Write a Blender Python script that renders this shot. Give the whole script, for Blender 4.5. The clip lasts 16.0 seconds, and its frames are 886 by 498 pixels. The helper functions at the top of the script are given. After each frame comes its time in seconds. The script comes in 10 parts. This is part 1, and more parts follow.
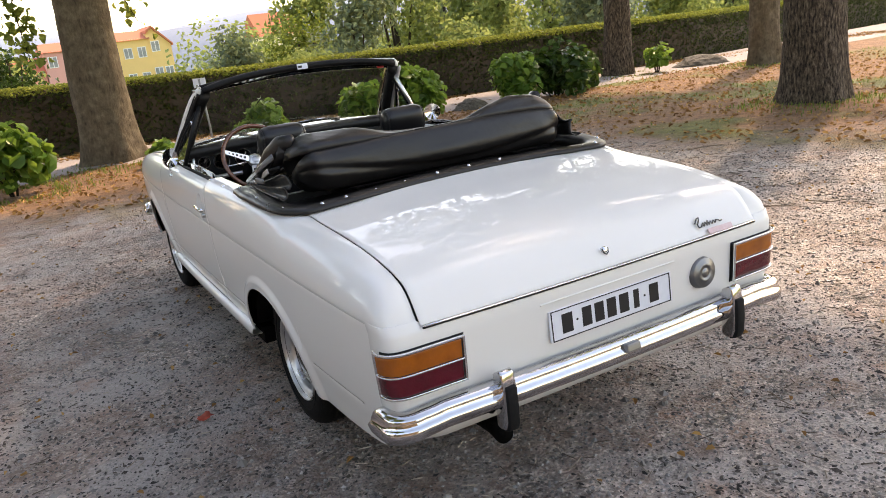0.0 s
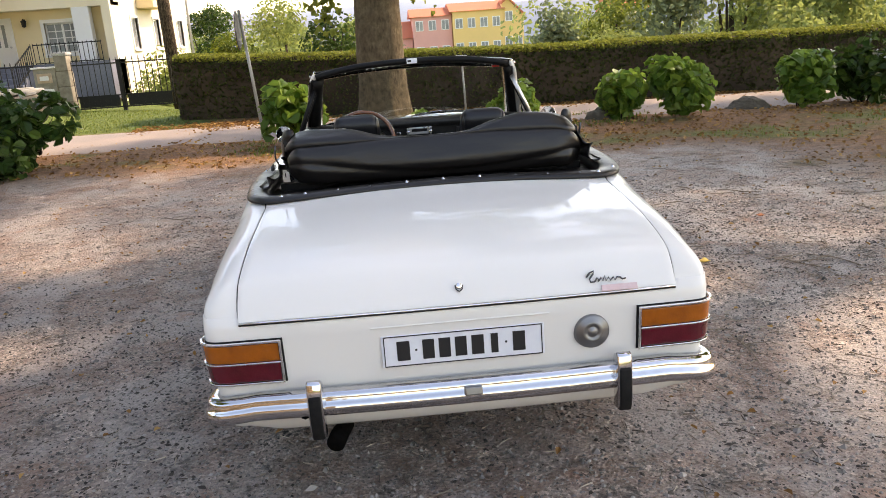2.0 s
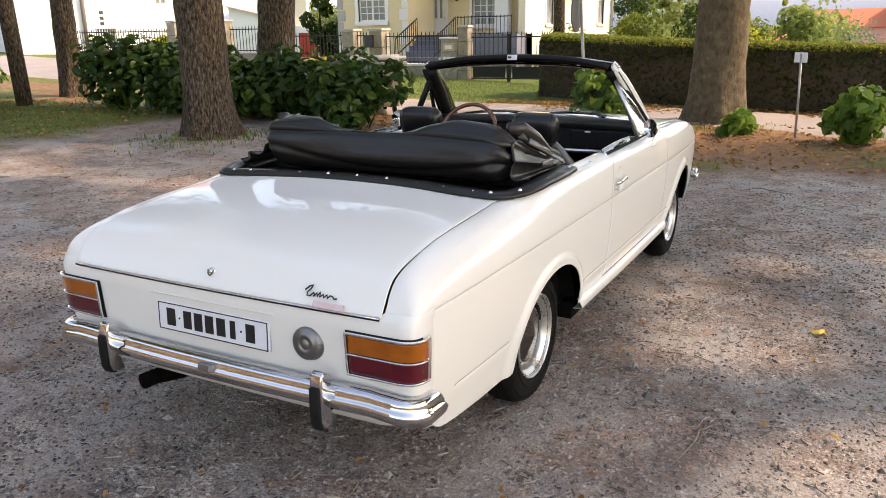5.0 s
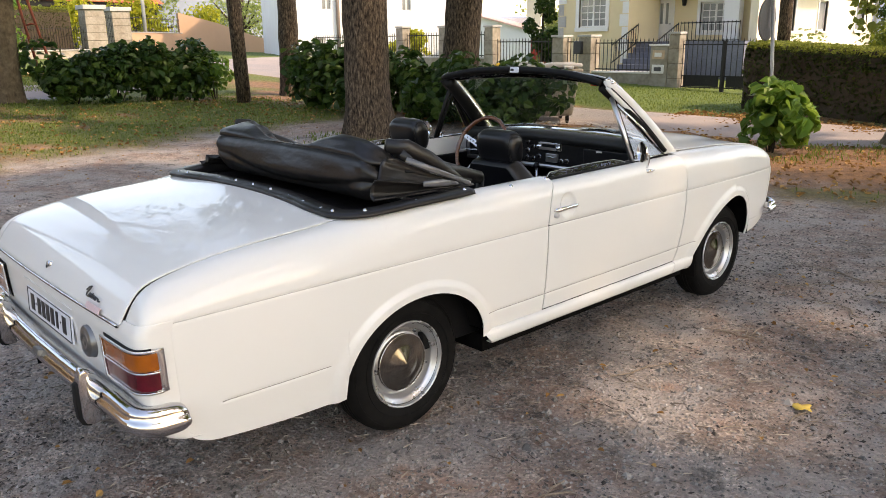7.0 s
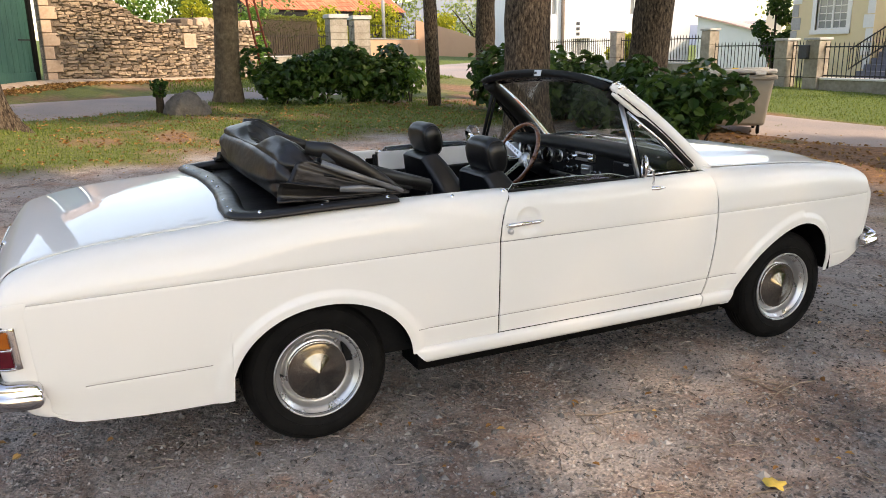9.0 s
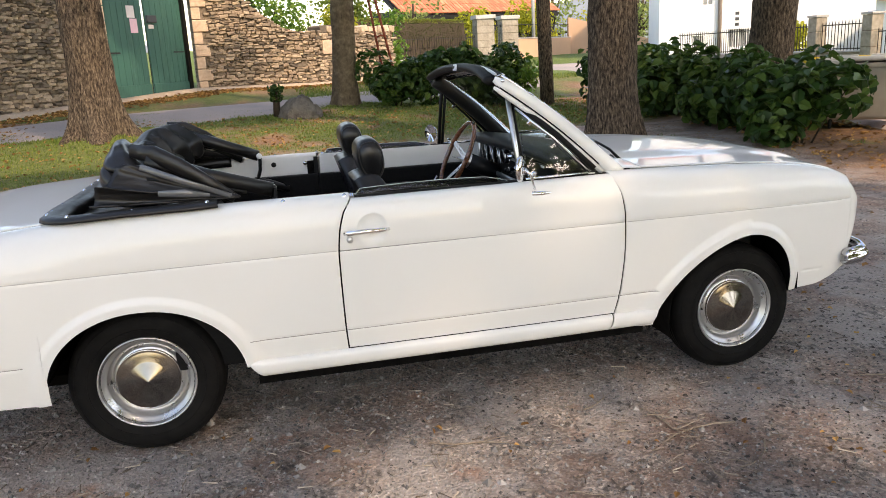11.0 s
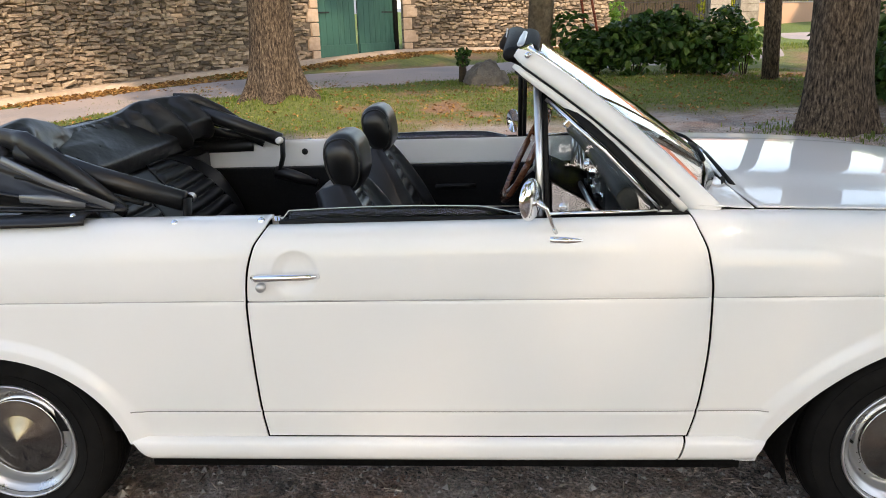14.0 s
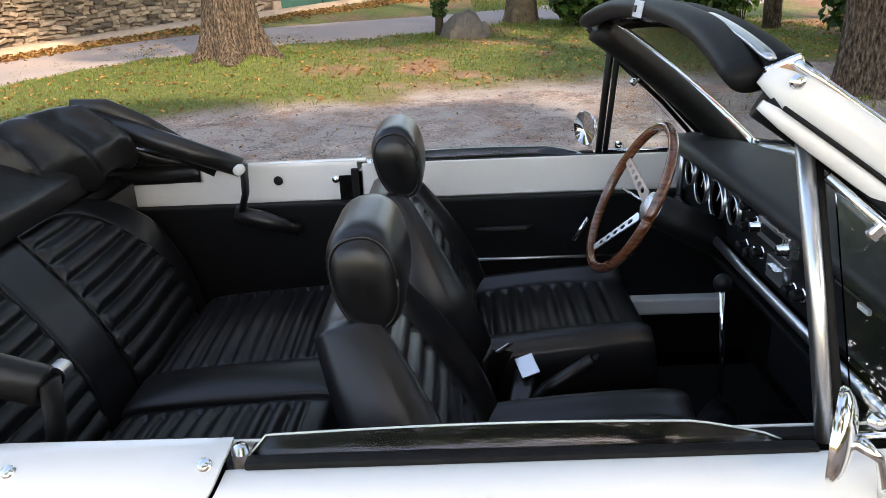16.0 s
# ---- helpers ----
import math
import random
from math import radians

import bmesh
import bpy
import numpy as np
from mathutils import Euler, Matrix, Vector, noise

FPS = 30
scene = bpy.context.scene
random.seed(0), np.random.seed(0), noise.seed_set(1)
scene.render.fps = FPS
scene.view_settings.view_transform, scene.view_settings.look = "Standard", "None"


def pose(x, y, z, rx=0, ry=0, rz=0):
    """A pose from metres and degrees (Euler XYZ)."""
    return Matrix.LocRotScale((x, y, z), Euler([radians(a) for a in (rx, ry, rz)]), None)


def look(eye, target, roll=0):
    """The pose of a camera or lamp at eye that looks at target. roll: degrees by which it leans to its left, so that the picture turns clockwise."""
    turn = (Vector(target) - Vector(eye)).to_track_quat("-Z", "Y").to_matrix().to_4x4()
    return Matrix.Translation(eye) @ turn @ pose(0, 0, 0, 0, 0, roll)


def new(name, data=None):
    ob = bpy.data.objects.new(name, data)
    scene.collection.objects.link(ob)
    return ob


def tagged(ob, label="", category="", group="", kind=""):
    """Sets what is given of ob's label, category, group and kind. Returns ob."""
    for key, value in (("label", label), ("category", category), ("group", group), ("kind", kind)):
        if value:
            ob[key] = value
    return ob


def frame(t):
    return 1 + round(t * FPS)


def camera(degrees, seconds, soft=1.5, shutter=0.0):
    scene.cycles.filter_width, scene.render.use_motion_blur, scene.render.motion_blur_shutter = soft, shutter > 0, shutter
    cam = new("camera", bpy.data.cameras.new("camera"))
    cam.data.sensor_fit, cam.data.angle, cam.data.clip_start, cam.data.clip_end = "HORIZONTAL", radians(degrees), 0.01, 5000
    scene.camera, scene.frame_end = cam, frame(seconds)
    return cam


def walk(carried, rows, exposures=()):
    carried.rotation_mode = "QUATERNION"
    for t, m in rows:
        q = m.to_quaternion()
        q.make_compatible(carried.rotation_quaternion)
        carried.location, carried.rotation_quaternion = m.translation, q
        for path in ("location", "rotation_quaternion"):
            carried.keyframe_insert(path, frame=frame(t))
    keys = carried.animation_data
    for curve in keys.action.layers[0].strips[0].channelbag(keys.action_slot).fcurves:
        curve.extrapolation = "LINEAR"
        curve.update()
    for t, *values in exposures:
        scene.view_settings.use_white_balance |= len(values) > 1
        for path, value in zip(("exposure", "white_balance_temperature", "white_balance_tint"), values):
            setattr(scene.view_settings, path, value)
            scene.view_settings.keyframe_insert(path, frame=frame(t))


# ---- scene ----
cam = camera(59.8, 16.0, 0.9)
PATH = [
    (0, (-1.518, -2.841, 1.503), (-0.62, -1.143, 0.946), -6.9),
    (0.5, (-1.169, -2.934, 1.514), (-0.46, -1.149, 0.955), -6.4),
    (1, (-0.825, -3.155, 1.513), (-0.314, -1.303, 0.957), -5.6),
    (1.5, (-0.5, -3.251, 1.492), (-0.19, -1.353, 0.942), -4.8),
    (2, (-0.167, -3.261, 1.516), (-0.057, -1.339, 0.976), -4.0),
    (2.5, (0.203, -3.358, 1.518), (0.127, -1.433, 0.983), -3.2),
    (3, (0.511, -3.338, 1.494), (0.253, -1.428, 0.959), -2.7),
    (3.5, (0.83, -3.197, 1.507), (0.395, -1.32, 0.972), -2.3),
    (4, (1.215, -3.116, 1.508), (0.609, -1.287, 0.969), -2.0),
    (4.2, (1.34, -3.076, 1.512), (0.668, -1.27, 0.972), -1.8),
    (6.3, (2.552, -2.156, 1.53), (1.276, -0.709, 1.0), -0.8),
    (6.5, (2.635, -2.047, 1.536), (1.314, -0.639, 1.013), -0.9),
    (7, (2.918, -1.81, 1.53), (1.5, -0.5, 1.006), -0.7),
    (7.5, (3.133, -1.582, 1.517), (1.626, -0.373, 1.0), -0.8),
    (8, (3.258, -1.299, 1.502), (1.662, -0.207, 0.989), -0.5),
    (8.2, (3.312, -1.199, 1.517), (1.681, -0.16, 1.006), -0.4),
    (10.3, (3.607, 0.155, 1.44), (1.739, 0.678, 0.955), -2.6),
    (10.5, (3.64, 0.274, 1.445), (1.763, 0.766, 0.961), -2.7),
    (11, (3.627, 0.546, 1.426), (1.732, 0.96, 0.938), -3.0),
    (11.5, (3.614, 0.812, 1.422), (1.703, 1.142, 0.932), -2.6),
    (12, (3.633, 1.068, 1.408), (1.711, 1.311, 0.913), -2.1),
    (12.5, (3.508, 1.201, 1.386), (1.578, 1.336, 0.882), -1.8),
    (13, (3.231, 1.3, 1.379), (1.299, 1.323, 0.863), -1.7),
    (13.5, (2.938, 1.377, 1.374), (1.011, 1.309, 0.844), -1.8),
    (14, (2.624, 1.397, 1.386), (0.706, 1.259, 0.836), -2.0),
    (14.5, (2.302, 1.294, 1.409), (0.395, 1.106, 0.836), -2.0),
    (15, (2.019, 1.259, 1.418), (0.121, 1.066, 0.817), -2.0),
    (15.5, (1.742, 1.239, 1.426), (-0.148, 1.088, 0.79), -2.1),
    (16, (1.492, 1.106, 1.448), (-0.388, 1.05, 0.769), -2.6),
]
walk(cam, [(t, look(eye, target, roll)) for t, eye, target, roll in PATH], [(0.0, 2.12, 9500, 18), (4.0, 2.08, 9400, 19), (8.0, 1.81, 8900, 17), (12.0, 1.82, 8400, 16), (14.5, 1.81, 8200, 15), (15.5, 1.93, 8200, 15), (16.0, 2.24, 8200, 15)])

# ---- light ----
SUN_AZ, SUN_EL = 62.0, 44.0          # degrees: azimuth from +y towards +x, elevation
world = bpy.data.worlds.new("sky")
scene.world = world
world.use_nodes = True
wn = world.node_tree
sky = wn.nodes.new("ShaderNodeTexSky")
sky.sky_type, sky.sun_disc = "NISHITA", False
sky.sun_elevation, sky.sun_rotation = radians(SUN_EL), radians(SUN_AZ)
sky.air_density, sky.dust_density, sky.ozone_density = 1.0, 1.0, 1.0
wn.links.new(sky.outputs["Color"], wn.nodes["Background"].inputs["Color"])
wn.nodes["Background"].inputs["Strength"].default_value = 0.15
sun = new("sun", bpy.data.lights.new("sun", "SUN"))
sun.data.energy, sun.data.angle, sun.data.color = 1.5, radians(2.0), (1.0, 0.90, 0.79)
sun_way = Vector((math.sin(radians(SUN_AZ)) * math.cos(radians(SUN_EL)), math.cos(radians(SUN_AZ)) * math.cos(radians(SUN_EL)), math.sin(radians(SUN_EL))))
sun.matrix_world = look(sun_way * 60, (0, 0, 0))

# ---- helpers of this scene ----
PI = math.pi


def gz(x, y):
    """Height of the ground: level under the car, rising to the west and beyond the road, falling a little to the east."""
    def sp(v, k):
        return np.log1p(np.exp(np.clip(v / k, -40, 40))) * k
    x, y = np.asarray(x, float), np.asarray(y, float)
    z = 0.038 * sp(-x - 4.0, 1.5) * np.clip(1 - (y - 2) * 0.035, 0.55, 1.25)
    z = z + 0.045 * sp(y - 11.0, 1.0) / (1 + np.exp(np.clip((x + 1.0) / 1.5, -40, 40))) * np.clip((25 - y) / 9, 0, 1)
    z = z - 0.018 * sp(x - 6.0, 1.5)
    for mx, my, mh, mr in ((-9.6, -2.0, 0.26, 0.9), (-6.15, 5.1, 0.11, 0.9), (-8.1, 8.8, 0.14, 1.2), (-0.25, 9.95, 0.05, 1.0), (7.25, 3.4, 0.08, 1.0), (-13.9, 2.35, 0.06, 0.9)):
        z = z + mh * np.exp(-((x - mx) ** 2 + (y - my) ** 2) / (mr * mr))
    return z


def vnoise(x, y, seed=0):
    """Smooth value noise on a plane, 0 to 1."""
    x, y = np.asarray(x, float) + seed * 17.3, np.asarray(y, float) - seed * 9.1
    xi, yi = np.floor(x).astype(np.int64), np.floor(y).astype(np.int64)
    fx, fy = x - xi, y - yi
    fx, fy = fx * fx * (3 - 2 * fx), fy * fy * (3 - 2 * fy)

    def h(i, j):
        n = (i * 374761393 + j * 668265263 + seed * 144665) & 0x7FFFFFFF
        n = ((n ^ (n >> 13)) * 1274126177) & 0x7FFFFFFF
        return ((n ^ (n >> 16)) & 0xFFFF) / 65535.0
    a, b, c, d = h(xi, yi), h(xi + 1, yi), h(xi, yi + 1), h(xi + 1, yi + 1)
    return (a * (1 - fx) + b * fx) * (1 - fy) + (c * (1 - fx) + d * fx) * fy


def fbm(x, y, seed=0, octaves=4):
    v, amp, tot = 0, 1.0, 0
    for k in range(octaves):
        v, tot, amp = v + amp * vnoise(x * 2 ** k, y * 2 ** k, seed + k), tot + amp, amp * 0.5
    return v / tot


def empty(name, at=(0, 0, 0), label="", category="", group=""):
    ob = new(name)
    ob.location = at
    return tagged(ob, label, category, group)


def raw(name, verts, faces, material=None, parent=None, label="", smooth=True, kind=""):
    """One mesh object out of arrays of vertices and faces (n x 3 or n x 4, or a list of index tuples)."""
    me = bpy.data.meshes.new(name)
    verts = np.asarray(verts, dtype=np.float32).reshape(-1, 3)
    if isinstance(faces, np.ndarray):
        n, k = faces.shape
        me.vertices.add(len(verts))
        me.vertices.foreach_set("co", verts.ravel())
        me.loops.add(n * k)
        me.loops.foreach_set("vertex_index", faces.astype(np.int32).ravel())
        me.polygons.add(n)
        me.polygons.foreach_set("loop_start", np.arange(0, n * k, k, dtype=np.int32))
        me.update(calc_edges=True)
    else:
        me.from_pydata([tuple(map(float, v)) for v in verts], [], faces)
        me.update()
    me.polygons.foreach_set("use_smooth", np.full(len(me.polygons), smooth))
    ob = new(name, me)
    if material is not None:
        me.materials.append(material)
    if parent is not None:
        ob.parent = parent
    return tagged(ob, label, kind=kind)


def part(name, bm, material, parent=None, label="", smooth=True, kind=""):
    """Links a bmesh as one mesh object under a thing or a part."""
    me = bpy.data.meshes.new(name)
    bmesh.ops.recalc_face_normals(bm, faces=bm.faces)
    bm.to_mesh(me)
    bm.free()
    me.polygons.foreach_set("use_smooth", np.full(len(me.polygons), smooth))
    ob = new(name, me)
    if material is not None:
        me.materials.append(material)
    if parent is not None:
        ob.parent = parent
    return tagged(ob, label, kind=kind)


def soft_edges(ob, width, segments=2, angle=35):
    m = ob.modifiers.new("bevel", "BEVEL")
    m.width, m.segments, m.limit_method, m.angle_limit = width, segments, "ANGLE", radians(angle)
    m.harden_normals = False
    return ob


def thick(ob, t, offset=-1.0):
    m = ob.modifiers.new("solidify", "SOLIDIFY")
    m.thickness, m.offset = t, offset
    return ob


def box(bm, x0, x1, y0, y1, z0, z1, m=None):
    vs = [bm.verts.new((m @ Vector(c)) if m else c) for c in ((x0, y0, z0), (x1, y0, z0), (x1, y1, z0), (x0, y1, z0), (x0, y0, z1), (x1, y0, z1), (x1, y1, z1), (x0, y1, z1))]
    for f in ((0, 3, 2, 1), (4, 5, 6, 7), (0, 1, 5, 4), (1, 2, 6, 5), (2, 3, 7, 6), (3, 0, 4, 7)):
        bm.faces.new([vs[i] for i in f])
    return bm


def slab(name, size, material, parent=None, m=None, label="", bevel=0.0, smooth=False):
    """A box of that size about its middle, posed by m."""
    bm = bmesh.new()
    sx, sy, sz = (s / 2 for s in size)
    box(bm, -sx, sx, -sy, sy, -sz, sz, m)
    ob = part(name, bm, material, parent, label, smooth)
    return soft_edges(ob, bevel) if bevel else ob


def grid_faces(n, m, close_u=False, close_v=False):
    """Quads over an n x m lattice of vertices."""
    i, j = np.meshgrid(np.arange(n if close_u else n - 1), np.arange(m if close_v else m - 1), indexing="ij")
    a, b = i * m + j, ((i + 1) % n) * m + j
    c, d = ((i + 1) % n) * m + (j + 1) % m, i * m + (j + 1) % m
    return np.stack([a, b, c, d], -1).reshape(-1, 4)


def tube_arrays(points, radii, sides=10, squash=None):
    """Vertices and quads of a tube along a line of points, closed by its tapered end rings."""
    P = np.asarray(points, float)
    R = np.broadcast_to(np.asarray(radii, float), (len(P),))
    T = np.gradient(P, axis=0)
    T /= np.linalg.norm(T, axis=1)[:, None] + 1e-9
    up = np.array([0.0, 0.0, 1.0]) if abs(T[0, 2]) < 0.9 else np.array([1.0, 0.0, 0.0])
    V = []
    for k in range(len(P)):
        a = np.cross(T[k], up)
        a /= np.linalg.norm(a) + 1e-9
        b = np.cross(a, T[k])
        up = b
        ang = np.linspace(0, 2 * np.pi, sides, endpoint=False)
        s1, s2 = (1, 1) if squash is None else squash
        V.append(P[k] + R[k] * (s1 * np.cos(ang)[:, None] * a + s2 * np.sin(ang)[:, None] * b))
    V = np.concatenate(V)
    F = [tuple(f) for f in grid_faces(len(P), sides, False, True)]
    F.append(tuple(range(sides)))
    F.append(tuple(reversed(range((len(P) - 1) * sides, len(P) * sides))))
    return V, F


def tube(name, points, radii, material, parent=None, sides=12, label="", squash=None):
    V, F = tube_arrays(points, radii, sides, squash)
    return raw(name, V, F, material, parent, label)


def lathe(name, profile, material, parent=None, m=None, steps=48, label="", smooth=True, caps=True):
    """A turned body: profile of (radius, height) about local z, posed by m."""
    pr = np.asarray(profile, float)
    ang = np.linspace(0, 2 * np.pi, steps, endpoint=False)
    V = np.stack([pr[:, 0, None] * np.cos(ang), pr[:, 0, None] * np.sin(ang), np.repeat(pr[:, 1, None], steps, 1)], -1).reshape(-1, 3)
    if m is not None:
        V = V @ np.array(m.to_3x3()).T + np.array(m.translation)
    F = [tuple(f) for f in grid_faces(len(pr), steps, False, True)]
    if caps and pr[0, 0] > 1e-4:
        F.append(tuple(reversed(range(steps))))
    if caps and pr[-1, 0] > 1e-4:
        F.append(tuple(range((len(pr) - 1) * steps, len(pr) * steps)))
    return raw(name, V, F, material, parent, label, smooth)


def extrude_poly(name, outline, depth, material, parent=None, m=None, label="", bevel=0.0):
    """A flat outline in local x, z pushed along local y by depth."""
    bm = bmesh.new()
    a = [bm.verts.new((x, 0, z)) for x, z in outline]
    b = [bm.verts.new((x, depth, z)) for x, z in outline]
    n = len(a)
    bm.faces.new(a)
    bm.faces.new(b[::-1])
    for i in range(n):
        bm.faces.new((a[i], b[i], b[(i + 1) % n], a[(i + 1) % n]))
    if m is not None:
        bmesh.ops.transform(bm, matrix=m, verts=bm.verts)
    ob = part(name, bm, material, parent, label, smooth=False)
    return soft_edges(ob, bevel) if bevel else ob


def curve_fn(points):
    """A smooth function through (u, v) points, monotone between them."""
    p = np.asarray(points, float)
    x, y = p[:, 0], p[:, 1]
    d = np.diff(y) / np.diff(x)
    mm = np.zeros(len(x))
    mm[0], mm[-1] = d[0], d[-1]
    for i in range(1, len(x) - 1):
        mm[i] = 0 if d[i - 1] * d[i] <= 0 else 2 * d[i - 1] * d[i] / (d[i - 1] + d[i])

    def f(u):
        u = np.clip(np.asarray(u, float), x[0], x[-1])
        i = np.clip(np.searchsorted(x, u) - 1, 0, len(x) - 2)
        h = x[i + 1] - x[i]
        t = (u - x[i]) / h
        return (2 * t ** 3 - 3 * t ** 2 + 1) * y[i] + (t ** 3 - 2 * t ** 2 + t) * h * mm[i] + (-2 * t ** 3 + 3 * t ** 2) * y[i + 1] + (t ** 3 - t ** 2) * h * mm[i + 1]
    return f

# ---- materials ----
def material(name, base, rough=0.5, metal=0.0, spec=0.5, coat=0.0, trans=0.0, ior=1.45):
    mat = bpy.data.materials.new(name)
    mat.use_nodes = True
    b = mat.node_tree.nodes["Principled BSDF"]
    b.inputs["Base Color"].default_value = (*base, 1)
    b.inputs["Roughness"].default_value = rough
    b.inputs["Metallic"].default_value = metal
    b.inputs["Specular IOR Level"].default_value = spec
    b.inputs["Coat Weight"].default_value = coat
    b.inputs["Coat Roughness"].default_value = 0.03
    b.inputs["Transmission Weight"].default_value = trans
    b.inputs["IOR"].default_value = ior
    return mat


class Nodes:
    """Short hand for the node tree of a material."""

    def __init__(self, mat):
        self.t = mat.node_tree
        self.b = self.t.nodes["Principled BSDF"]
        self.geo = None

    def n(self, kind, **kw):
        node = self.t.nodes.new(kind)
        for k, v in kw.items():
            node.inputs[k.replace("_", " ")].default_value = v
        return node

    def link(self, a, b):
        self.t.links.new(a, b)

    def where(self):
        if self.geo is None:
            self.geo = self.t.nodes.new("ShaderNodeNewGeometry")
        return self.geo.outputs["Position"]

    def objpos(self):
        return self.t.nodes.new("ShaderNodeTexCoord").outputs["Object"]

    def noise(self, scale, detail=4.0, rough=0.55, vec=None, stretch=None):
        nd = self.n("ShaderNodeTexNoise", Scale=scale, Detail=detail, Roughness=rough)
        v = vec if vec is not None else self.where()
        if stretch:
            mp = self.n("ShaderNodeMapping", Scale=stretch)
            self.link(v, mp.inputs["Vector"])
            v = mp.outputs["Vector"]
        self.link(v, nd.inputs["Vector"])
        return nd.outputs["Fac"]

    def voronoi(self, scale, feature="F1", vec=None, out="Distance", rand=1.0):
        nd = self.n("ShaderNodeTexVoronoi", Scale=scale, Randomness=rand)
        nd.feature = feature
        self.link(vec if vec is not None else self.where(), nd.inputs["Vector"])
        return nd.outputs[out]

    def ramp(self, fac, stops):
        nd = self.t.nodes.new("ShaderNodeValToRGB")
        el = nd.color_ramp.elements
        while len(el) < len(stops):
            el.new(0.5)
        for e, (p, c) in zip(el, stops):
            e.position = p
            e.color = (*c, 1) if isinstance(c, tuple) else (c, c, c, 1)
        self.link(fac, nd.inputs["Fac"])
        return nd.outputs["Color"]

    def mix(self, fac, a, b, mode="MIX"):
        nd = self.t.nodes.new("ShaderNodeMix")
        nd.data_type, nd.blend_type = "RGBA", mode
        for sock, v in ((nd.inputs[0], fac), (nd.inputs[6], a), (nd.inputs[7], b)):
            if isinstance(v, (int, float)):
                sock.default_value = v if sock == nd.inputs[0] else (v, v, v, 1)
            elif isinstance(v, tuple):
                sock.default_value = (*v, 1)
            else:
                self.link(v, sock)
        return nd.outputs[2]

    def math(self, op, a, b=0.5, clamp=False):
        nd = self.t.nodes.new("ShaderNodeMath")
        nd.operation, nd.use_clamp = op, clamp
        for sock, v in zip(nd.inputs, (a, b)):
            if isinstance(v, (int, float)):
                sock.default_value = v
            else:
                self.link(v, sock)
        return nd.outputs[0]

    def color(self, c):
        self.link(c, self.b.inputs["Base Color"])

    def rough(self, r):
        self.link(r, self.b.inputs["Roughness"])

    def bump(self, height, strength=0.3, dist=0.01):
        nd = self.n("ShaderNodeBump", Strength=strength, Distance=dist)
        self.link(height, nd.inputs["Height"])
        prev = self.b.inputs["Normal"].links
        if prev:
            self.link(prev[0].from_socket, nd.inputs["Normal"])
        self.link(nd.outputs["Normal"], self.b.inputs["Normal"])

    def random(self):
        return self.t.nodes.new("ShaderNodeObjectInfo").outputs["Random"]

    def island(self):
        if self.geo is None:
            self.where()
        return self.geo.outputs["Random Per Island"]


def grainy(name, c1, c2, scale=20, rough=0.7, bump=0.15, dist=0.004, metal=0.0, big=1.5, spec=0.5, stretch=None):
    """A plain surface with variation at two scales and fine relief."""
    mat = material(name, c1, rough, metal, spec)
    k = Nodes(mat)
    f = k.mix(0.5, k.noise(scale, 6, stretch=stretch), k.noise(big, 3))
    k.color(k.ramp(f, ((0.35, c1), (0.65, c2))))
    k.bump(k.noise(scale * 3, 5, stretch=stretch), bump, dist)
    return mat

# car materials
PAINT = material("white_car_paint", (0.84, 0.83, 0.795), 0.45, 0.0, 0.12, coat=0.8)
PAINT.node_tree.nodes["Principled BSDF"].inputs["Coat Roughness"].default_value = 0.015
k = Nodes(PAINT)
k.color(k.mix(k.noise(0.9, 2), (0.755, 0.742, 0.71), (0.735, 0.72, 0.685)))
VINYL = material("black_vinyl", (0.010, 0.010, 0.0115), 0.34, 0.0, 0.5)
k = Nodes(VINYL)
k.color(k.mix(k.noise(9, 5), (0.004, 0.004, 0.005), (0.010, 0.0098, 0.0105)))
k.rough(k.ramp(k.noise(14, 4), ((0.3, 0.30), (0.7, 0.36))))
k.bump(k.voronoi(420), 0.05, 0.0010)
HOODCLOTH = material("black_hood_vinyl", (0.016, 0.016, 0.018), 0.5, 0.0, 0.5)
k = Nodes(HOODCLOTH)
k.color(k.mix(k.noise(4, 6), (0.0060, 0.0056, 0.0062), (0.0135, 0.0120, 0.0112)))
k.rough(k.ramp(k.noise(6, 4), ((0.3, 0.27), (0.7, 0.42))))
k.bump(k.noise(160, 3), 0.10, 0.002)
k.bump(k.noise(7, 3, 0.5, stretch=(1.0, 1.0, 2.0)), 0.22, 0.03)
RUBBER = grainy("black_rubber", (0.006, 0.006, 0.0065), (0.015, 0.0145, 0.014), 40, 0.72, 0.2, 0.002, spec=0.2)
TYRE = grainy("tyre_rubber", (0.0030, 0.0030, 0.0031), (0.0100, 0.0094, 0.0088), 25, 0.7, 0.3, 0.003, big=4, spec=0.12)
CHROME = material("chrome", (0.80, 0.80, 0.80), 0.07, 1.0)
k = Nodes(CHROME)
k.rough(k.ramp(k.noise(30, 5), ((0.35, 0.04), (0.75, 0.2))))
k.bump(k.noise(5, 2), 0.03, 0.01)
WORNCHROME = material("worn_bumper_chrome", (0.62, 0.62, 0.63), 0.1, 1.0)
k = Nodes(WORNCHROME)
k.color(k.mix(k.noise(24, 6, 0.6), (0.66, 0.66, 0.68), (0.50, 0.49, 0.49)))
k.rough(k.ramp(k.noise(30, 5), ((0.35, 0.03), (0.75, 0.16))))
k.bump(k.noise(7, 3, 0.5), 0.16, 0.02)
STEEL = material("silver_wheel_steel", (0.52, 0.52, 0.52), 0.3, 0.85)
k = Nodes(STEEL)
k.rough(k.ramp(k.noise(20, 5), ((0.3, 0.22), (0.7, 0.45))))
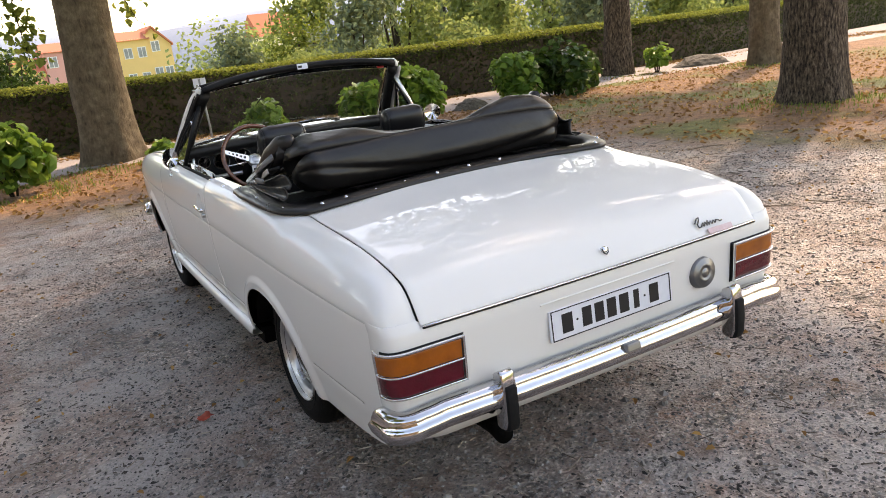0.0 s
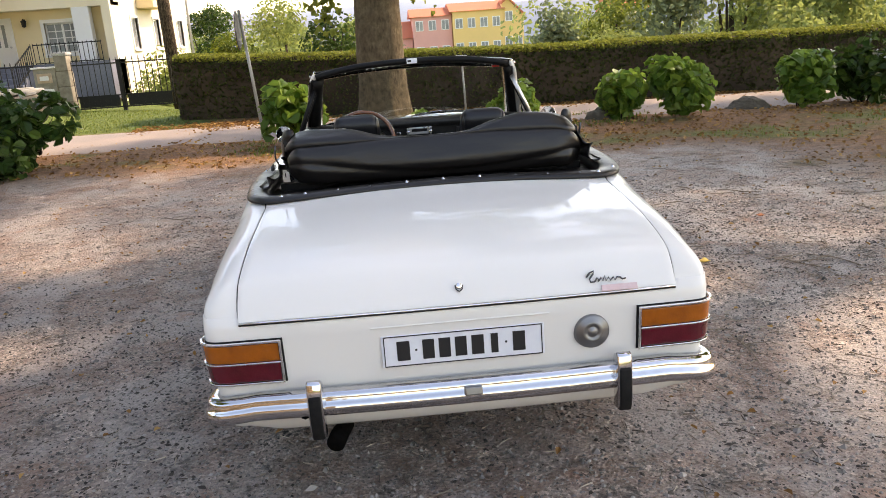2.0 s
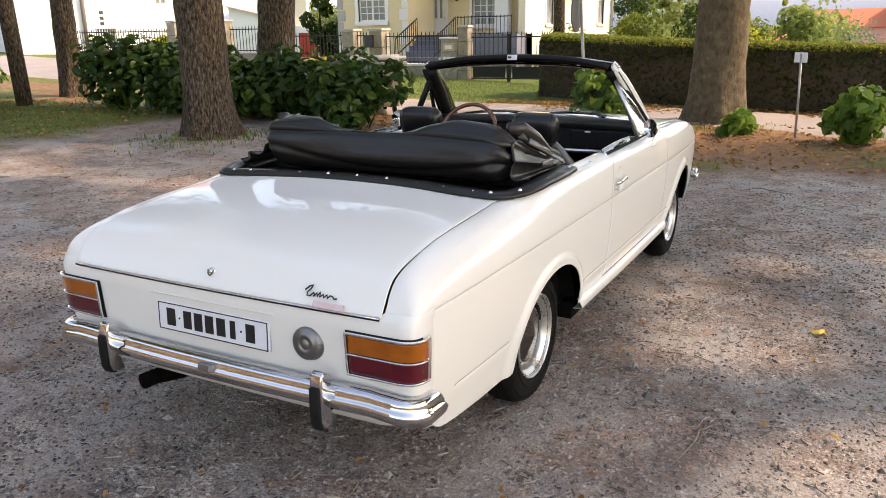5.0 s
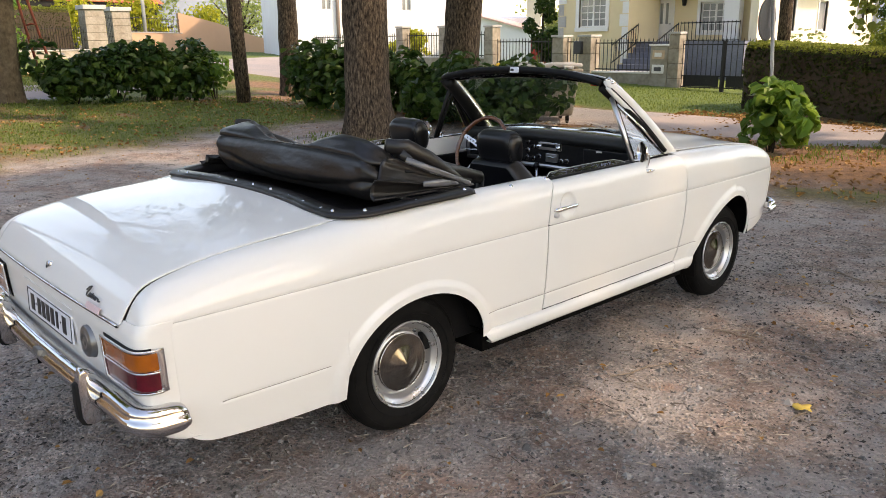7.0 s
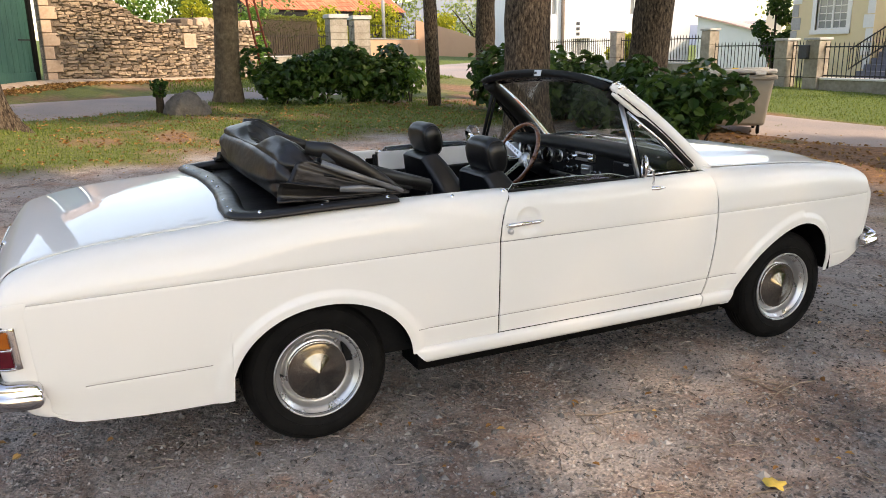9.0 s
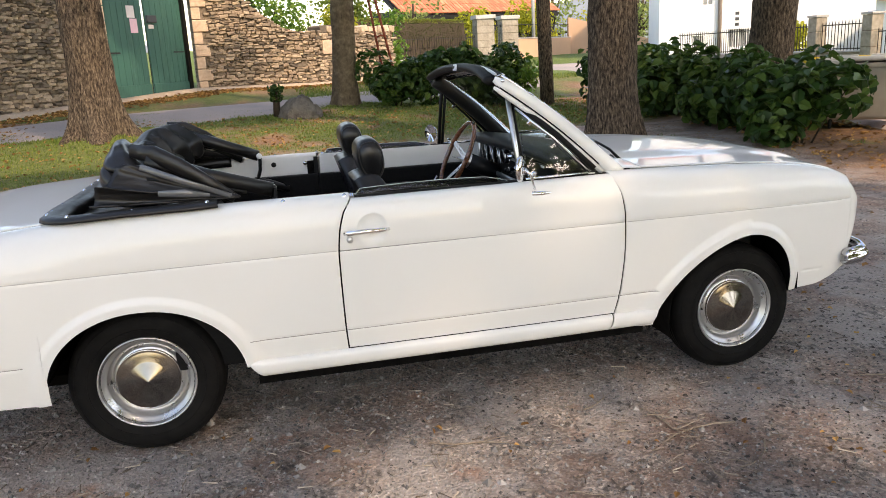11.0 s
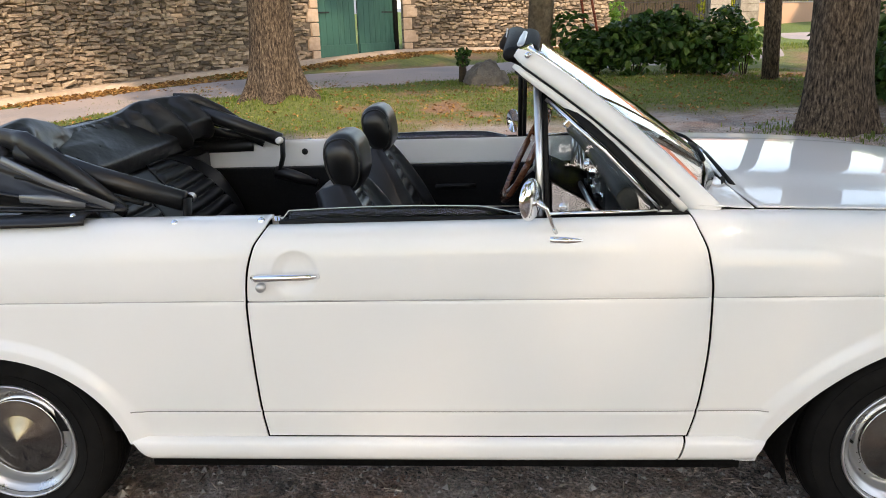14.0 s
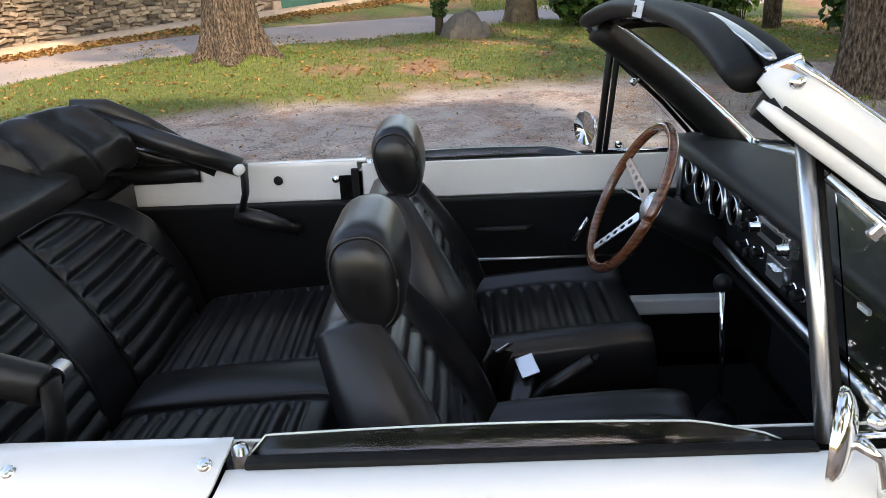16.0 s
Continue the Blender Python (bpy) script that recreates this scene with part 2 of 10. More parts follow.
ALLOY = material("brushed_aluminium", (0.66, 0.66, 0.66), 0.32, 1.0)
DARKCHROME = material("dull_hub_cap", (0.42, 0.40, 0.37), 0.16, 1.0)
k = Nodes(DARKCHROME)
k.color(k.ramp(k.noise(16, 6), ((0.3, (0.25, 0.24, 0.225)), (0.66, (0.20, 0.185, 0.165)), (0.85, (0.15, 0.11, 0.08)))))
k.rough(k.ramp(k.noise(40, 4), ((0.3, 0.10), (0.7, 0.22))))
AMBER = material("amber_lens", (0.55, 0.15, 0.006), 0.12, 0.0, 0.5, coat=0.6)
k = Nodes(AMBER)
k.color(k.mix(k.noise(22, 2), (0.19, 0.042, 0.003), (0.45, 0.115, 0.006)))
k.bump(k.voronoi(160), 0.25, 0.002)
REDLENS = material("red_lens", (0.16, 0.006, 0.012), 0.12, 0.0, 0.5, coat=0.6)
k = Nodes(REDLENS)
k.color(k.mix(k.noise(18, 2), (0.05, 0.002, 0.005), (0.13, 0.004, 0.014)))
k.bump(k.voronoi(160), 0.25, 0.002)
GLASSEDGE = material("ground_glass_edge", (0.55, 0.60, 0.58), 0.25, 0.0, 0.6)
GLASS = material("clear_glass", (0.93, 0.97, 0.95), 0.0, 0.0, 0.5, trans=1.0, ior=1.5)
WOOD = material("varnished_wood_rim", (0.13, 0.045, 0.022), 0.22, 0.0, 0.5, coat=0.7)
k = Nodes(WOOD)
k.color(k.ramp(k.noise(30, 6, stretch=(1, 1, 6)), ((0.3, (0.055, 0.018, 0.01)), (0.55, (0.16, 0.055, 0.026)), (0.8, (0.26, 0.11, 0.055)))))
PLATEWHITE = grainy("plate_white", (0.74, 0.76, 0.80), (0.66, 0.68, 0.73), 30, 0.35, 0.03)
PLATEBLACK = material("plate_black", (0.012, 0.012, 0.014), 0.4)
BLACKTRIM = grainy("black_trim", (0.004, 0.004, 0.0045), (0.010, 0.0098, 0.0095), 60, 0.5, 0.1, 0.001, spec=0.25)
CARPET = grainy("black_carpet", (0.003, 0.003, 0.0034), (0.008, 0.008, 0.008), 200, 0.95, 0.5, 0.004, spec=0.1)
DASHPAD = grainy("grey_black_dash_pad", (0.009, 0.009, 0.0095), (0.016, 0.016, 0.016), 90, 0.55, 0.15, 0.001)
DIAL = material("dial_face", (0.035, 0.075, 0.075), 0.16, 0.0, 0.6, coat=0.8)
REDPLASTIC = material("red_sticker", (0.6, 0.02, 0.02), 0.4)
UNDERSIDE = grainy("dark_underbody", (0.002, 0.002, 0.002), (0.007, 0.0065, 0.006), 15, 0.9, 0.4, 0.01, spec=0.05)
FADEDBADGE = grainy("faded_pink_badge", (0.62, 0.42, 0.42), (0.7, 0.55, 0.55), 60, 0.4, 0.02)
CREAMBUTTON = material("white_plastic", (0.7, 0.68, 0.64), 0.4)
DULLMETAL = material("dull_grey_metal", (0.22, 0.22, 0.22), 0.38, 0.9)
# chrome made dark: the badge's dark reflections are put into its colour
DARKBADGE = material("shadowed_chrome_badge", (0.10, 0.10, 0.105), 0.25, 1.0)
# two greys that stand for shade in the body creases
CREASESHADE = grainy("grey_seam", (0.40, 0.385, 0.36), (0.52, 0.505, 0.475), 30, 0.6, 0.05)
DARKCREASESHADE = grainy("dark_seam", (0.17, 0.16, 0.145), (0.28, 0.265, 0.245), 30, 0.6, 0.05)
HEADERPAD = grainy("black_header_padding", (0.004, 0.004, 0.0045), (0.009, 0.009, 0.0095), 120, 0.55, 0.25, 0.0015, spec=0.2)
TRIM = grainy("dull_black_trim", (0.003, 0.003, 0.0035), (0.007, 0.007, 0.0072), 80, 0.6, 0.2, 0.001, spec=0.15)

# surroundings' materials
GROUND = material("gravel_soil_and_grass", (0.1, 0.1, 0.1), 0.95, 0, 0.45)
k = Nodes(GROUND)
zone = k.t.nodes.new("ShaderNodeAttribute")
zone.attribute_name = "zone"
sep = k.t.nodes.new("ShaderNodeSeparateColor")
k.link(zone.outputs["Color"], sep.inputs["Color"])
fine, mid, wide = k.noise(55, 8, 0.7), k.noise(9, 6, 0.6), k.noise(1.1, 4)
stones = k.voronoi(85, out="Color")
stone_v = k.t.nodes.new("ShaderNodeSeparateColor")
k.link(stones, stone_v.inputs["Color"])
pebble = k.ramp(stone_v.outputs[0], ((0.0, (0.085, 0.080, 0.077)), (0.45, (0.23, 0.22, 0.212)), (0.8, (0.40, 0.38, 0.365)), (0.95, (0.62, 0.59, 0.56))))
gravel = k.mix(0.62, k.ramp(fine, ((0.3, (0.08, 0.075, 0.072)), (0.55, (0.27, 0.257, 0.248)), (0.75, (0.52, 0.495, 0.475)))), pebble)
gravel = k.mix(1.0, gravel, k.ramp(k.noise(0.75, 5, 0.6), ((0.36, (0.82, 0.77, 0.73)), (0.5, (1.30, 1.24, 1.18)), (0.64, (1.55, 1.48, 1.41)))), "MULTIPLY")
gravel = k.mix(1.0, gravel, k.ramp(k.noise(5.5, 9, 0.75), ((0.36, (0.52, 0.50, 0.48)), (0.5, (1.0, 0.98, 0.95)), (0.64, (1.5, 1.46, 1.4)))), "MULTIPLY")
gravel = k.mix(k.ramp(k.mix(0.5, wide, mid), ((0.42, 0.0), (0.58, 0.9))), gravel, k.mix(0.6, gravel, (0.25, 0.138, 0.095)))
silt = k.ramp(k.noise(90, 6, 0.7), ((0.3, (0.30, 0.285, 0.27)), (0.55, (0.46, 0.435, 0.41)), (0.75, (0.58, 0.55, 0.52))))
gravel = k.mix(k.ramp(k.noise(1.7, 7, 0.62), ((0.46, 0.0), (0.60, 0.85))), gravel, silt)
gravel = k.mix(k.ramp(k.noise(2.9, 6, 0.6), ((0.60, 0.0), (0.69, 0.75))), gravel, k.ramp(fine, ((0.3, (0.24, 0.13, 0.085)), (0.7, (0.52, 0.33, 0.24)))))
# dark flecks: bark crumbs, and shade of pits between stones put into colour
crumb_pit_shade = k.ramp(k.mix(0.5, k.noise(34, 5, 0.6), k.noise(4.5, 4)), ((0.375, 0.85), (0.445, 0.0)))
gravel = k.mix(crumb_pit_shade, gravel, (0.045, 0.041, 0.038))
gravel = k.mix(1.0, gravel, (0.86, 0.81, 0.80), "MULTIPLY")
soil = k.ramp(k.mix(0.5, mid, fine), ((0.32, (0.075, 0.042, 0.025)), (0.5, (0.23, 0.125, 0.068)), (0.66, (0.38, 0.205, 0.10)), (0.8, (0.50, 0.28, 0.13))))
grass = k.ramp(k.mix(0.45, mid, fine), ((0.3, (0.045, 0.055, 0.018)), (0.5, (0.10, 0.145, 0.03)), (0.7, (0.19, 0.25, 0.05))))
col = k.mix(sep.outputs["Red"], gravel, soil)
col = k.mix(sep.outputs["Green"], col, grass)
k.color(col)
k.rough(k.ramp(sep.outputs["Red"], ((0.15, 0.58), (0.5, 0.95))))
k.bump(k.mix(0.5, k.voronoi(70), fine), 0.95, 0.024)
k.bump(k.noise(22, 6, 0.7), 0.7, 0.03)
ROADMAT = material("worn_road", (0.2, 0.18, 0.17), 0.9, 0, 0.3)
k = Nodes(ROADMAT)
k.color(k.mix(k.ramp(k.noise(0.7, 4), ((0.35, 0.0), (0.65, 1.0))), k.ramp(k.noise(60, 6, 0.7), ((0.3, (0.19, 0.17, 0.165)), (0.7, (0.33, 0.30, 0.29)))), k.ramp(k.noise(40, 6, 0.7), ((0.3, (0.27, 0.22, 0.20)), (0.7, (0.40, 0.34, 0.31))))))
k.bump(k.noise(120, 4), 0.3, 0.004)
BARK = material("grey_brown_bark", (0.1, 0.075, 0.055), 0.95, 0, 0.2)
k = Nodes(BARK)
o = k.objpos()
ridge = k.noise(13, 9, 0.7, o, (3.0, 3.0, 0.85))
k.color(k.mix(k.noise(2.0, 4, vec=o), k.ramp(ridge, ((0.38, (0.014, 0.011, 0.009)), (0.52, (0.085, 0.064, 0.049)), (0.66, (0.21, 0.17, 0.135)))), k.ramp(ridge, ((0.38, (0.018, 0.013, 0.010)), (0.52, (0.11, 0.08, 0.055)), (0.66, (0.24, 0.19, 0.13)))), ))
k.bump(ridge, 0.9, 0.05)
k.bump(k.noise(60, 5, 0.6, o, (2, 2, 0.7)), 0.5, 0.01)
PALEBARK = material("pale_plane_bark", (0.2, 0.16, 0.11), 0.9, 0, 0.2)
k = Nodes(PALEBARK)
o = k.objpos()
k.color(k.mix(k.ramp(k.voronoi(6, vec=o), ((0.2, 0.0), (0.6, 1.0))), k.ramp(k.noise(14, 6, 0.6, o, (2, 2, 0.7)), ((0.3, (0.05, 0.036, 0.024)), (0.7, (0.155, 0.118, 0.078)))), k.ramp(k.noise(10, 6, 0.6, o), ((0.3, (0.07, 0.053, 0.034)), (0.7, (0.19, 0.15, 0.10))))))
k.bump(k.noise(12, 7, 0.65, o, (2.5, 2.5, 0.7)), 0.7, 0.03)


def leafy(name, dark, light, yellow, rough=0.45, trans=0.25):
    mat = material(name, dark, rough, 0, 0.25)
    k = Nodes(mat)
    tone = k.ramp(k.island(), ((0.0, dark), (0.55, light), (0.9, yellow)))
    k.color(tone)
    tr = k.n("ShaderNodeBsdfTranslucent")
    k.link(k.mix(0.6, tone, tuple(min(1, c * 2.2) for c in yellow)), tr.inputs["Color"])
    mx = k.n("ShaderNodeMixShader", Fac=trans)
    out = k.t.nodes["Material Output"]
    k.link(k.b.outputs[0], mx.inputs[1])
    k.link(tr.outputs[0], mx.inputs[2])
    k.link(mx.outputs[0], out.inputs["Surface"])
    return mat


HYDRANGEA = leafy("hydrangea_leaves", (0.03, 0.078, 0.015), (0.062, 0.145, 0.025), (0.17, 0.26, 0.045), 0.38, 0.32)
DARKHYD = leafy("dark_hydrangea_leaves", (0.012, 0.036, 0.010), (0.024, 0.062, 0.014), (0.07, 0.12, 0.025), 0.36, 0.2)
# one hedge in two tones: shaded sides and sunlit top put into colour
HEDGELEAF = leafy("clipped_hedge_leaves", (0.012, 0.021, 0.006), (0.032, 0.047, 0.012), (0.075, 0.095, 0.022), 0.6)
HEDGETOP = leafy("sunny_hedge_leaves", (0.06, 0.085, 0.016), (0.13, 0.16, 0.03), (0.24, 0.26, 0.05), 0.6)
TREELEAF = leafy("tree_leaves", (0.025, 0.05, 0.012), (0.05, 0.095, 0.02), (0.16, 0.19, 0.03), 0.5, 0.35)
# greens lightened to carry the haze of distance
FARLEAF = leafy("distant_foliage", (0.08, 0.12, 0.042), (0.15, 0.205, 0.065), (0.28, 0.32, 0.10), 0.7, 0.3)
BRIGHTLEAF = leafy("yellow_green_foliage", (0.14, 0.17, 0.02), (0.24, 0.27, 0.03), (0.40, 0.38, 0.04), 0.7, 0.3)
# paled: the haze of distance is put into this leaf colour
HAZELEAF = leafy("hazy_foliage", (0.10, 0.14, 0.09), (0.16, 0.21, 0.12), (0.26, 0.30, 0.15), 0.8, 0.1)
GRASSBLADE = leafy("grass_blades", (0.035, 0.075, 0.012), (0.075, 0.13, 0.02), (0.19, 0.22, 0.05), 0.6, 0.3)
DEADLEAF = leafy("fallen_leaves", (0.12, 0.055, 0.02), (0.26, 0.13, 0.045), (0.45, 0.27, 0.10), 0.7, 0.1)
TWIG = grainy("dry_twigs", (0.11, 0.08, 0.06), (0.32, 0.26, 0.20), 60, 0.9, 0.3, 0.002)
ROCK = grainy("mossy_rock", (0.07, 0.062, 0.052), (0.16, 0.14, 0.115), 9, 0.95, 0.9, 0.03)
STEM = grainy("woody_stems", (0.028, 0.019, 0.012), (0.07, 0.05, 0.032), 30, 0.9, 0.4, 0.004)

# building materials
def plaster(name, c, rough=0.85):
    d = tuple(v * 0.86 for v in c)
    mat = material(name, c, rough, 0, 0.3)
    k = Nodes(mat)
    k.color(k.mix(k.ramp(k.noise(0.6, 5), ((0.35, 0.0), (0.7, 1.0))), c, k.mix(k.noise(5, 5), c, d)))
    k.bump(k.noise(40, 5), 0.25, 0.006)
    return mat


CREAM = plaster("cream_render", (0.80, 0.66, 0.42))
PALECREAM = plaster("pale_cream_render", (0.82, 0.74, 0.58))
WHITEWALL = plaster("white_render", (0.80, 0.81, 0.82))
WHITEWOOD = grainy("white_painted_wood", (0.80, 0.79, 0.77), (0.74, 0.73, 0.71), 20, 0.5, 0.05)
GREYSTONE = grainy("grey_dressed_stone", (0.36, 0.35, 0.34), (0.50, 0.49, 0.47), 18, 0.9, 0.4, 0.01)
# paled so that the yellow itself carries the haze of distance
YELLOWWALL = plaster("ochre_yellow_render", (0.80, 0.54, 0.22))
PINKWALL = plaster("faded_pink_render", (0.72, 0.36, 0.31))
ORANGEWALL = plaster("pinkish_beige_render", (0.56, 0.36, 0.24))
BLUESTEP = grainy("blue_grey_step_stone", (0.10, 0.11, 0.15), (0.18, 0.19, 0.24), 20, 0.8, 0.2)
IRON = grainy("black_painted_iron", (0.012, 0.012, 0.013), (0.03, 0.028, 0.026), 50, 0.5, 0.2, 0.001, metal=0.3)
RUST = grainy("rusty_red_iron", (0.16, 0.035, 0.022), (0.30, 0.08, 0.04), 30, 0.85, 0.4, 0.003)
TILE = material("red_roof_tile", (0.5, 0.14, 0.07), 0.85)
k = Nodes(TILE)
k.color(k.mix(k.noise(2, 5), k.ramp(k.island(), ((0.0, (0.42, 0.10, 0.05)), (0.6, (0.60, 0.19, 0.09)), (1.0, (0.70, 0.30, 0.16)))), (0.5, 0.15, 0.08)))
PANEWINDOW = material("house_window_glass", (0.16, 0.18, 0.20), 0.08, 0, 0.6)
k = Nodes(PANEWINDOW)
k.color(k.mix(k.noise(1.4, 3), (0.10, 0.12, 0.13), (0.42, 0.43, 0.42)))
# sandy mortar darkened: shade of the recessed joints is put into its colour
MORTAR = grainy("sandy_mortar", (0.11, 0.086, 0.064), (0.24, 0.185, 0.135), 14, 0.95, 0.6, 0.02)
STONE = material("rubble_stone", (0.3, 0.24, 0.17), 0.9, 0, 0.3)
k = Nodes(STONE)
hue = k.math("FRACT", k.math("ADD", k.island(), k.random()))
tone = k.ramp(hue, ((0.0, (0.11, 0.088, 0.068)), (0.25, (0.25, 0.19, 0.137)), (0.5, (0.39, 0.30, 0.21)), (0.75, (0.56, 0.43, 0.30)), (1.0, (0.30, 0.22, 0.16))))
k.color(k.mix(k.ramp(k.noise(12, 7, 0.65), ((0.3, 0.0), (0.7, 0.8))), tone, k.mix(0.6, tone, (0.10, 0.085, 0.07))))
k.bump(k.noise(30, 6, 0.6), 0.7, 0.02)
PALESTONE = grainy("pale_dressed_sandstone", (0.46, 0.32, 0.22), (0.60, 0.45, 0.33), 12, 0.9, 0.4, 0.01)
POSTSTONE = grainy("lichened_granite", (0.22, 0.19, 0.15), (0.40, 0.36, 0.30), 9, 0.95, 0.6, 0.015)
GREENPAINT = material("faded_green_planks", (0.03, 0.10, 0.075), 0.6)
k = Nodes(GREENPAINT)
k.color(k.mix(k.random(), k.ramp(k.noise(9, 6, 0.6, stretch=(3, 3, 0.25)), ((0.3, (0.020, 0.075, 0.058)), (0.6, (0.034, 0.115, 0.088)), (0.85, (0.075, 0.16, 0.13)))), (0.028, 0.105, 0.082)))
k.bump(k.noise(18, 6, stretch=(3, 3, 0.2)), 0.4, 0.006)
PAPER = grainy("pinned_paper", (0.78, 0.72, 0.70), (0.7, 0.62, 0.6), 8, 0.8, 0.05)
PINKPAPER = grainy("pink_paper", (0.72, 0.48, 0.55), (0.66, 0.42, 0.5), 8, 0.8, 0.05)
BINPLASTIC = grainy("beige_container_plastic", (0.27, 0.235, 0.185), (0.33, 0.29, 0.235), 6, 0.55, 0.12, 0.004)
BINLID = grainy("pale_lid_plastic", (0.50, 0.46, 0.41), (0.58, 0.54, 0.49), 6, 0.5, 0.12, 0.004)
YELLOWLID = grainy("yellow_lid_plastic", (0.72, 0.47, 0.03), (0.66, 0.42, 0.03), 6, 0.5, 0.1, 0.004)
SIGNGREY = grainy("galvanised_pole", (0.30, 0.30, 0.29), (0.42, 0.42, 0.41), 40, 0.5, 0.15, 0.002, metal=0.4)
SIGNRED = material("sign_red", (0.55, 0.03, 0.03), 0.45)
SIGNDARK = grainy("sign_back", (0.05, 0.05, 0.055), (0.09, 0.09, 0.095), 30, 0.6, 0.1)
DARKBARN = grainy("dark_barn_boards", (0.02, 0.02, 0.022), (0.05, 0.048, 0.048), 10, 0.9, 0.2)
REDBAND = plaster("red_painted_band", (0.42, 0.05, 0.04))
MAILGREY = grainy("dark_letterbox", (0.03, 0.032, 0.036), (0.05, 0.05, 0.055), 30, 0.5, 0.1)
# blue distance haze is mixed into both hill colours
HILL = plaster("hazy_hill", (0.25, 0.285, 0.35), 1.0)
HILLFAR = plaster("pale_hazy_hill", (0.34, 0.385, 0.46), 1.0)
SANDKERB = grainy("sandy_footing", (0.34, 0.25, 0.17), (0.48, 0.37, 0.27), 10, 0.95, 0.4, 0.02)

# ---- ground ----
def axis(near, far, step, growth=1.16):
    a = list(np.arange(near[0], near[1] + step / 2, step))
    s = step
    while a[-1] < far[1]:
        s = min(s * growth, 60)
        a.append(a[-1] + s)
    s = step
    while a[0] > far[0]:
        s = min(s * growth, 60)
        a.insert(0, a[0] - s)
    return np.array(a)


gx_, gy_ = axis((-12, 9), (-1500, 1500), 0.11), axis((-6, 11), (-1500, 1800), 0.11)
GX, GY = np.meshgrid(gx_, gy_, indexing="ij")
GZ = gz(GX, GY)


def zones(x, y):
    """Weights of bare soil with leaves, and of grass; the rest is gravel."""
    n1, n2 = fbm(x * 0.45, y * 0.45, 3), fbm(x * 1.7, y * 1.7, 11)
    wob = (n1 - 0.5) * 3.2 + (n2 - 0.5) * 1.2
    def st(v, w):
        return np.clip(v / w + 0.5, 0, 1)
    west = st(-x - 7.4 - 0.35 * np.clip(y, -3, 4) + wob * 0.6, 0.8)
    north = st(y - 6.3 + 0.12 * x + wob * 0.7, 1.0)
    east = st(x * 0.75 + 0.42 * y - 5.2 + wob * 0.9, 1.6)
    south = st(-y - 9 + wob, 1.5)
    soil_ = np.maximum.reduce([west * 0.9, north, east, south])
    g = st((n1 - 0.53) * 3 + (n2 - 0.5) * 2.2, 0.9)
    gw = west * st(0.25 + (n1 - 0.45) * 4 + (n2 - 0.5) * 2.0, 0.8)
    gn = np.maximum(north, east) * st((n1 - 0.66) * 5 + (n2 - 0.5) * 2.6, 0.7) * 0.7
    lawn = st(y - 11.6 - 0.02 * (x + 6) ** 2 * 0, 0.3) * st(-x - 3.6, 0.6) * st(-(-x - 40), 1)
    field = st(np.hypot(x, y - 3) - 22, 4)
    return soil_, np.clip(np.maximum.reduce([gw * 0.85, gn, lawn, field, south * g]), 0, 1)


S, G = zones(GX, GY)
tracks = (fbm(GX * 3.1, GY * 3.1, 21) - 0.5) * 0.018 + (fbm(GX * 0.8, GY * 0.8, 5) - 0.5) * 0.05
bank = np.clip(S, 0, 1) * 0.05 * fbm(GX * 1.5, GY * 1.5, 31)
near_car = np.clip((np.hypot((GX) / 2.2, (GY - 1) / 3.6) - 0.9) / 0.5, 0, 1)
GZ = GZ + (tracks + bank) * np.clip(1.4 - np.hypot(GX, GY) / 60, 0, 1) * (0.25 + 0.75 * near_car) - 0.012 * (1 - near_car)
valley = np.clip((GY - 14 + 0.05 * GX) / 30, 0, 1) * np.clip((GX + 9) / 6, 0, 1)
GZ = GZ - 7.0 * valley ** 1.2 - 16 * np.clip((GY - 60) / 260, 0, 1) * np.clip((GX + 60) / 60, 0, 1)
ground = raw("ground", np.stack([GX, GY, GZ], -1), grid_faces(len(gx_), len(gy_)), GROUND, None, "dark gravel with bare soil, fallen leaves and grass at its edges")
tagged(ground, category="ground", kind="structure")
att = ground.data.color_attributes.new("zone", "FLOAT_COLOR", "POINT")
att.data.foreach_set("color", np.stack([S, G, S * 0, S * 0 + 1], -1).astype(np.float32).ravel())


def ribbon(name, left, right, mat, lift, label, n=60, m=9):
    """A strip of paving between two edge lines, laid on the ground."""
    def res(line):
        p = np.asarray(line, float)
        t = np.concatenate([[0], np.cumsum(np.hypot(*np.diff(p, axis=0).T))])
        u = np.linspace(0, t[-1], n)
        return np.stack([curve_fn(np.stack([t, p[:, 0]], 1))(u), curve_fn(np.stack([t, p[:, 1]], 1))(u)], -1)
    a, b = res(left), res(right)
    w = np.linspace(0, 1, m)[None, :, None]
    P = a[:, None] * (1 - w) + b[:, None] * w
    wob = (fbm(P[:, :, 0] * 1.3, P[:, :, 1] * 1.3, 41) - 0.5) * 0.25
    P[:, 0, 1] += wob[:, 0]
    P[:, -1, 1] += wob[:, -1] * 0.3
    z = gz(P[:, :, 0], P[:, :, 1]) + lift
    z[:, 0] -= lift * 1.5
    z[:, -1] -= lift * 1.5
    ob = raw(name, np.concatenate([P, z[..., None]], -1), np.ascontiguousarray(grid_faces(n, m)[:, ::-1]), mat, None, label)
    return tagged(ob, category="road", kind="structure")


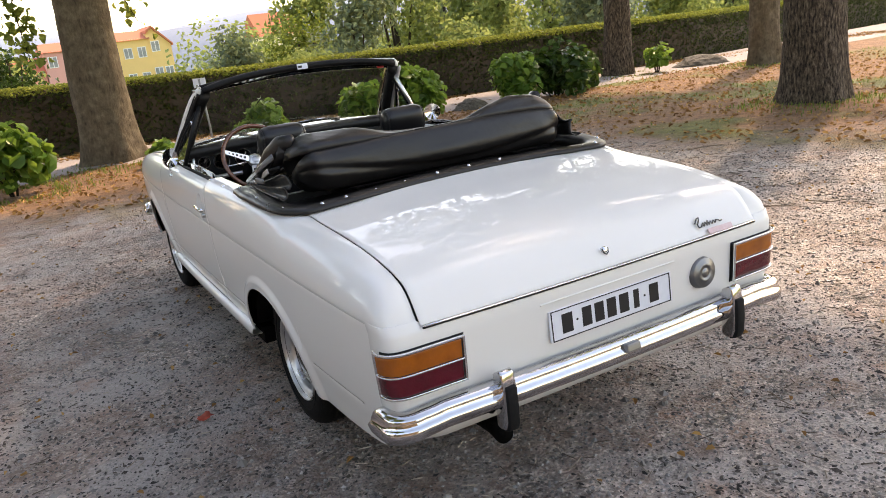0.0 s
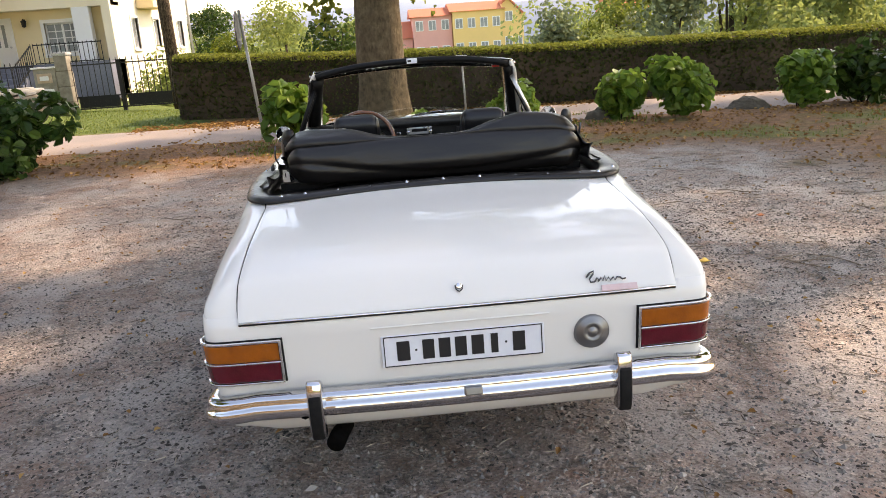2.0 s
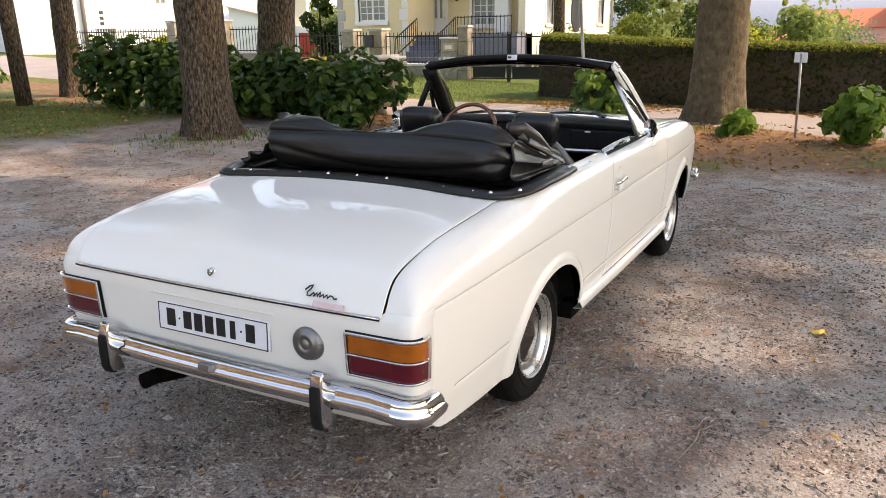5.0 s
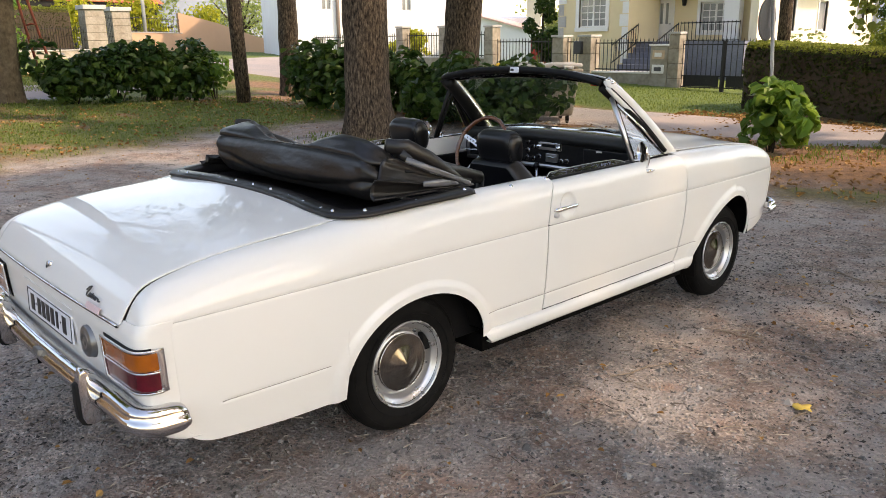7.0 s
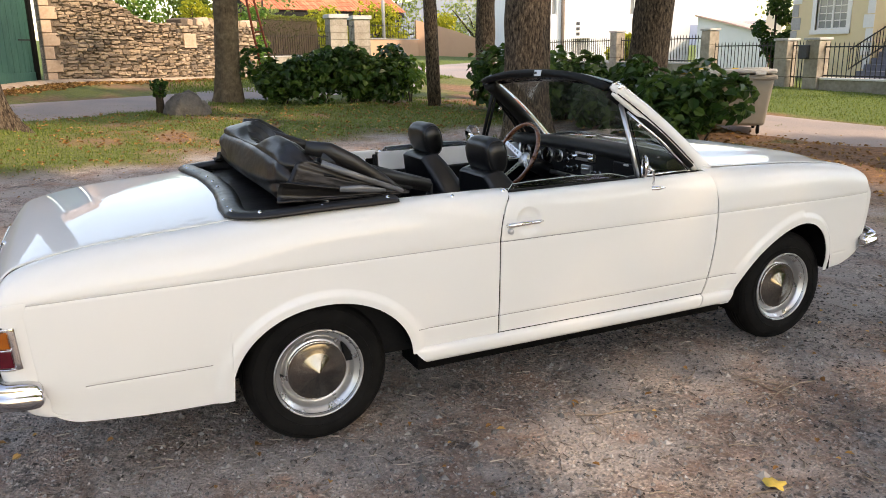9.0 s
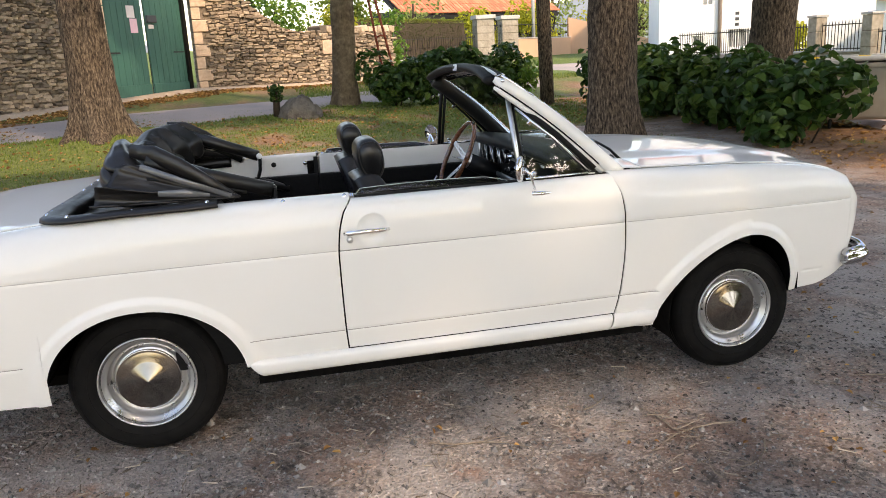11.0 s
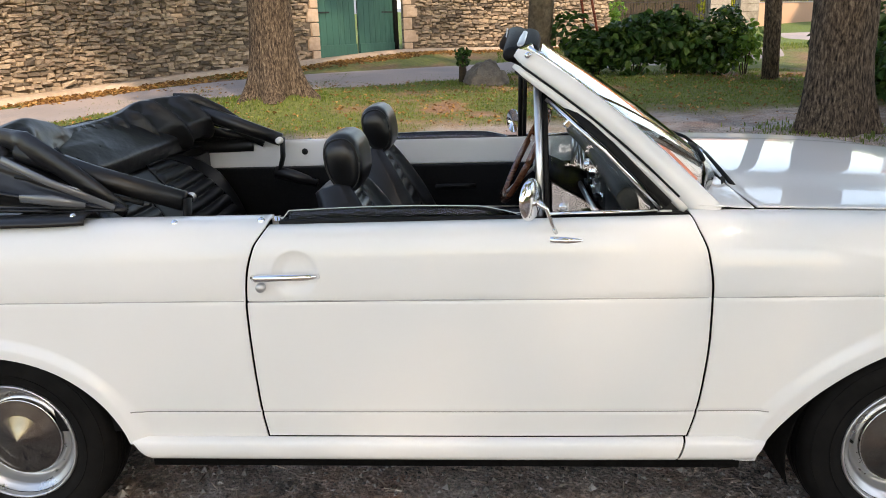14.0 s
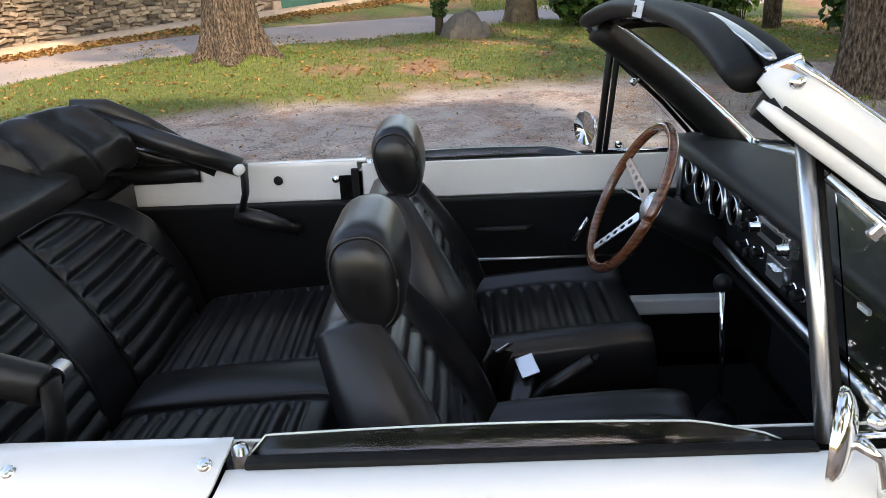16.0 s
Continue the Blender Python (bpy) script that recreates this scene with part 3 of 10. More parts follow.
ribbon("road", [(40, 11.5), (27, 11.0), (18, 9.9), (10.8, 9.1), (2.5, 8.75), (-2, 9.3), (-4.4, 9.0), (-8, 9.0), (-11, 9.6), (-16, 10.6), (-30, 12)],
       [(40, 16.5), (27, 15.0), (17.4, 13.0), (7.3, 11.5), (3.2, 11.6), (-1, 12.1), (-5.0, 11.7), (-8, 11.5), (-12, 12.5), (-17, 15.2), (-30, 19)], ROADMAT, 0.055, "worn pale road beyond the trees", 90)
ribbon("lane", [(-5, -8.0), (-7.4, -5.8), (-10.2, -3.9), (-11.7, -1.8), (-12.9, 0.7), (-14.8, 4.0), (-17.5, 8.6)],
       [(-8, -9.2), (-10.4, -6.8), (-13.4, -4.7), (-15.2, -2.4), (-16.6, 0.7), (-19, 4.0), (-22, 10.0)], ROADMAT, 0.05, "narrow grey lane along the stone wall", 70)

# ---- trees, hedge and shrubs ----
def leaf_cloud(name, centers, normals, size, mat, parent, label="", spread=0.5, shape=1.6, seed=1, kind=""):
    """Many small folded leaves, each a pair of bent quads, at the points given and turned about the normals given."""
    r = np.random.default_rng(seed)
    C = np.asarray(centers, float)
    n = len(C)
    N = np.asarray(normals, float) + r.normal(0, spread, (n, 3))
    N /= np.linalg.norm(N, axis=1)[:, None] + 1e-9
    A = np.cross(N, r.normal(0, 1, (n, 3)))
    A /= np.linalg.norm(A, axis=1)[:, None] + 1e-9
    B = np.cross(N, A)
    s = size * r.uniform(0.6, 1.3, n)[:, None]
    w = s / shape
    fold = 0.22 * s * N
    base, tip = C - A * s * 0.5, C + A * s * 0.5 - N * s * 0.12
    l1, l2 = C - A * s * 0.18 + B * w * 0.5 + fold, C + A * s * 0.2 + B * w * 0.42 + fold * 0.8
    r1, r2 = C - A * s * 0.18 - B * w * 0.5 + fold, C + A * s * 0.2 - B * w * 0.42 + fold * 0.8
    V = np.stack([base, l1, l2, tip, r2, r1], 1).reshape(-1, 3)
    i = np.arange(n)[:, None] * 6
    F = np.concatenate([i + np.array([[0, 1, 2, 3]]), i + np.array([[0, 3, 4, 5]])], 0)
    return raw(name, V, F, mat, parent, label, False, kind)


def blob_points(n, centers, radii, seed, shell=0.55, squash=0.8):
    """Points in a heap of overlapping clumps, denser to the outside."""
    r = np.random.default_rng(seed)
    k = r.integers(0, len(centers), n)
    d = r.normal(0, 1, (n, 3))
    d /= np.linalg.norm(d, axis=1)[:, None]
    rad = shell + (1 - shell) * r.random(n) ** 0.6
    c = np.asarray(centers)[k]
    rr = np.asarray(radii)[k]
    off = d * (rad * rr)[:, None]
    off[:, 2] *= squash
    return c + off, d


def trunk_mesh(name, line, radii, mat, parent, seed, flare=1.5, sides=36, rings=64, rough=0.075):
    """A trunk: rings round a bent line, wider and lobed at the foot, with an uneven skin."""
    r = np.random.default_rng(seed)
    L = np.asarray(line, float)
    t = np.linspace(0, 1, len(L))
    u = np.linspace(0, 1, rings) ** 1.25
    P = np.stack([curve_fn(np.stack([t, L[:, c]], 1))(u) for c in range(3)], -1)
    R = curve_fn(np.stack([np.linspace(0, 1, len(radii)), radii], 1))(u)
    h = P[:, 2] - P[0, 2]
    ang = np.linspace(0, 2 * np.pi, sides, endpoint=False)
    ph = r.uniform(0, 6.28, 4)
    foot = np.exp(-np.maximum(h, 0) / 0.34)[:, None]
    lobes = 1 + foot * (flare - 1) * (0.75 + 0.45 * np.cos(5 * ang + ph[0]) + 0.25 * np.cos(3 * ang + ph[1]))
    skin = 1 + rough * (fbm(np.cos(ang)[None, :] * 1.5 + h[:, None] * 0.7 + seed, np.sin(ang)[None, :] * 1.5 + h[:, None] * 0.35, seed) - 0.5) * 2.2
    knots = 0.05 * (fbm(np.cos(ang)[None, :] * 2.6 + h[:, None] * 2.2 + seed * 3, np.sin(ang)[None, :] * 2.6 + h[:, None] * 1.4, seed + 4) - 0.5)
    rad = R[:, None] * lobes * skin + knots
    V = P[:, None, :] + np.stack([rad * np.cos(ang), rad * np.sin(ang), np.zeros_like(rad)], -1)
    return raw(name, V, np.ascontiguousarray(grid_faces(rings, sides, False, True)), mat, parent)


def tree(at, height, radius, lean=(0, 0), seed=1, bark=None, crown_r=3.2, crown_from=4.2, leaves=5200, label="", limbs=6, size=0.19, dense=None, gaps=(), reach=(), flare=1.5):
    x, y = at
    z0 = float(gz(x, y)) - 0.12
    tr = empty("tree", (x, y, z0), label, "tree", "trees round the parking place")
    r = np.random.default_rng(seed)
    top = np.array([lean[0] * height, lean[1] * height, height])
    mid = np.array([lean[0] * height * 0.42 + r.normal(0, 0.05), lean[1] * height * 0.42 + r.normal(0, 0.05), height * 0.45])
    trunk_mesh("trunk", [(0, 0, 0), tuple(mid * 0.5), tuple(mid), tuple(top)], [radius, radius * 0.92, radius * 0.8, radius * 0.35], bark or BARK, tr, seed, flare)
    centers, radii = [], []
    for i in range(limbs):
        a = i * 2 * PI / limbs + r.uniform(-0.4, 0.4)
        h0 = r.uniform(0.5, 0.85)
        s = mid + (top - mid) * (h0 - 0.45) / 0.55
        e = s + np.array([math.cos(a) * crown_r * r.uniform(0.55, 0.9), math.sin(a) * crown_r * r.uniform(0.55, 0.9), r.uniform(0.8, 2.4)])
        m_ = (s + e) / 2 + np.array([0, 0, 0.35])
        tube("limb", [tuple(s), tuple(m_), tuple(e)], [radius * 0.36, radius * 0.24, radius * 0.10], bark or BARK, tr, 8)
        for q in (0.55, 0.8, 1.0):
            c = s + (e - s) * q + r.normal(0, 0.45, 3)
            c[2] = max(c[2], crown_from - z0)
            centers.append(c)
            radii.append(crown_r * r.uniform(0.26, 0.42))
    for e in reach:  # unseen limb with clumps of its own, added to shade the ground further west
        e = np.array(e, float) - np.array([x, y, z0])
        s = mid + (top - mid) * 0.3
        tube("limb", [tuple(s), tuple((s + e) / 2 + np.array([0, 0, 0.5])), tuple(e)], [radius * 0.34, radius * 0.2, radius * 0.08], bark or BARK, tr, 8)
        centers += [e, e + np.array([0.5, -0.8, 0.3]), e + np.array([-0.6, 0.7, -0.2])]
        radii += [1.3, 1.0, 1.0]
    for i in range(4):
        centers.append(top + r.normal(0, 0.7, 3) + np.array([0, 0, 0.4]))
        radii.append(crown_r * 0.36)
    pts, nrm = blob_points(leaves, centers, radii, seed + 50, 0.35)
    if dense is not None:  # unseen crown cut along the sun's slant: thick to shade the car, thin beside
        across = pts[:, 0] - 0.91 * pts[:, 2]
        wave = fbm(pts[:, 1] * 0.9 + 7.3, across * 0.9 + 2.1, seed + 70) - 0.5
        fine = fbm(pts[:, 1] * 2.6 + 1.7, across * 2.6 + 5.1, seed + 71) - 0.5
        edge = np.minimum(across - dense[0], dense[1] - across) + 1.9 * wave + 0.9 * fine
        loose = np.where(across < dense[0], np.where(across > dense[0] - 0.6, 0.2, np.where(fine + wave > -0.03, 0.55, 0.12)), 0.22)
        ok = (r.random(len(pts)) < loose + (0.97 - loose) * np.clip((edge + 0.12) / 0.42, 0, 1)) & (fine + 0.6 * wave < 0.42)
        for gx, gy, gr in gaps:  # holes cut in the crown where sun patches should fall on the ground
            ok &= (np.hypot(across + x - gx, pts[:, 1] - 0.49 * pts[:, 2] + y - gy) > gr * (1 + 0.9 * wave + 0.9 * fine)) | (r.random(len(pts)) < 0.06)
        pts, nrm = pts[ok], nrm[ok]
    nrm = nrm * 0.6 + np.array([0, 0, 0.6])
    leaf_cloud("crown", pts, nrm, size, TREELEAF, tr, "", 0.6, 1.5, seed + 9, kind="stuff")
    return tr


# crowns stay mostly out of view; their leaf counts are set for shade and sun
broad = tree((-0.24, 9.93), 9.5, 0.40, (-0.015, 0.0), 3, PALEBARK, 4.2, 3.9, 11000, label="broad pale-barked tree beside the road")
for pts, n_, sd in (([(0.0, 0.0, 4.2), (-0.5, -0.25, 3.3), (-0.85, -0.4, 2.5), (-0.80, -0.42, 1.72)], 150, 71), ([(-0.3, -0.2, 3.8), (-1.2, -0.4, 3.2), (-1.75, -0.5, 2.55)], 110, 72), ([(0.0, 0.0, 4.0), (0.4, -0.3, 3.0), (0.72, -0.4, 2.1)], 60, 73)):
    tube("drooping_branch", pts, np.linspace(0.022, 0.005, len(pts)), STEM, broad, 6)
    q_ = np.random.default_rng(sd)
    along = q_.uniform(0.45, 1.0, n_) * (len(pts) - 1)
    P_ = np.stack([np.interp(along, np.arange(len(pts)), [p[c] for p in pts]) for c in range(3)], -1) + q_.normal(0, 0.11, (n_, 3))
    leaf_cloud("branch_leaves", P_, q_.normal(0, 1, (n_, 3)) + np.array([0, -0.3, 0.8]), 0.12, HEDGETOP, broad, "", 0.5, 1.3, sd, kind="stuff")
tree((10.5, 10.55), 9.0, 0.29, (0.01, 0.0), 5, BARK, 3.6, 4.0, 8000, label="dark-barked tree at the road's edge")
# dense, gaps and reach set where this tree shades or lights the ground
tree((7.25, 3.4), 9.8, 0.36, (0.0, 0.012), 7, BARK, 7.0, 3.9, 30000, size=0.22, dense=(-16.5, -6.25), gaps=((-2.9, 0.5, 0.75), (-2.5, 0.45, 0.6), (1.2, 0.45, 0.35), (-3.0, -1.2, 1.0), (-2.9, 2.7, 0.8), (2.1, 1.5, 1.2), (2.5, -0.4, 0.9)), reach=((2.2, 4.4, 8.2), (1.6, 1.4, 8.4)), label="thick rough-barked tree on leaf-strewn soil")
tree((12.6, 8.4), 9.0, 0.30, (0.02, 0.0), 9, PALEBARK, 3.0, 4.0, label="pale-barked tree behind a darker one")
tree((-6.15, 5.12), 10.0, 0.335, (-0.01, -0.012), 11, BARK, 4.2, 4.2, 9000, label="tall dark furrowed tree beside hydrangeas")
tree((-8.1, 8.8), 9.0, 0.36, (0.06, 0.06), 13, BARK, 3.4, 4.4, label="leaning dark tree behind hydrangeas")
tree((-9.55, -2.0), 9.5, 0.34, (-0.03, -0.03), 17, BARK, 4.0, 4.4, 14000, size=0.22, flare=1.85, label="stout brown tree on a grassy mound")
tree((-13.95, 2.35), 9.5, 0.27, (0.03, 0.02), 19, PALEBARK, 3.4, 4.6, 2600, label="slim tree beside the hydrangea bed")
tree((-13.3, 8.3), 9.0, 0.24, (0.0, 0.0), 23, BARK, 3.2, 4.6, label="slim dark tree behind the hydrangeas")
post = tube("utility_pole", [(-12.3, 6.5, 0.1), (-12.36, 6.46, 2.2), (-12.52, 6.36, 7.5)], [0.15, 0.145, 0.12], BARK, None, 16)
tagged(post, "round brown wooden pole standing in the grass", "pole")


def shrub(at, w, h, seed, mat, label, n=900, size=0.17, group="hydrangea bushes", clumps=9, open_=0.0):
    """A hydrangea: stems from the ground and big leaves on a heap of clumps."""
    x, y = at
    z0 = float(gz(x, y)) - 0.03
    b = empty("hydrangea_bush", (x, y, z0), label, "bush", group)
    r = np.random.default_rng(seed)
    centers, radii = [], []
    for i in range(clumps):
        a = r.uniform(0, 2 * PI)
        d = w / 2 * r.uniform(0.1, 0.66)
        c = np.array([d * math.cos(a), d * math.sin(a), h * r.uniform(0.30, 0.72)])
        centers.append(c)
        radii.append(min(w, h) * r.uniform(0.25, 0.36))
    for i in range(6):
        c = centers[i % clumps]
        tube("stem", [(c[0] * 0.2, c[1] * 0.2, 0), (c[0] * 0.55, c[1] * 0.55, c[2] * 0.5), tuple(c)], [0.014, 0.011, 0.006], STEM, b, 6)
    pts, nrm = blob_points(n, centers, radii, seed + 3, 0.6, 0.95)
    keep = pts[:, 2] > 0.06 + open_ * h
    pts, nrm = pts[keep], nrm[keep] * 0.8 + np.array([0, 0, 0.55])
    leaf_cloud("foliage", pts, nrm, size, mat, b, "", 0.35, 1.35, seed + 5, kind="stuff")
    return b


def shrub_row(line, w, h, step, seed, mat, label, n=900, size=0.17):
    p = np.asarray(line, float)
    t = np.concatenate([[0], np.cumsum(np.hypot(*np.diff(p, axis=0).T))])
    r = np.random.default_rng(seed)
    for i, u in enumerate(np.arange(0, t[-1] + 0.01, step)):
        at = (np.interp(u, t, p[:, 0]) + r.uniform(-0.12, 0.12), np.interp(u, t, p[:, 1]) + r.uniform(-0.12, 0.12))
        shrub(at, w * r.uniform(0.9, 1.15), h * r.uniform(0.88, 1.12), seed + i * 7, mat, label, n, size)


shrub((-1.65, 8.4), 0.95, 1.10, 101, HYDRANGEA, "leafy green hydrangea on the road's verge", 420, 0.19, open_=0.12)
shrub((1.78, 8.45), 0.85, 0.82, 103, HYDRANGEA, "small green hydrangea on the road's verge", 420, 0.16)
shrub((0.35, 8.7), 0.62, 0.45, 105, HYDRANGEA, "low green hydrangea near a short signpost", 260, 0.14)
shrub((3.5, 8.75), 0.95, 0.95, 107, HYDRANGEA, "bright green hydrangea on the road's verge", 480, 0.17)
shrub((4.45, 8.6), 1.15, 1.02, 109, HYDRANGEA, "bright green hydrangea on the road's verge", 560, 0.17)
shrub((6.3, 8.6), 0.95, 1.0, 111, HYDRANGEA, "bright green hydrangea on the road's verge", 520, 0.17)
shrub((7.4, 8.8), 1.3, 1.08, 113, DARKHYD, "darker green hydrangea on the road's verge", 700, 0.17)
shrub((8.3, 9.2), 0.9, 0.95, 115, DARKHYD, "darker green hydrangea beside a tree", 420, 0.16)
shrub((10.9, 9.8), 0.7, 0.72, 117, HYDRANGEA, "sparse hydrangea at the foot of a tree", 160, 0.15, open_=0.2)
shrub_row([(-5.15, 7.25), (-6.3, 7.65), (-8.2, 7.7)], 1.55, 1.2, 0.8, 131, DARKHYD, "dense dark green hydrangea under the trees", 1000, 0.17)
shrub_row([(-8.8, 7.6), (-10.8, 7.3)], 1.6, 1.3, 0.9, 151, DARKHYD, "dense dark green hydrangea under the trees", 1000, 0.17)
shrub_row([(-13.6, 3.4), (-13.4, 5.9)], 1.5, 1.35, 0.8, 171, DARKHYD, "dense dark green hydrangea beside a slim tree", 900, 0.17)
shrub((-13.2, 6.3), 1.1, 1.1, 181, HYDRANGEA, "straggly hydrangea with browning flower heads", 240, 0.15)


def hedge(name, line, depth, height, label, seed):
    """A clipped hedge: a rounded wall of twigs covered with small leaves, its flat trimmed top painted lighter as if
    sunlit.
    """
    hd = empty(name, (0, 0, 0), label, "hedge")
    p = np.asarray(line, float)
    t = np.concatenate([[0], np.cumsum(np.hypot(*np.diff(p, axis=0).T))])
    n = int(t[-1] / 0.22)
    u = np.linspace(0, t[-1], n)
    cx, cy = np.interp(u, t, p[:, 0]), np.interp(u, t, p[:, 1])
    tx, ty = np.gradient(cx), np.gradient(cy)
    ln = np.hypot(tx, ty)
    nx, ny = -ty / ln, tx / ln
    prof = [(-0.5, -0.05), (-0.5, 0.3), (-0.49, 0.7), (-0.46, 0.9), (-0.36, 0.985), (0, 1.0), (0.36, 0.985), (0.46, 0.9), (0.5, 0.6), (0.5, -0.05)]
    V = np.zeros((n, len(prof), 3))
    hh = height if callable(height) else (lambda v: np.full_like(v, height))
    H = hh(cx)
    base = gz(cx, cy)
    for j, (a, b) in enumerate(prof):
        wob = (fbm(u * 1.2 + j, u * 0 + b * 3, seed) - 0.5) * 0.18
        V[:, j, 0], V[:, j, 1] = cx + nx * (a * depth + wob * (1 if abs(a) > 0.4 else 0)), cy + ny * (a * depth + wob * (1 if abs(a) > 0.4 else 0))
        V[:, j, 2] = base + b * H + wob * 0.25
    F = [tuple(f) for f in grid_faces(n, len(prof))] + [tuple(range(len(prof))), tuple(reversed(range((n - 1) * len(prof), n * len(prof))))]
    raw("twig_mass", V, F, STEM, hd, smooth=True)
    r = np.random.default_rng(seed)
    m = int(t[-1] * 1700)
    uu, fr = r.uniform(0, t[-1], m), r.random(m)
    ix = np.interp(uu, u, np.arange(n))
    j = fr * (len(prof) - 1)
    i0, j0 = ix.astype(int).clip(0, n - 2), j.astype(int).clip(0, len(prof) - 2)
    fi, fj = (ix - i0)[:, None], (j - j0)[:, None]
    P = (V[i0, j0] * (1 - fi) + V[i0 + 1, j0] * fi) * (1 - fj) + (V[i0, j0 + 1] * (1 - fi) + V[i0 + 1, j0 + 1] * fi) * fj
    mid = np.stack([np.interp(uu, u, cx), np.interp(uu, u, cy), np.interp(uu, u, base + H * 0.6)], -1)
    nr = P - mid
    nr /= np.linalg.norm(nr, axis=1)[:, None]
    P = P + nr * r.uniform(-0.01, 0.035, m)[:, None]
    top = (P[:, 2] - np.interp(uu, u, base)) > 0.92 * np.interp(uu, u, H)
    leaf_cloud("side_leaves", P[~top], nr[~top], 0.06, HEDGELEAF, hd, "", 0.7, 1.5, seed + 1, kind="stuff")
    e = int(t[-1] * 800)
    uu = r.uniform(0, t[-1], e)
    a = r.uniform(-0.48, 0.48, e)
    P2 = np.stack([np.interp(uu, u, cx + 0) + np.interp(uu, u, nx) * a * depth, np.interp(uu, u, cy) + np.interp(uu, u, ny) * a * depth, np.interp(uu, u, base + H) + r.uniform(-0.03, 0.05, e) - 0.1 * (np.abs(a) / 0.5) ** 6], -1)
    P2 = np.concatenate([P[top], P2])
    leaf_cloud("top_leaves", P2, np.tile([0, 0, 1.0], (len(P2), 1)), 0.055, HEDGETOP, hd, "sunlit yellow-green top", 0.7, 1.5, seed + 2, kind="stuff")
    return hd


hedge("clipped_hedge", [(-4.35, 13.55), (-3.6, 13.4), (-1.6, 13.0), (3.2, 12.3), (7.2, 12.0), (14.4, 12.6), (22, 14.6), (34, 18)], 0.95,
      lambda v: np.interp(v, [-6, -2, 3, 8, 14, 34], [1.32, 1.2, 1.12, 1.12, 1.15, 1.2]), "long clipped green hedge along the far side of the road", 61)

# ---- walls, gates, fences and houses ----
def frame_of(p0, p1):
    """Local axes of a wall from p0 to p1 in plan: x along it, y to the left (inwards), z up."""
    a, b = Vector((p0[0], p0[1], 0)), Vector((p1[0], p1[1], 0))
    d = (b - a).normalized()
    m = Matrix(((d.x, -d.y, 0, a.x), (d.y, d.x, 0, a.y), (0, 0, 1, 0), (0, 0, 0, 1)))
    return m, (b - a).length


def pierced(name, p0, p1, z0, z1, t, holes, mat, parent, label=""):
    """A wall with thickness t and rectangular openings (s0, s1, h0, h1) right through it."""
    m, L = frame_of(p0, p1)
    xs = sorted({0.0, L, *[h[0] for h in holes], *[h[1] for h in holes]})
    zs = sorted({z0, z1, *[h[2] for h in holes], *[h[3] for h in holes]})
    bm = bmesh.new()
    for i in range(len(xs) - 1):
        for j in range(len(zs) - 1):
            cx, cz = (xs[i] + xs[i + 1]) / 2, (zs[j] + zs[j + 1]) / 2
            if not any(h[0] < cx < h[1] and h[2] < cz < h[3] for h in holes):
                box(bm, xs[i], xs[i + 1], 0, t, zs[j], zs[j + 1], m)
    bmesh.ops.remove_doubles(bm, verts=bm.verts, dist=1e-4)
    return part(name, bm, mat, parent, label, smooth=False)


def bx(name, m, x0, x1, y0, y1, z0, z1, mat, parent, label="", bevel=0.0):
    bm = bmesh.new()
    box(bm, x0, x1, y0, y1, z0, z1, m)
    ob = part(name, bm, mat, parent, label, smooth=False)
    return soft_edges(ob, bevel) if bevel else ob


def window_unit(m, s0, s1, h0, h1, parent, leaves=2, cols=2, rows=4, surround=0.09, shutter=False):
    """A window set in an opening: surround, frame, sill, a pane a leaf, glazing bars."""
    w = empty("window")
    w.parent = parent
    tagged(w, "white-framed window with glazing bars")
    if surround:
        for a in ((s0 - surround, s0, h0 - surround, h1 + surround), (s1, s1 + surround, h0 - surround, h1 + surround), (s0, s1, h1, h1 + surround)):
            bx("surround", m, a[0], a[1], -0.03, 0.06, a[2], a[3], WHITEWOOD, w)
        bx("sill", m, s0 - surround, s1 + surround, -0.07, 0.08, h0 - surround, h0 - 0.004, WHITEWOOD, w)
    f = 0.05
    for a in ((s0, s0 + f, h0, h1), (s1 - f, s1, h0, h1), (s0 + f, s1 - f, h0, h0 + f), (s0 + f, s1 - f, h1 - f, h1)):
        bx("frame_bar", m, a[0], a[1], 0.06, 0.12, a[2], a[3], WHITEWOOD, w)
    lw = (s1 - s0 - 2 * f) / leaves
    for i in range(leaves):
        a = s0 + f + i * lw
        bx("pane", m, a, a + lw, 0.085, 0.10, h0 + f, h1 - f, PANEWINDOW, w)
        if i:
            bx("mullion", m, a - 0.03, a + 0.03, 0.055, 0.084, h0 + f, h1 - f, WHITEWOOD, w)
        for c in range(1, cols):
            bx("glazing_bar", m, a + lw * c / cols - 0.012, a + lw * c / cols + 0.012, 0.07, 0.084, h0 + f, h1 - f, WHITEWOOD, w)
        for r_ in range(1, rows):
            z = h0 + f + (h1 - h0 - 2 * f) * r_ / rows
            bx("glazing_bar", m, a, a + lw, 0.068, 0.0835, z - 0.012, z + 0.012, WHITEWOOD, w)
    return w


def bar_mesh():
    bm = bmesh.new()
    box(bm, -0.008, 0.008, -0.008, 0.008, 0, 1)
    tip = [bm.verts.new(c) for c in ((-0.018, 0, 1.0), (0, -0.010, 1.0), (0.018, 0, 1.0), (0, 0.010, 1.0), (0, 0, 1.09))]
    for i in range(4):
        bm.faces.new((tip[i], tip[(i + 1) % 4], tip[4]))
    me = bpy.data.meshes.new("bar")
    bm.to_mesh(me)
    bm.free()
    me.materials.append(IRON)
    return me


BAR = bar_mesh()


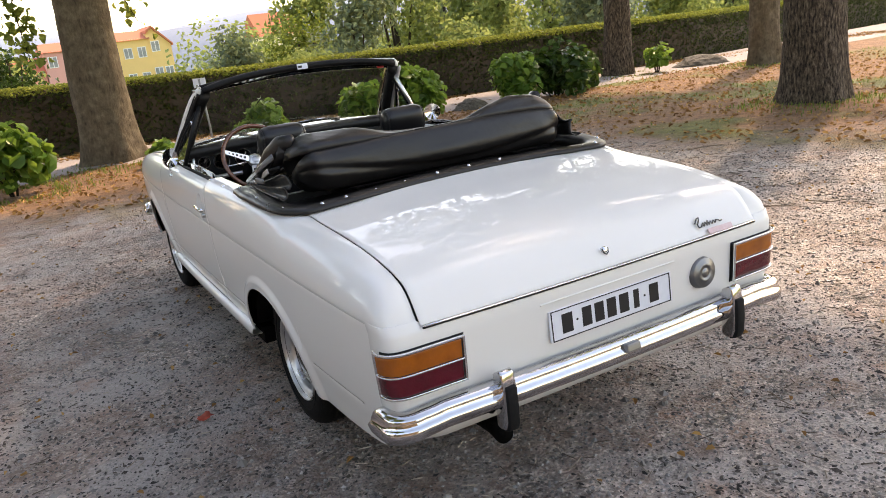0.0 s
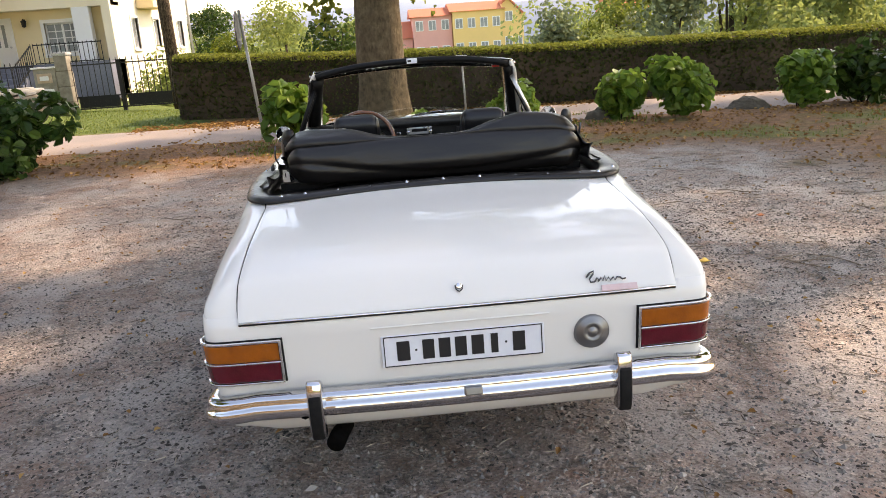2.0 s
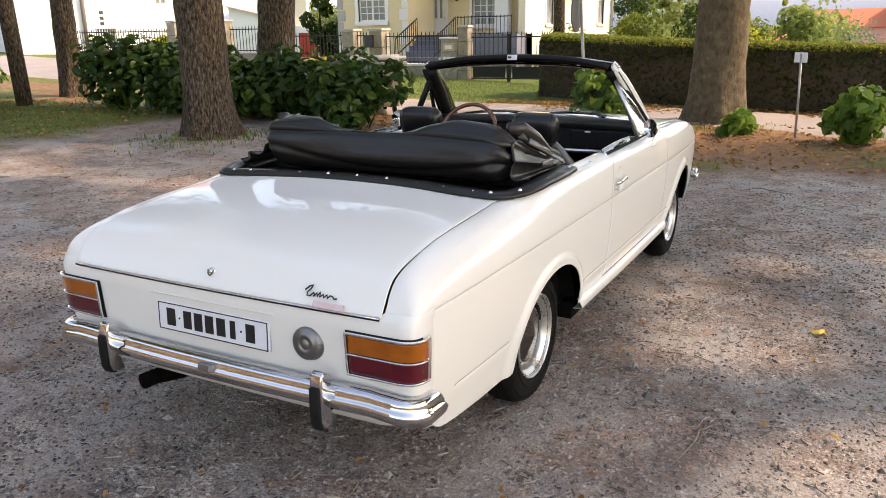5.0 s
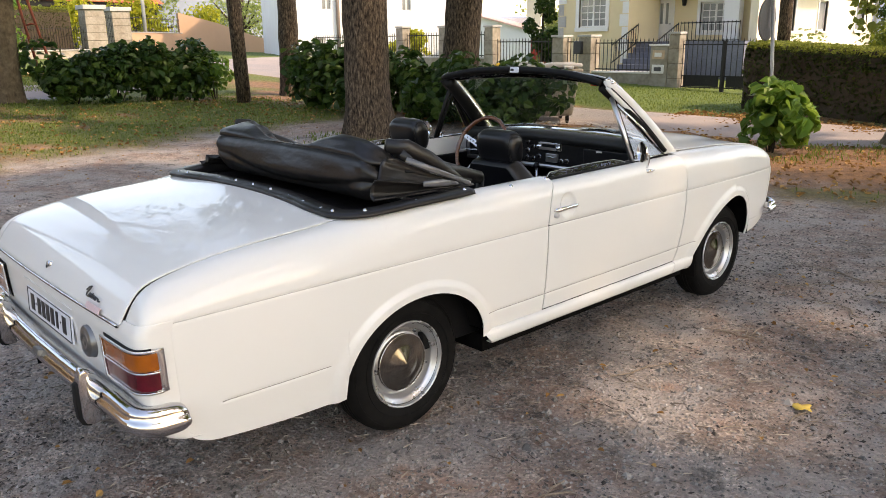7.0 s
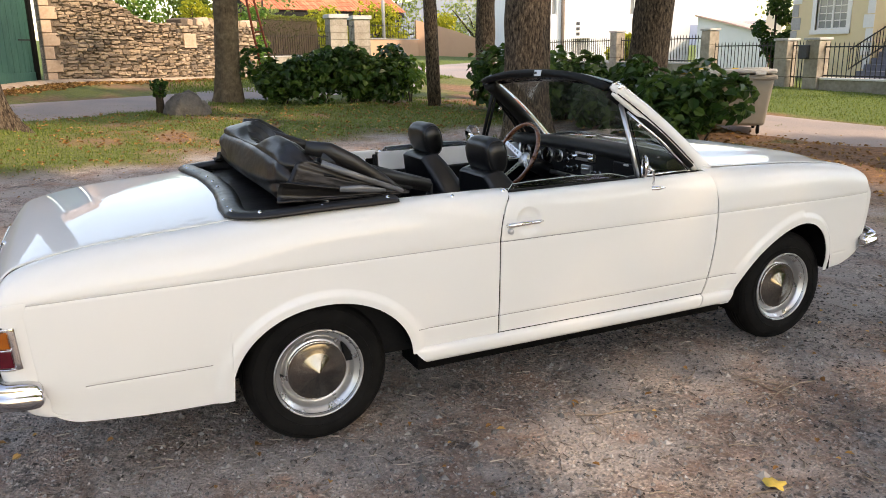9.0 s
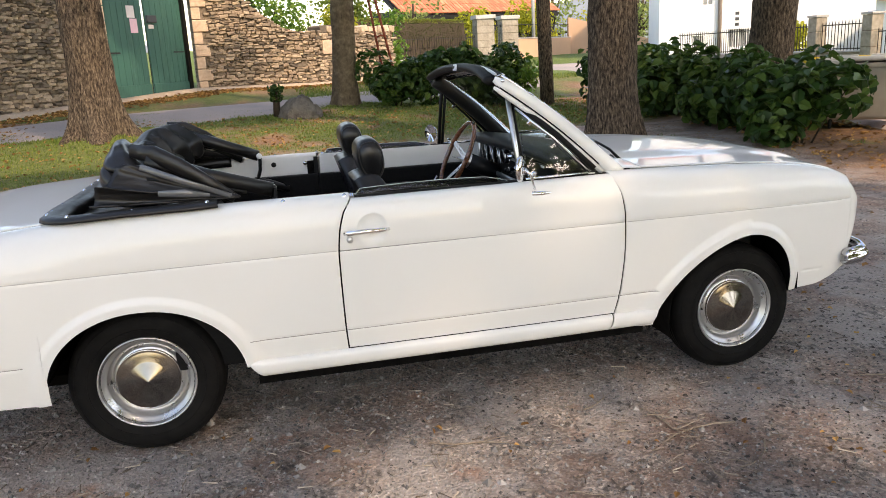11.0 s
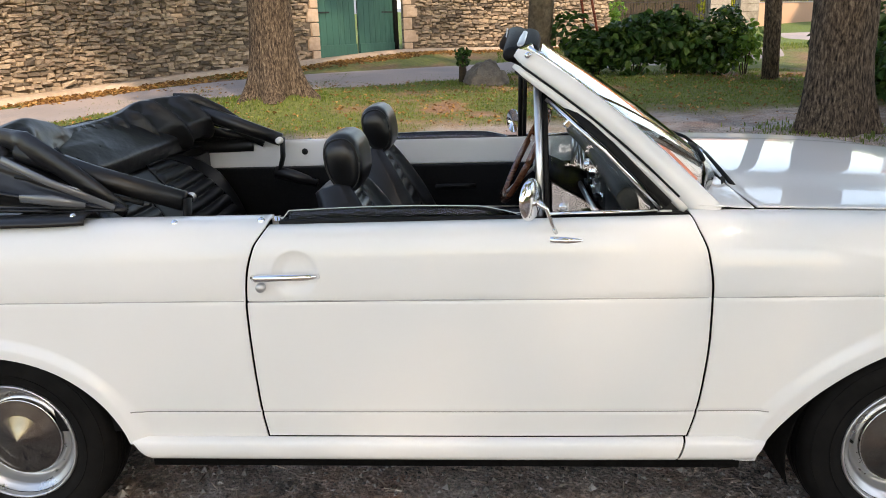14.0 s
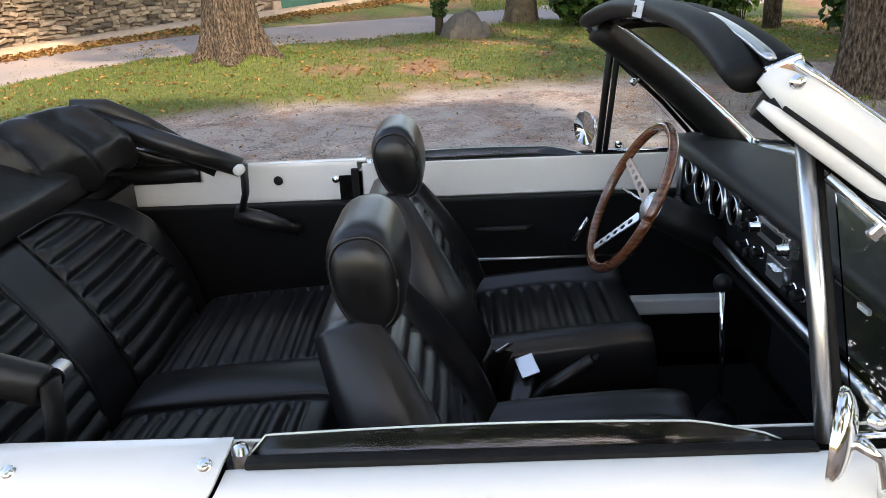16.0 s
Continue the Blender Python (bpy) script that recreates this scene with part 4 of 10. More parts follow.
def railing(p0, p1, z0, z1, label, step=0.13, rails=(0.06, 0.93), parent=None, name="iron_railing", panel_h=0.0, lean=0.0):
    """Upright iron bars with spear tips between two rails; lean raises the far end."""
    m, L = frame_of(p0, p1)
    if parent is None:
        rl = empty(name, (p0[0], p0[1], z0), label, "fence")
        inv = Matrix.Translation((-p0[0], -p0[1], -z0))
    else:
        rl = empty(name)
        rl.parent = parent
        tagged(rl, label)
        inv = Matrix()
    h = z1 - z0
    n = max(2, int(L / step))
    for i in range(n + 1):
        s = L * i / n
        b = new("bar", BAR)
        b.parent = rl
        b.matrix_local = inv @ m @ pose(s, 0, z0 + lean * s / L) @ Matrix.Diagonal((1, 1, h, 1))
    for r_ in rails:
        bm = bmesh.new()
        vs = [(0, 0), (L, lean)]
        c = [bm.verts.new(inv @ m @ Vector((s, dy, z0 + h * r_ + dz + l_))) for s, l_ in vs for dy, dz in ((-0.015, -0.015), (0.015, -0.015), (0.015, 0.015), (-0.015, 0.015))]
        for a in range(4):
            bm.faces.new((c[a], c[(a + 1) % 4], c[4 + (a + 1) % 4], c[4 + a]))
        bm.faces.new(c[:4][::-1])
        bm.faces.new(c[4:])
        part("rail", bm, IRON, rl, smooth=False)
    if panel_h:
        bx("kick_panel", inv @ m, 0.05, L - 0.05, -0.006, 0.006, z0 + h * rails[0] + 0.02, z0 + panel_h, IRON, rl)
    return rl


def stone_post(x, y, w, z0, z1, label="square granite gate post with a flat cap", cap=0.06):
    ps = empty("stone_post", (x, y, z0), label, "gate post", "stone posts")
    h = z1 - z0
    n = max(2, int(h / 0.36))
    for i in range(n):
        r = np.random.default_rng(int(abs(x * 91 + y * 37)) + i)
        slab("block", (w * r.uniform(0.97, 1.02), w * r.uniform(0.97, 1.02), (h - cap) / n - 0.012), POSTSTONE, ps, pose(0, 0, (i + 0.5) * (h - cap) / n), bevel=0.015)
    slab("core", (w * 0.92, w * 0.92, h - cap - 0.02), MORTAR, ps, pose(0, 0, (h - cap) / 2))
    slab("cap", (w * 1.14, w * 1.14, cap), GREYSTONE, ps, pose(0, 0, h - cap / 2), bevel=0.012)
    return ps


def low_wall(name, p0, p1, z0, z1, t, label, coping=0.05, mat=None, cope=None):
    m, L = frame_of(p0, p1)
    w = empty(name, (p0[0], p0[1], z0), label, "wall")
    inv = Matrix.Translation((-p0[0], -p0[1], -z0))
    bx("wall_body", inv @ m, 0, L, -t / 2, t / 2, z0, z1 - coping, mat or POSTSTONE, w, bevel=0.01)
    bx("coping", inv @ m, -0.01, L + 0.01, -t / 2 - 0.04, t / 2 + 0.04, z1 - coping, z1, cope or GREYSTONE, w, bevel=0.01)
    return w


# the cream house
house = empty("cream_house", (0, 0, 0), "cream rendered house with a recessed porch and white windows", "house")
G0 = 0.2
ml, Ll = frame_of((-14.4, 19.7), (-11.65, 19.7))
pierced("wall", (-14.4, 19.7), (-11.65, 19.7), G0, 6.0, 0.25, [(0.84, 1.90, 1.87, 2.80), (0.84, 1.90, 4.3, 5.4)], CREAM, house)
window_unit(ml, 0.84, 1.90, 1.87, 2.80, house, 2, 2, 4, 0.13)
window_unit(ml, 0.84, 1.90, 4.3, 5.4, house, 2, 2, 4, 0.13)
for i in range(14):
    z = G0 + 0.55 + i * 0.38
    bx("quoin", ml, -0.02, 0.20 + 0.10 * (i % 2), -0.025, 0.0, z, z + 0.355, GREYSTONE if i % 5 else WHITEWOOD, house)
    bx("quoin", ml, Ll - 0.20 - 0.10 * (i % 2), Ll + 0.02, -0.025, 0.0, z, z + 0.355, WHITEWOOD, house)
pierced("wall", (-14.4, 31.0), (-14.4, 19.95), G0, 6.0, 0.25, [], CREAM, house)
pierced("wall", (-11.65, 19.95), (-11.65, 21.5), G0, 6.0, 0.25, [], CREAM, house)
mp, Lp = frame_of((-11.9, 21.5), (-8.0, 21.5))
pierced("wall", (-11.9, 21.5), (-8.25, 21.5), G0, 2.95, 0.2, [(0.06, 0.76, 1.40, 2.75), (1.72, 2.72, 1.68, 2.57)], CREAM, house)
window_unit(mp, 1.72, 2.72, 1.68, 2.57, house, 2, 2, 4, 0.1)
dr = empty("front_door")
dr.parent = house
tagged(dr, "white panelled front door with two narrow dark panes")
bx("leaf", mp, 0.10, 0.72, 0.05, 0.10, 1.40, 2.72, WHITEWOOD, dr, bevel=0.01)
for a in (0.26, 0.46):
    bx("pane", mp, a, a + 0.09, 0.035, 0.049, 1.95, 2.60, PANEWINDOW, dr)
bx("door_frame", mp, 0.03, 0.10, -0.02, 0.12, 1.40, 2.78, WHITEWOOD, dr)
bx("door_frame", mp, 0.72, 0.80, -0.02, 0.12, 1.40, 2.78, WHITEWOOD, dr)
bx("door_frame", mp, 0.10, 0.72, -0.02, 0.12, 2.72, 2.78, WHITEWOOD, dr)
lathe("knob", [(0, 0.05), (0.03, 0.04), (0.02, 0.0)], STEEL, dr, mp @ pose(0.65, 0.045, 1.95, 90), 12)
lamp = empty("wall_lamp")
lamp.parent = house
tagged(lamp, "small black wall lantern")
lathe("lantern", [(0.0, 0.26), (0.05, 0.20), (0.085, 0.19), (0.06, 0.02), (0.0, 0.0)], IRON, lamp, mp @ pose(1.2, -0.12, 2.48), 8, smooth=False)
slab("bracket", (0.03, 0.14, 0.03), IRON, lamp, mp @ pose(1.2, -0.06, 2.70))
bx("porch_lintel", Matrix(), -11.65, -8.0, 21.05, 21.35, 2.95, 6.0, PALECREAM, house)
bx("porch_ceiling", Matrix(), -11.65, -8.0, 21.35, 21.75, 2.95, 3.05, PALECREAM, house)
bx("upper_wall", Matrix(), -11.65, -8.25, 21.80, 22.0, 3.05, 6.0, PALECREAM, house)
bx("column", Matrix(), -9.17, -8.67, 21.06, 21.34, 0.6, 2.95, WHITEWALL, house, "white square porch column", 0.02)
bx("porch_floor", Matrix(), -11.65, -8.0, 20.2, 21.5, 0.3, 1.40, BLUESTEP, house)
for i in range(5):
    bx("step", Matrix(), -11.55, -10.2, 20.2 - 0.28 * (i + 1), 20.2 - 0.28 * i, 0.3, 1.40 - 0.17 * (i + 1), BLUESTEP, house, "blue-grey stone step", 0.01)
railing((-10.1, 20.25), (-8.2, 20.25), 1.40, 1.95, "black iron porch railing", 0.12, (0.05, 0.98), house, "porch_railing")
railing((-11.58, 18.8), (-11.58, 20.2), 0.75, 1.32, "black iron stair railing", 0.12, (0.05, 0.98), house, "stair_railing", lean=0.62)
railing((-10.15, 18.8), (-10.15, 20.2), 0.75, 1.32, "black iron stair railing", 0.12, (0.05, 0.98), house, "stair_railing", lean=0.62)
ms, Ls = frame_of((-8.0, 20.9), (-8.0, 30.0))
holes = [(1.75, 2.45, 1.67, 2.63), (4.2, 4.9, 1.67, 2.63), (7.4, 8.2, 1.67, 2.63), (1.75, 2.45, 4.2, 5.2), (4.2, 4.9, 4.2, 5.2), (7.4, 8.2, 4.2, 5.2)]
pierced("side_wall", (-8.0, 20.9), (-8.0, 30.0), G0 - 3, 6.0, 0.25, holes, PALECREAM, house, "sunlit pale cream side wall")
for h in holes:
    window_unit(ms, *h, house, 1, 1, 1, 0.07)
bx("balcony_box", ms, 2.6, 4.3, -0.55, -0.0, 2.93, 3.5, CREAM, house, "small yellow balcony box", 0.02)
pierced("wall", (-8.25, 30.0), (-14.4, 30.0), G0 - 3, 6.0, 0.25, [], CREAM, house)
bm = bmesh.new()
v = [bm.verts.new(c) for c in ((-14.9, 19.2, 6.0), (-7.5, 19.2, 6.0), (-7.5, 30.5, 6.0), (-14.9, 30.5, 6.0), (-11.2, 22.5, 8.2), (-11.2, 27.2, 8.2))]
for f in ((0, 1, 4), (1, 2, 5, 4), (2, 3, 5), (3, 0, 4, 5), (3, 2, 1, 0)):
    bm.faces.new([v[i] for i in f])
part("roof", bm, TILE, house, "red tiled hipped roof", smooth=False)
tube("downpipe", [(-7.93, 30.05, -2), (-7.93, 30.05, 3.0), (-7.93, 30.05, 6.0)], 0.05, SIGNGREY, house, 10)
pole2 = tube("utility_pole", [(-5.37, 16.85, 0.1), (-5.40, 16.85, 3.0), (-5.46, 16.85, 7.5)], [0.15, 0.145, 0.12], BARK, None, 14)
tagged(pole2, "dark wooden pole behind the end of the hedge", "pole")

# its front fence
FY = 16.2
for x, w, z0, z1 in ((-11.46, 0.40, 0.2, 1.62), (-10.5, 0.42, 0.2, 1.62), (-7.78, 0.30, 0.15, 1.66), (-14.2, 0.36, 0.25, 1.95), (-16.3, 0.36, 0.3, 1.98), (-18.5, 0.36, 0.3, 2.0)):
    stone_post(x, FY, w, z0, z1)
low_wall("fence_wall", (-10.29, FY), (-8.46, FY), 0.1, 0.66, 0.22, "low granite wall with a pale coping under railings", 0.05, None, WHITEWOOD)
for a, b in ((-13.99, -11.68), (-16.1, -14.4), (-18.3, -16.5), (-24.0, -18.7)):
    low_wall("fence_wall", (a, FY), (b, FY), 0.15, 0.99 if a < -14 else 0.75, 0.22, "low granite wall under railings")
    railing((a + 0.02, FY), (b - 0.02, FY), 0.99 if a < -14 else 0.75, 1.73 if a < -14 else 1.5, "black iron railing with spear tips on a low wall", 0.125)
railing((-10.27, FY), (-8.48, FY), 0.66, 1.45, "black iron railing with spear tips on a low wall", 0.125)
railing((-11.24, FY), (-10.73, FY), 0.3, 1.48, "narrow black iron garden gate", 0.1, (0.04, 0.3, 0.96), None, "garden_gate")
railing((-7.6, FY), (-6.55, FY), 0.28, 1.40, "black iron driveway gate with a solid foot panel", 0.13, (0.03, 0.28, 0.95), None, "driveway_gate", 0.30)
railing((-6.45, FY), (-5.3, FY), 0.28, 1.40, "black iron driveway gate with a solid foot panel", 0.13, (0.03, 0.28, 0.95), None, "driveway_gate", 0.30)
gp = slab("gate_post", (0.08, 0.08, 1.2), IRON, None, pose(-6.5, FY, 0.82))
tagged(gp, "black iron meeting post of the driveway gate", "gate post")
mb = empty("meter_block", (-8.19, FY, 0.12), "granite block holding two pale meter boxes", "meter box")
slab("block", (0.50, 0.34, 1.20), POSTSTONE, mb, pose(0, 0, 0.60), bevel=0.02)
slab("cap", (0.56, 0.40, 0.04), WHITEWOOD, mb, pose(0, 0, 1.22), bevel=0.008)
for z in (0.62, 0.98):
    b_ = slab("meter_door", (0.34, 0.03, 0.22), PALESTONE if z > 0.7 else WHITEWOOD, mb, pose(0, -0.178, z), bevel=0.006)
    slab("meter_frame", (0.20, 0.012, 0.10), SIGNDARK if z < 0.7 else WHITEWOOD, b_, pose(0, -0.197, z))
lb = slab("letterbox", (0.26, 0.16, 0.34), MAILGREY, None, pose(-10.68, FY - 0.24, 1.28), bevel=0.02)
tagged(lb, "small black letterbox on a gate post", "letterbox")

# the white house
wh = empty("white_house", (0, 0, 0), "white rendered house with few small windows", "house")
WA, WB = Vector((-31.5, 19.4)), Vector((-27.66, 27.72))
mw, Lw = frame_of(WA, WB)
wholes = [(1.95, 2.45, 3.05, 4.1), (6.1, 6.6, 3.0, 4.1), (1.55, 2.05, 1.1, 1.68), (3.2, 4.1, 1.1, 1.9)]
pierced("wall", WA, WB, -0.3, 7.0, 0.3, wholes, WHITEWALL, wh)
for h in wholes[:2]:
    window_unit(mw, *h, wh, 2, 1, 1, 0.0)
for h in wholes[2:]:
    bx("recess", mw, h[0], h[1], 0.2, 0.25, h[2], h[3], PANEWINDOW, wh)
    for q in range(int((h[1] - h[0]) / 0.12)):
        bx("window_bar", mw, h[0] + 0.05 + 0.12 * q, h[0] + 0.08 + 0.12 * q, 0.02, 0.05, h[2], h[3], WHITEWOOD, wh)
    bx("window_head", mw, h[0] - 0.03, h[1] + 0.03, -0.03, 0.03, h[3], h[3] + 0.06, WHITEWOOD, wh)
for z in (2.05, 2.3, 2.55):
    bx("wall_tile", mw, 3.45, 3.62, -0.015, 0.0, z, z + 0.14, SIGNDARK, wh)
bx("red_plinth", mw, 0, Lw, -0.03, 0.0, -0.3, 0.35, REDBAND, wh, "red painted plinth")
tube("drainpipe", [tuple(mw @ Vector((2.75, -0.08, -0.2))), tuple(mw @ Vector((2.75, -0.08, 3))), tuple(mw @ Vector((2.75, -0.08, 7)))], 0.09, grainy("brown_drainpipe", (0.16, 0.12, 0.10), (0.25, 0.2, 0.17), 20, 0.7), wh, 10)
WC = WB + Vector((-9.5, 4.4))
WD = WA + Vector((-9.5, 4.4))
pierced("gable_wall", WB, WC, -0.3, 7.0, 0.3, [(2.2, 2.8, 3.0, 4.0)], WHITEWALL, wh)
mg, _L = frame_of(WB, WC)
window_unit(mg, 2.2, 2.8, 3.0, 4.0, wh, 1, 1, 1, 0.0)
pierced("wall", WC, WD, -0.3, 7.0, 0.3, [], WHITEWALL, wh)
pierced("wall", WD, WA, -0.3, 7.0, 0.3, [], WHITEWALL, wh)
bm = bmesh.new()
v = [bm.verts.new((*p, 7.0)) for p in (WA, WB, WC, WD)] + [bm.verts.new((*((WA + WD) / 2), 9.2)), bm.verts.new((*((WB + WC) / 2), 9.2))]
for f in ((0, 1, 5, 4), (2, 3, 4, 5), (1, 2, 5), (3, 0, 4), (3, 2, 1, 0)):
    bm.faces.new([v[i] for i in f])
part("roof", bm, TILE, wh, "red tiled roof", smooth=False)
# its lean-to, sunlit, with a sloping roofline and a red door
sh = empty("white_outbuilding", (0, 0, 0), "sunlit white outbuilding with a slanting roofline", "outbuilding")
mo, Lo = frame_of((-25.6, 26.3), (-21.0, 28.8))
extrude_poly("front_wall", [(0, 0.3), (4.6, 0.3), (4.6, 1.75), (3.2, 1.9), (1.2, 2.45), (0, 2.75)], 0.3, WHITEWALL, sh, mo)
extrude_poly("roof_slab", [(-0.1, 2.78), (1.2, 2.46), (3.2, 1.91), (3.2, 1.99), (1.2, 2.54), (-0.1, 2.86)], 4.0, plaster("pink_roof_edge", (0.70, 0.48, 0.42)), sh, mo @ pose(0, -0.15, 0))
bx("door", mo, 3.3, 4.2, -0.03, 0.0, 0.4, 1.55, REDBAND, sh, "red door")
bx("back_wall", mo, 0, 4.6, 3.5, 3.8, 0.3, 2.6, WHITEWALL, sh)
bx("tower", mo, 3.0, 3.7, 0.3, 1.0, 1.8, 4.6, PALECREAM, sh, "narrow cream stair tower")

# the rubble wall with the green gate
def wall_top(x, y):
    """Height of the rubble wall's top, by its place along the way."""
    if y > -2.2 and x < -20.9:
        return float(np.interp(y, [-1.4, -0.4, 0.5, 1.2, 1.8, 5.2], [4.6, 4.0, 3.2, 2.62, 2.42, 2.36]))
    return 4.6


WALL = [(-2.5, -12.5), (-5, -11), (-11, -7.8), (-14.1, -6.1), (-18.45, -3.25)]
WALLR = [(-21.45, -1.3), (-22.3, 2.5), (-23.3, 3.6), (-24.2, 5.2)]


def stone_template(seed):
    r = np.random.default_rng(seed)
    c = np.array([(-0.5, 0, -0.5), (0.5, 0, -0.5), (0.5, 0, 0.5), (-0.5, 0, 0.5)], float)
    c[:, [0, 2]] += r.uniform(-0.13, 0.08, (4, 2)) * np.sign(c[:, [0, 2]])
    f = c * np.array([r.uniform(0.72, 0.9), 1, r.uniform(0.66, 0.86)]) + np.array([0, -1, 0])
    f[:, 1] += r.uniform(-0.25, 0.3, 4)
    b = c + np.array([0, 0.6, 0])
    V = np.concatenate([b, c * np.array([1, 1, 1]) + np.array([0, -0.45, 0]), f])
    F = [(8, 9, 10, 11)] + [(a + i, a + (i + 1) % 4, a + 4 + (i + 1) % 4, a + 4 + i) for a in (0, 4) for i in range(4)]
    return V, F


TEMPL = [stone_template(i) for i in range(14)]
TMESH = []
for V, F in TEMPL:
    me = bpy.data.meshes.new("stone")
    me.from_pydata([tuple(p) for p in V], [], F)
    me.materials.append(STONE)
    TMESH.append(me)
rubble = empty("rubble_wall", (0, 0, 0), "old rubble stone wall of flat uneven stones", "wall")
tagged(rubble, kind="structure")
joinedV, joinedF, near_count, base_i = [], [], 0, 0
rng = np.random.default_rng(77)


def lay(p0, p1, t=0.5, near=False, skip=lambda s, z, x, y: False):
    """Lays courses of stones on the face of one stretch, on a mortar core."""
    global near_count, base_i
    m, L = frame_of(p0, p1)
    n = max(2, int(L / 0.3))
    top, bot = [], []
    bm = bmesh.new()
    cols = []
    for i in range(n + 1):
        p = m @ Vector((L * i / n, 0, 0))
        zt, zb = wall_top(p.x, p.y), float(gz(p.x, p.y)) - 0.25
        cols.append([bm.verts.new(m @ Vector((L * i / n, yy, zz))) for yy, zz in ((0, zb), (t, zb), (t, zt - 0.05), (0, zt - 0.05))])
    for i in range(n):
        for a in range(4):
            bm.faces.new((cols[i][a], cols[i][(a + 1) % 4], cols[i + 1][(a + 1) % 4], cols[i + 1][a]))
    bm.faces.new(cols[0])
    bm.faces.new(cols[-1][::-1])
    part("mortar_core", bm, MORTAR, rubble, smooth=False)
    z = -0.3
    while z < 5.2:
        h = rng.uniform(0.042, 0.105)
        s = -rng.uniform(0, 0.2)
        while s < L:
            w = rng.uniform(0.075, 0.27) * (1.25 if h > 0.08 else 1)
            sc = s + w / 2
            p = m @ Vector((min(max(sc, 0), L), 0, 0))
            g = float(gz(p.x, p.y))
            zz = g + z + h / 2 + 0.05 * math.sin(sc * 1.3) + rng.normal(0, 0.012)
            if sc < L and zz > g - 0.1 and zz < wall_top(p.x, p.y) - 0.04 and not skip(sc, zz, p.x, p.y):
                k_ = int(rng.integers(0, 14))
                mm = m @ pose(sc, 0, zz, 0, rng.normal(0, 7), 0) @ Matrix.Diagonal((w * 0.99, rng.uniform(0.03, 0.10), h * rng.uniform(0.80, 1.12), 1))
                if near and near_count < 300 and zz < 3.2:
                    ob = new("stone", TMESH[k_])
                    ob.parent = rubble
                    ob.matrix_local = mm
                    near_count += 1
                else:
                    V, F = TEMPL[k_]
                    joinedV.append(V @ np.array(mm.to_3x3()).T + np.array(mm.translation))
                    joinedF.extend([tuple(i + base_i for i in f) for f in F])
                    base_i += len(V)
            s += w
        z += h


for i in range(len(WALL) - 1):
    lay(WALL[i], WALL[i + 1], near=(i == 3), skip=(lambda s, z, x, y: s > frame_of(WALL[3], WALL[4])[1] - 0.42) if i == 3 else (lambda s, z, x, y: False))
for i in range(len(WALLR) - 1):
    lay(WALLR[i], WALLR[i + 1], skip=(lambda s, z, x, y: s < 0.42 and z < 4) if i == 0 else (lambda s, z, x, y: False))
raw("far_stones", np.concatenate(joinedV), joinedF, STONE, rubble, smooth=False, kind="stuff")
# coping stones along the low part and dressed blocks at the gate
for p0, p1 in ((WALLR[1], WALLR[2]), (WALLR[2], WALLR[3])):
    m, L = frame_of(p0, p1)
    s = 0.0
    while s < L:
        w = rng.uniform(0.16, 0.34)
        ob = slab("coping_stone", (w * 0.95, 0.58, rng.uniform(0.16, 0.26)), PALESTONE if rng.random() < 0.4 else STONE, rubble, m @ pose(s + w / 2, 0.22, 2.42 + rng.normal(0, 0.02), 0, rng.normal(0, 14), 0), bevel=0.03)
        s += w
mL_, LL_ = frame_of(WALL[3], WALL[4])
mR_, LR_ = frame_of(WALLR[0], WALLR[1])
gzL, gzR = float(gz(*WALL[4])), float(gz(*WALLR[0]))
for i in range(11):
    h = 0.36
    wl, wr = (0.40 if i % 2 else 0.27), (0.44 if i % 2 else 0.26)
    slab("quoin", (wl, 0.5, h - 0.02), PALESTONE, rubble, mL_ @ pose(LL_ - wl / 2, 0.19, gzL + 0.1 + h * i), "pale dressed corner block", 0.018)
    slab("quoin", (wr, 0.5, h - 0.02), PALESTONE, rubble, mR_ @ pose(wr / 2, 0.19, gzR + 0.1 + h * i), "pale dressed corner block", 0.018)
# gate leaves
mgate, LG = frame_of(WALL[4], WALLR[0])
gg = empty("plank_gate", (0, 0, 0), "tall faded green double plank gate, closed", "gate")
zg = (gzL + gzR) / 2 - 0.05
half = LG / 2
for side in (0, 1):
    lf = empty("gate_leaf")
    lf.parent = gg
    tagged(lf, "green plank leaf with a solid foot panel")
    x0 = 0.14 + side * (half - 0.02)
    wleaf = half - 0.16
    for i in range(7):
        a = x0 + wleaf * i / 7
        bx("plank", mgate, a + 0.004, a + wleaf / 7 - 0.004, 0.28, 0.32, zg + 0.40, zg + 3.6, GREENPAINT, lf, bevel=0.005)
    bx("backing", mgate, x0, x0 + wleaf, 0.322, 0.34, zg + 0.05, zg + 3.6, BLACKTRIM, lf)
    bx("foot_panel", mgate, x0, x0 + wleaf, 0.25, 0.32, zg + 0.06, zg + 0.40, GREENPAINT, lf, "solid foot panel", 0.01)
    bx("strap_hinge", mgate, x0 + (wleaf - 0.6 if side else 0.0), x0 + (wleaf if side else 0.6), 0.268, 0.28, zg + 1.25, zg + 1.29, IRON, lf)
    bx("strap_hinge", mgate, x0 + (wleaf - 0.6 if side else 0.0), x0 + (wleaf if side else 0.6), 0.268, 0.28, zg + 2.9, zg + 2.94, IRON, lf)
for x in (0.0, LG - 0.14):
    bx("gate_frame", mgate, x, x + 0.14, 0.2, 0.36, zg, zg + 3.7, BLACKTRIM, gg)
bx("lintel", mgate, -0.2, LG + 0.2, 0.0, 0.5, zg + 3.62, zg + 4.4, PALESTONE, rubble)
